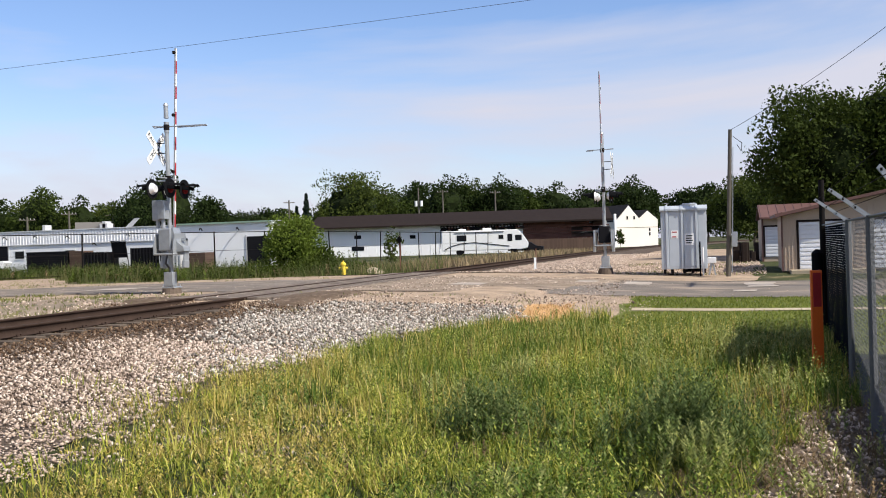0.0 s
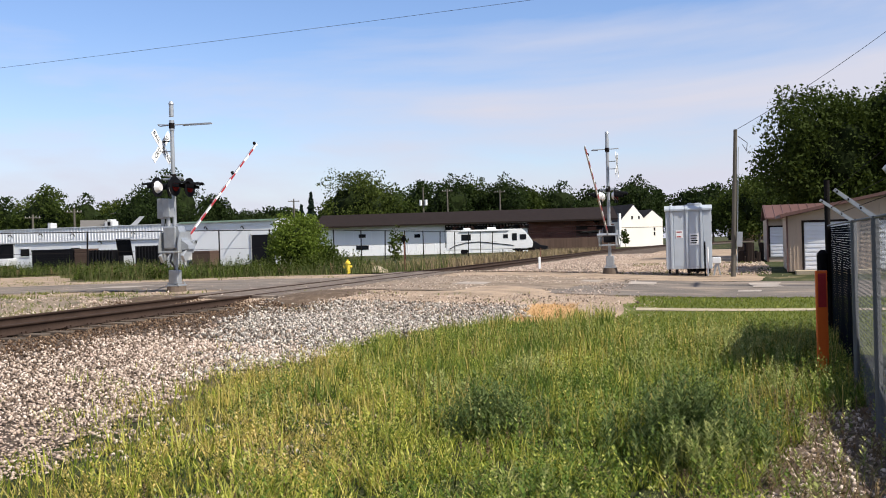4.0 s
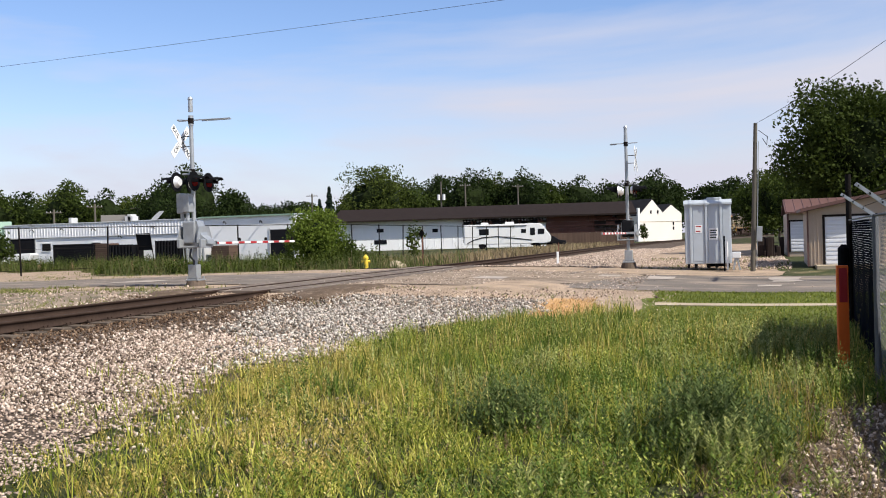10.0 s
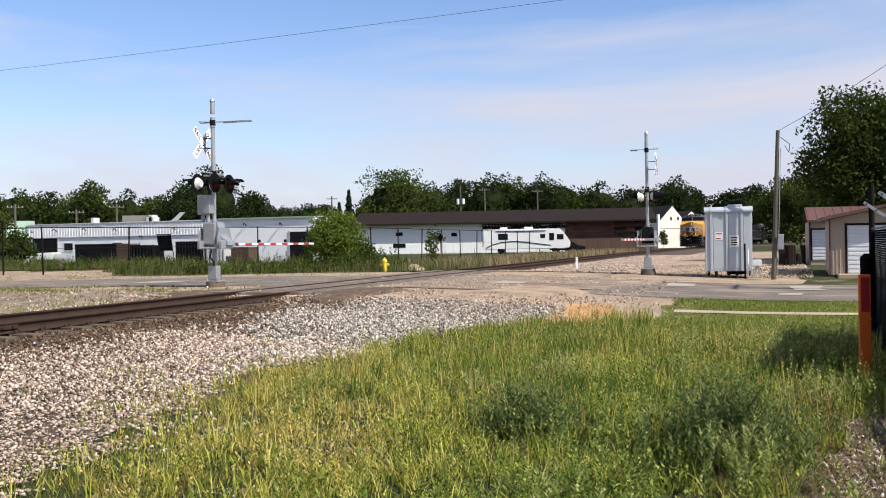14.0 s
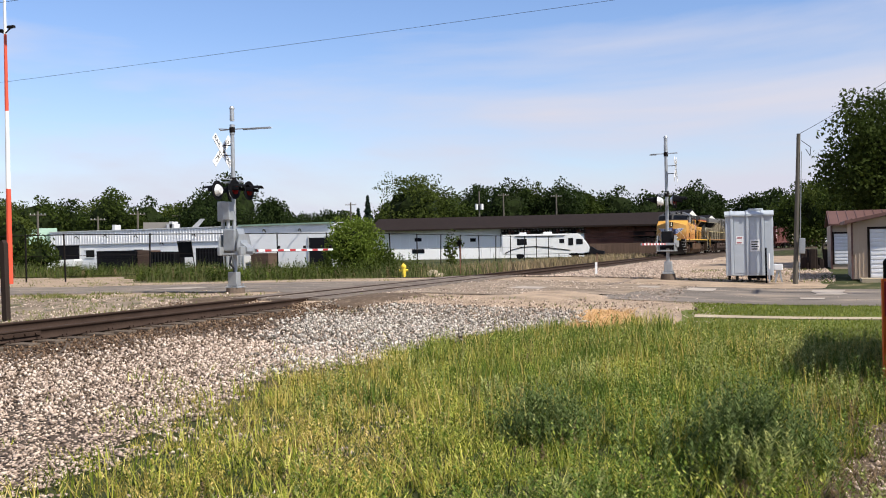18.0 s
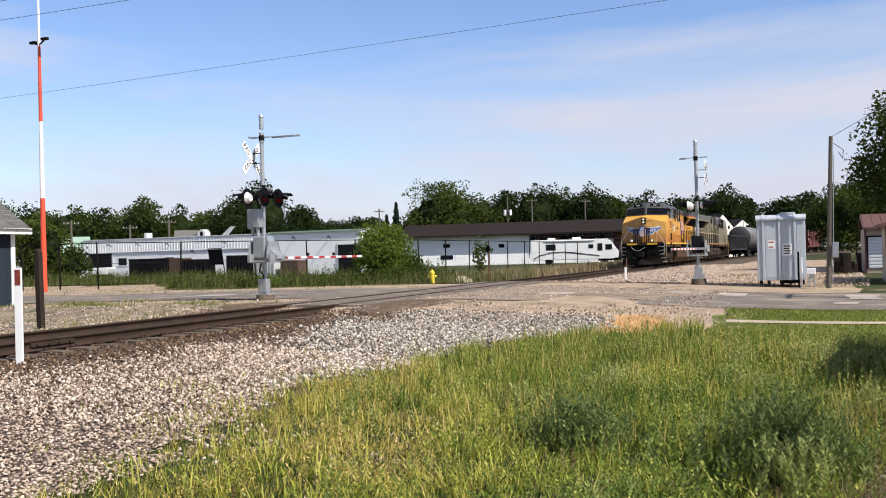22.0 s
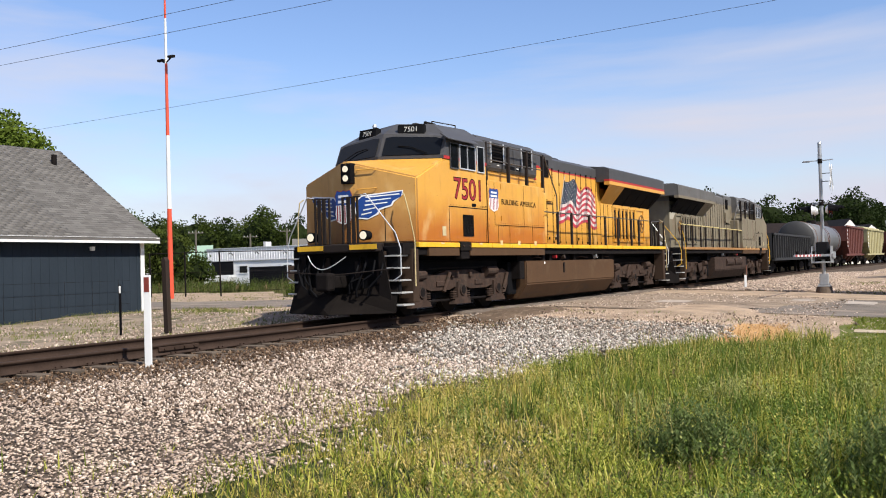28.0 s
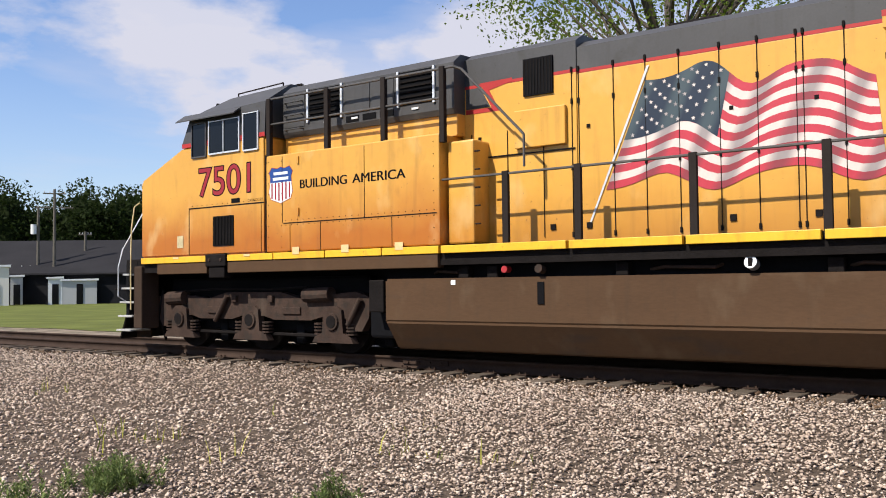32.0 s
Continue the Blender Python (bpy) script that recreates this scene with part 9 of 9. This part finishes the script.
def shield(parent, u, z, w, h, m, face):
    """A blue and striped shield, drawn as plain shapes. m carries the flat drawing onto its surface."""
    out = [(-0.50, 0.36), (-0.38, 0.50), (-0.15, 0.46), (0, 0.50), (0.15, 0.46), (0.38, 0.50), (0.50, 0.36), (0.44, 0.22), (0.46, 0.0), (0.50, -0.18), (0.42, -0.38), (0, -0.5), (-0.42, -0.38), (-0.50, -0.18), (-0.46, 0.0), (-0.44, 0.22)]
    def flat(name, pts, mt, lift, label=""):
        bm = prism(B(), [(u + p[0] * w, z + p[1] * h) for p in pts], "x", lift, lift + 0.0015)
        ob = part(name, bm, mt, parent, label)
        ob.matrix_basis = m
        return ob
    flat("emblem_edge", [(p[0] * 1.03, p[1] * 1.03) for p in out], LETTER, face, "emblem outline")
    flat("emblem_field", [(-0.46, 0.08), (0.46, 0.08), (0.46, 0.0), (0.50, -0.18), (0.42, -0.38), (0, -0.5), (-0.42, -0.38), (-0.50, -0.18), (-0.46, 0.0)][::-1], M["white"], face + 0.0018, "white striped emblem field")
    flat("emblem_chief", [(-0.46, 0.08), (0.46, 0.08), (0.44, 0.22), (0.50, 0.36), (0.38, 0.50), (0.15, 0.46), (0, 0.50), (-0.15, 0.46), (-0.38, 0.50), (-0.50, 0.36), (-0.44, 0.22)], LOGOBLUE, face + 0.0018, "blue emblem top")
    for k in range(6):
        q = -0.37 + k * 0.15
        flat("emblem_stripe", [(q - 0.03, 0.07), (q + 0.03, 0.07), (q + 0.03, -0.36 - 0.09 * (1 - abs(q) / 0.4)), (q - 0.03, -0.36 - 0.09 * (1 - abs(q) / 0.4))], LETTER, face + 0.0036, "maroon stripe")
    for z0, ww in ((0.33, 0.30), (0.18, 0.33)):
        flat("emblem_bar", [(-ww, z0 - 0.04), (ww, z0 - 0.04), (ww, z0 + 0.04), (-ww, z0 + 0.04)], M["white"], face + 0.0036, "white bar")


shield(lead, 1.185, 2.825, 0.56, 0.60, Matrix.Identity(4), 1.561)
# winged emblem on the nose: blue wings with white feather lines
for s in (1, -1):
    turn = math.atan2(0.61, 1.56)
    base = Matrix.Translation((0, -3.305, 0)) @ Matrix.Rotation(s * turn, 4, "Z")
    wing = [(0.24, 2.62), (0.42, 2.76), (1.34, 2.85), (1.32, 2.74), (1.12, 2.64), (1.08, 2.56), (0.80, 2.48), (0.76, 2.38), (0.56, 2.27), (0.32, 2.30)]
    for name, pts, mt, y0 in (("wing_edge", [(x + (0.03 if x > 0.7 else -0.03), z + (0.03 if z > 2.7 else -0.03)) for x, z in wing], M["white"], -0.008), ("wing", wing, LOGOBLUE, -0.011)):
        bm = prism(B(), [(s * x, z) for x, z in pts], "y", y0 - 0.002, y0)
        part(name, bm, mt, lead, "blue wing emblem on the nose").matrix_basis = base
    for z0, x0, x1 in ((2.73, 0.50, 1.28), (2.64, 0.50, 1.08), (2.55, 0.48, 1.00), (2.44, 0.44, 0.74), (2.34, 0.40, 0.64)):
        bm = prism(B(), [(s * x0, z0), (s * x1, z0 + 0.05), (s * x1, z0 + 0.075), (s * x0, z0 + 0.03)], "y", -0.016, -0.0135)
        part("feather_line", bm, M["white"], lead).matrix_basis = base
    m = base @ Matrix.Rotation(radians(-90), 4, "Z")
    if s > 0:
        shield(lead, 0.0, 2.52, 0.46, 0.78, Matrix.Translation((0, -3.325, 0)) @ Matrix.Rotation(radians(-90), 4, "Z"), 0.0)


# the flag mural on the hood
def flag_point(s, v):
    left = Vector((7.50 - 0.60 * v, 3.78 - 1.40 * v))
    right = Vector((10.28 + 0.10 * v, 3.68 - 1.18 * v))
    p = left.lerp(right, s)
    wave = (0.115 * math.sin(12.6 * s - 1.7 + 1.0 * v) - 0.10 * smooth(0.3, 0.5, s) + 0.025 * math.sin(23.0 * s + 2.0 * v)) * min(1.0, s * 4.0)
    return p.x, p.y + wave + 0.05 * math.sin(s * 3.14)


FX = 1.0075
flag = part("flag_mural", solid(B(), [(FX + 0.006, 7.52, 3.97), (FX + 0.006, 7.555, 3.97), (FX + 0.006, 6.645, 1.88), (FX + 0.006, 6.615, 1.88)], [(0, 1, 2, 3)]), SILVER, lead, "painted waving flag on a pale staff")
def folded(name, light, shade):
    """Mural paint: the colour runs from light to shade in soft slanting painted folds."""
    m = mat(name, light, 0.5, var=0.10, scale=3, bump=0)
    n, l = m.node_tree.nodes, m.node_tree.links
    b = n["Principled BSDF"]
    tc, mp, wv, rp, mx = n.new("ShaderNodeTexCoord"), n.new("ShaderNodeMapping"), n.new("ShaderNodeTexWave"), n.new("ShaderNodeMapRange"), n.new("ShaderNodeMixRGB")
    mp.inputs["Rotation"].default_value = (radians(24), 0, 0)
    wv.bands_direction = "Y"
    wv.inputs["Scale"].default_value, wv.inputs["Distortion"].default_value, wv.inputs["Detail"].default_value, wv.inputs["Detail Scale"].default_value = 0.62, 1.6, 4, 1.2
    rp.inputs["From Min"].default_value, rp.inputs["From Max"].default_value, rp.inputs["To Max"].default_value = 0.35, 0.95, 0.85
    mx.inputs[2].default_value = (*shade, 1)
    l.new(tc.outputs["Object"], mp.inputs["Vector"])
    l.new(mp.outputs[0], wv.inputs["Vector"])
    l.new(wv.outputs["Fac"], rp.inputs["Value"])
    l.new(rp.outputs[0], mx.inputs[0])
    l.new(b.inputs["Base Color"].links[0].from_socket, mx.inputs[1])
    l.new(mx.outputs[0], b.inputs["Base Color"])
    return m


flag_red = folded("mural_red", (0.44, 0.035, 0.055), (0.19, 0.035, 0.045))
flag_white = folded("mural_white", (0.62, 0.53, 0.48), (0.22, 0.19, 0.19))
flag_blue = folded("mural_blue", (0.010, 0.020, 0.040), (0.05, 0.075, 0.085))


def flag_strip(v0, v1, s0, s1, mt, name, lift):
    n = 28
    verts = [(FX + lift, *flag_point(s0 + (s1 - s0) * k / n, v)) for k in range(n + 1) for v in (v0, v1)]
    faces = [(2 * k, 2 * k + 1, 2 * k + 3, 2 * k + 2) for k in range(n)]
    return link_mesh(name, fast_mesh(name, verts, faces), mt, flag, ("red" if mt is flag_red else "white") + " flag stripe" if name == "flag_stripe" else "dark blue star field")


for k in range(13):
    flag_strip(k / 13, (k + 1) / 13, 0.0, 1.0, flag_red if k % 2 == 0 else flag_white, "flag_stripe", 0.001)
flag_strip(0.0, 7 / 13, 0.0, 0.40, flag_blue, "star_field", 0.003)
sv, sf = [], []
for r in range(9):
    for c in range(6 if r % 2 == 0 else 5):
        s0, v0 = 0.40 * ((c + (0.5 if r % 2 == 0 else 1.0)) / 6.0), 7 / 13 * (r + 0.6) / 9.2
        cx0, cz0 = flag_point(s0, v0)
        i = len(sv)
        sv.append((FX + 0.006, cx0, cz0))
        for q in range(10):
            rr = 0.031 if q % 2 == 0 else 0.013
            sv.append((FX + 0.006, cx0 + rr * math.sin(q * 0.6283), cz0 + rr * math.cos(q * 0.6283)))
        sf += [(i, i + 1 + q, i + 1 + (q + 1) % 10) for q in range(10)]
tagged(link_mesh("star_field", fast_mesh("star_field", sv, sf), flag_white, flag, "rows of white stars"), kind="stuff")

# ---- cars ----


def car_truck(th, c):
    for s in (1, -1):
        bm = prism(B(), [(c - 1.15, 0.36), (c - 0.75, 0.36), (c - 0.45, 0.22), (c + 0.45, 0.22), (c + 0.75, 0.36), (c + 1.15, 0.36), (c + 1.15, 0.62), (c + 0.5, 0.78), (c - 0.5, 0.78), (c - 1.15, 0.62)], "x", s * 0.92, s * 1.06)
        part("side_frame", bm, M["darkiron"], th, "dark cast side frame")
    for q in (-0.89, 0.89):
        bm = B()
        for s in (1, -1):
            rod(bm, (s * 0.68, c + q, 0.46), (s * 0.82, c + q, 0.46), 0.46, seg=22)
        rod(bm, (-0.8, c + q, 0.46), (0.8, c + q, 0.46), 0.08, seg=8)
        part("wheelset", bm, M["darkiron"], th)
    part("bolster", box(B(), -0.9, 0.9, c - 0.3, c + 0.3, 0.5, 1.0), M["darkiron"], th)


def car_ends(th, n, material):
    for e, d in ((0.0, -1), (n, 1)):
        part("coupler", box(B(), -0.12, 0.12, min(e, e + d * 0.55), max(e, e + d * 0.55), 0.74, 0.98, 0.03), M["darkiron"], th)
    part("centre_sill", box(B(), -0.3, 0.3, 0, n, 0.75, 1.1), M["darkiron"], th)


def gondola(n):
    th = tagged(empty("gondola_car"), "black ribbed gondola car behind the locomotives", "rail car")
    car_ends(th, n, GONDOLA)
    for s in (1, -1):
        part("side", box(B(), s * 1.42, s * 1.48, 0.2, n - 0.2, 1.02, 2.66), GONDOLA, th, "black gondola side")
        part("top_chord", box(B(), s * 1.40, s * 1.58, 0.2, n - 0.2, 2.58, 2.72), GONDOLA, th)
        part("side_sill", box(B(), s * 1.38, s * 1.58, 0.2, n - 0.2, 0.92, 1.10), GONDOLA, th)
        for k in range(18):
            u = 0.5 + k * (n - 1.0) / 17
            part("rib", box(B(), s * 1.48, s * 1.60, u - 0.07, u + 0.07, 1.05, 2.62), GONDOLA, th)
        for k in range(4):
            plate(th, "stencil", 1.35, 1.55, 1.35 + 0.3 * k, 1.52 + 0.3 * k, s * 1.485, M["white"], 0.004, "white stencilled mark")
    for e in (0.2, n - 0.26):
        part("end", box(B(), -1.48, 1.48, e, e + 0.06, 1.02, 2.7), GONDOLA, th)
    part("floor", box(B(), -1.42, 1.42, 0.2, n - 0.2, 1.0, 1.06), GONDOLA, th)
    for c in (2.0, n - 2.0):
        car_truck(th, c)
    return th


def tank_car(n):
    th = tagged(empty("tank_car"), "grey tank car with dark end and steel saddle bands", "rail car")
    car_ends(th, n, TANKGREY)
    bm = rod(B(), (0, 1.7, 2.62), (0, n - 1.7, 2.62), 1.48, seg=40)
    part("tank", bm, TANKGREY, th, "long grey cylindrical tank", smooth=True)
    for e, d in ((1.7, -1), (n - 1.7, 1)):
        bm = B()
        bmesh.ops.create_uvsphere(bm, u_segments=40, v_segments=14, radius=1.48, matrix=Matrix.Translation((0, e, 2.62)) @ Matrix.Diagonal((1, 0.35, 1, 1)))
        part("tank_head", bm, GONDOLA if d < 0 else TANKGREY, th, "domed tank end", smooth=True)
        part("end_platform", box(B(), -1.45, 1.45, min(e, e + d * 1.4), max(e, e + d * 1.4), 1.05, 1.15), M["darkiron"], th)
        part("end_railing", pipe(B(), [(-1.4, e + d * 1.3, 1.1), (-1.4, e + d * 1.3, 2.1), (1.4, e + d * 1.3, 2.1), (1.4, e + d * 1.3, 1.1)], 0.025), M["darkiron"], th)
    for u in (3.2, n / 2 - 0.6, n / 2 + 0.6, n - 3.2):
        part("saddle_band", rod(B(), (0, u - 0.05, 2.62), (0, u + 0.05, 2.62), 1.505, seg=40), M["rust"], th, "rust-brown band")
    part("manway", rod(B(), (0, n / 2, 4.0), (0, n / 2, 4.42), 0.4, seg=18), M["darkiron"], th)
    part("roof_walk", pipe(B(), [(-0.6, n / 2 - 1.2, 4.1), (-0.6, n / 2 - 1.2, 4.9), (-0.6, n / 2 + 1.2, 4.9), (-0.6, n / 2 + 1.2, 4.1)], 0.02), M["darkiron"], th)
    for s in (1, -1):
        part("ladder", pipe(B(), [(s * 1.52, n / 2 - 0.25, 1.1), (s * 1.52, n / 2 - 0.25, 3.2)], 0.02), M["darkiron"], th)
    for c in (2.0, n - 2.0):
        car_truck(th, c)
    return th


def hopper(n, mt, label, closed):
    th = tagged(empty("hopper_car"), label, "rail car", "hopper cars of the train")
    car_ends(th, n, mt)
    bm = solid(B(), [(x, y, z) for x in (-1.52, 1.52) for y, z in ((0.5, 4.15), (n - 0.5, 4.15), (n - 0.7, 2.6), (n - 2.6, 1.25), (2.6, 1.25), (0.7, 2.6))],
               [(0, 1, 2, 3, 4, 5), (11, 10, 9, 8, 7, 6), (0, 6, 7, 1), (1, 7, 8, 2), (2, 8, 9, 3), (3, 9, 10, 4), (4, 10, 11, 5), (5, 11, 6, 0)])
    part("body", bm, mt, th, "sloped hopper body")
    for s in (1, -1):
        for k in range(11):
            u = 0.75 + k * (n - 1.5) / 10
            z0 = 2.6 if k in (0, 10) else (1.9 if k in (1, 9) else 1.3)
            part("side_post", box(B(), s * 1.52, s * 1.60, u - 0.06, u + 0.06, z0, 4.1), mt, th)
        part("top_chord", box(B(), s * 1.48, s * 1.64, 0.45, n - 0.45, 4.05, 4.22), mt, th)
        part("side_sill", box(B(), s * 1.40, s * 1.56, 0.3, n - 0.3, 1.08, 1.28), mt, th)
        for k in range(5):
            plate(th, "stencil", 1.3, 1.7, 2.0 + 0.4 * k, 2.2 + 0.4 * k, s * 1.522, M["white"], 0.004, "pale stencilled mark")
    for u in (0.5, n - 0.56):
        part("end_ladder", box(B(), -1.45, -1.1, u, u + 0.06, 1.2, 4.1), mt, th)
    for u in (n * 0.3, n * 0.5, n * 0.7):
        bm = solid(B(), [(-1.2, u - 1.2, 1.3), (1.2, u - 1.2, 1.3), (1.2, u + 1.2, 1.3), (-1.2, u + 1.2, 1.3), (-0.5, u - 0.4, 0.45), (0.5, u - 0.4, 0.45), (0.5, u + 0.4, 0.45), (-0.5, u + 0.4, 0.45)],
                   [(0, 1, 2, 3), (4, 5, 6, 7), (0, 1, 5, 4), (1, 2, 6, 5), (2, 3, 7, 6), (3, 0, 4, 7)])
        part("chute", bm, mt, th, "discharge chute")
    if closed:
        part("roof", prism(B(), [(-1.5, 4.15), (1.5, 4.15), (0.9, 4.5), (-0.9, 4.5)], "y", 0.6, n - 0.6), mt, th)
        part("running_board", box(B(), -0.5, 0.5, 0.4, n - 0.4, 4.52, 4.58), M["galv"], th)
    for c in (1.8, n - 1.8):
        car_truck(th, c)
    return th


CARS = [(trail, 36.6, True), (gondola(16.6), 41.6, False), (tank_car(22.0), 59.2, False)]
pos = 82.2
for mt, lab, closed in ((HOPRED, "oxide-red ribbed hopper car", False), (HOPTAN, "tan ribbed covered hopper car", True), (HOPRED, "oxide-red ribbed hopper car", False), (HOPWHITE, "white ribbed covered hopper car", True), (HOPWHITE, "white ribbed covered hopper car", True), (HOPWHITE, "white ribbed covered hopper car", True), (HOPRED, "oxide-red ribbed hopper car", False)):
    CARS.append((hopper(15.6, mt, lab, closed), pos + 0.0, False))
    pos += 16.6

# where the lead unit's second axle is along the line, second by second
TRAIN = [(t, 32.98 + 8.3 * (26.5 - t)) for t in range(0, 26)] + [(26.5, 32.98), (27.0, 28.76), (28.0, 20.40), (29.0, 12.20), (30.0, 3.85), (31.0, -4.38), (32.0, -12.60)]


def on_line(y, half=False):
    return pose(track_x(y), y, 0, 0, 0, track_turn(y) + (180 if half else 0))


def motions():
    """The train rolling in, and both gates coming down."""
    walk(lead, [(t, on_line(s)) for t, s in TRAIN])
    for ob, back_off, turned in CARS:
        walk(ob, [(t, on_line(s + back_off, turned)) for t, s in TRAIN])
    grid = [0.1 * k for k in range(321)]
    roll = np.interp(grid, [t for t, _ in TRAIN], [s for _, s in TRAIN])
    for w, a in lead_wheels:
        walk(w, [(t, pose(0, a, 0.533, math.degrees(-(roll[0] - s) / 0.533) % 360)) for t, s in zip(grid, roll)])
    near = [(0.0, 4), (0.6, 7), (1.0, 11), (1.5, 17.5), (2.0, 25), (2.5, 32), (3.0, 39), (3.5, 46.5), (4.5, 61), (5.5, 75), (6.0, 82), (6.5, 88), (6.9, 90), (32.0, 90)]
    far = [(0.0, 1), (0.6, 3), (1.0, 8), (1.5, 19), (2.0, 29), (2.5, 37), (3.0, 45.5), (3.5, 54), (4.5, 69), (5.5, 80), (6.0, 86), (6.4, 89.5), (6.8, 90), (32.0, 90)]
    for (g, px), fall, z in zip(GATES, (near, far), (1.23, 1.28)):
        walk(g, [(t, pose(px, 0, z, 90 - a, 0, 0)) for t, a in fall])


motions()
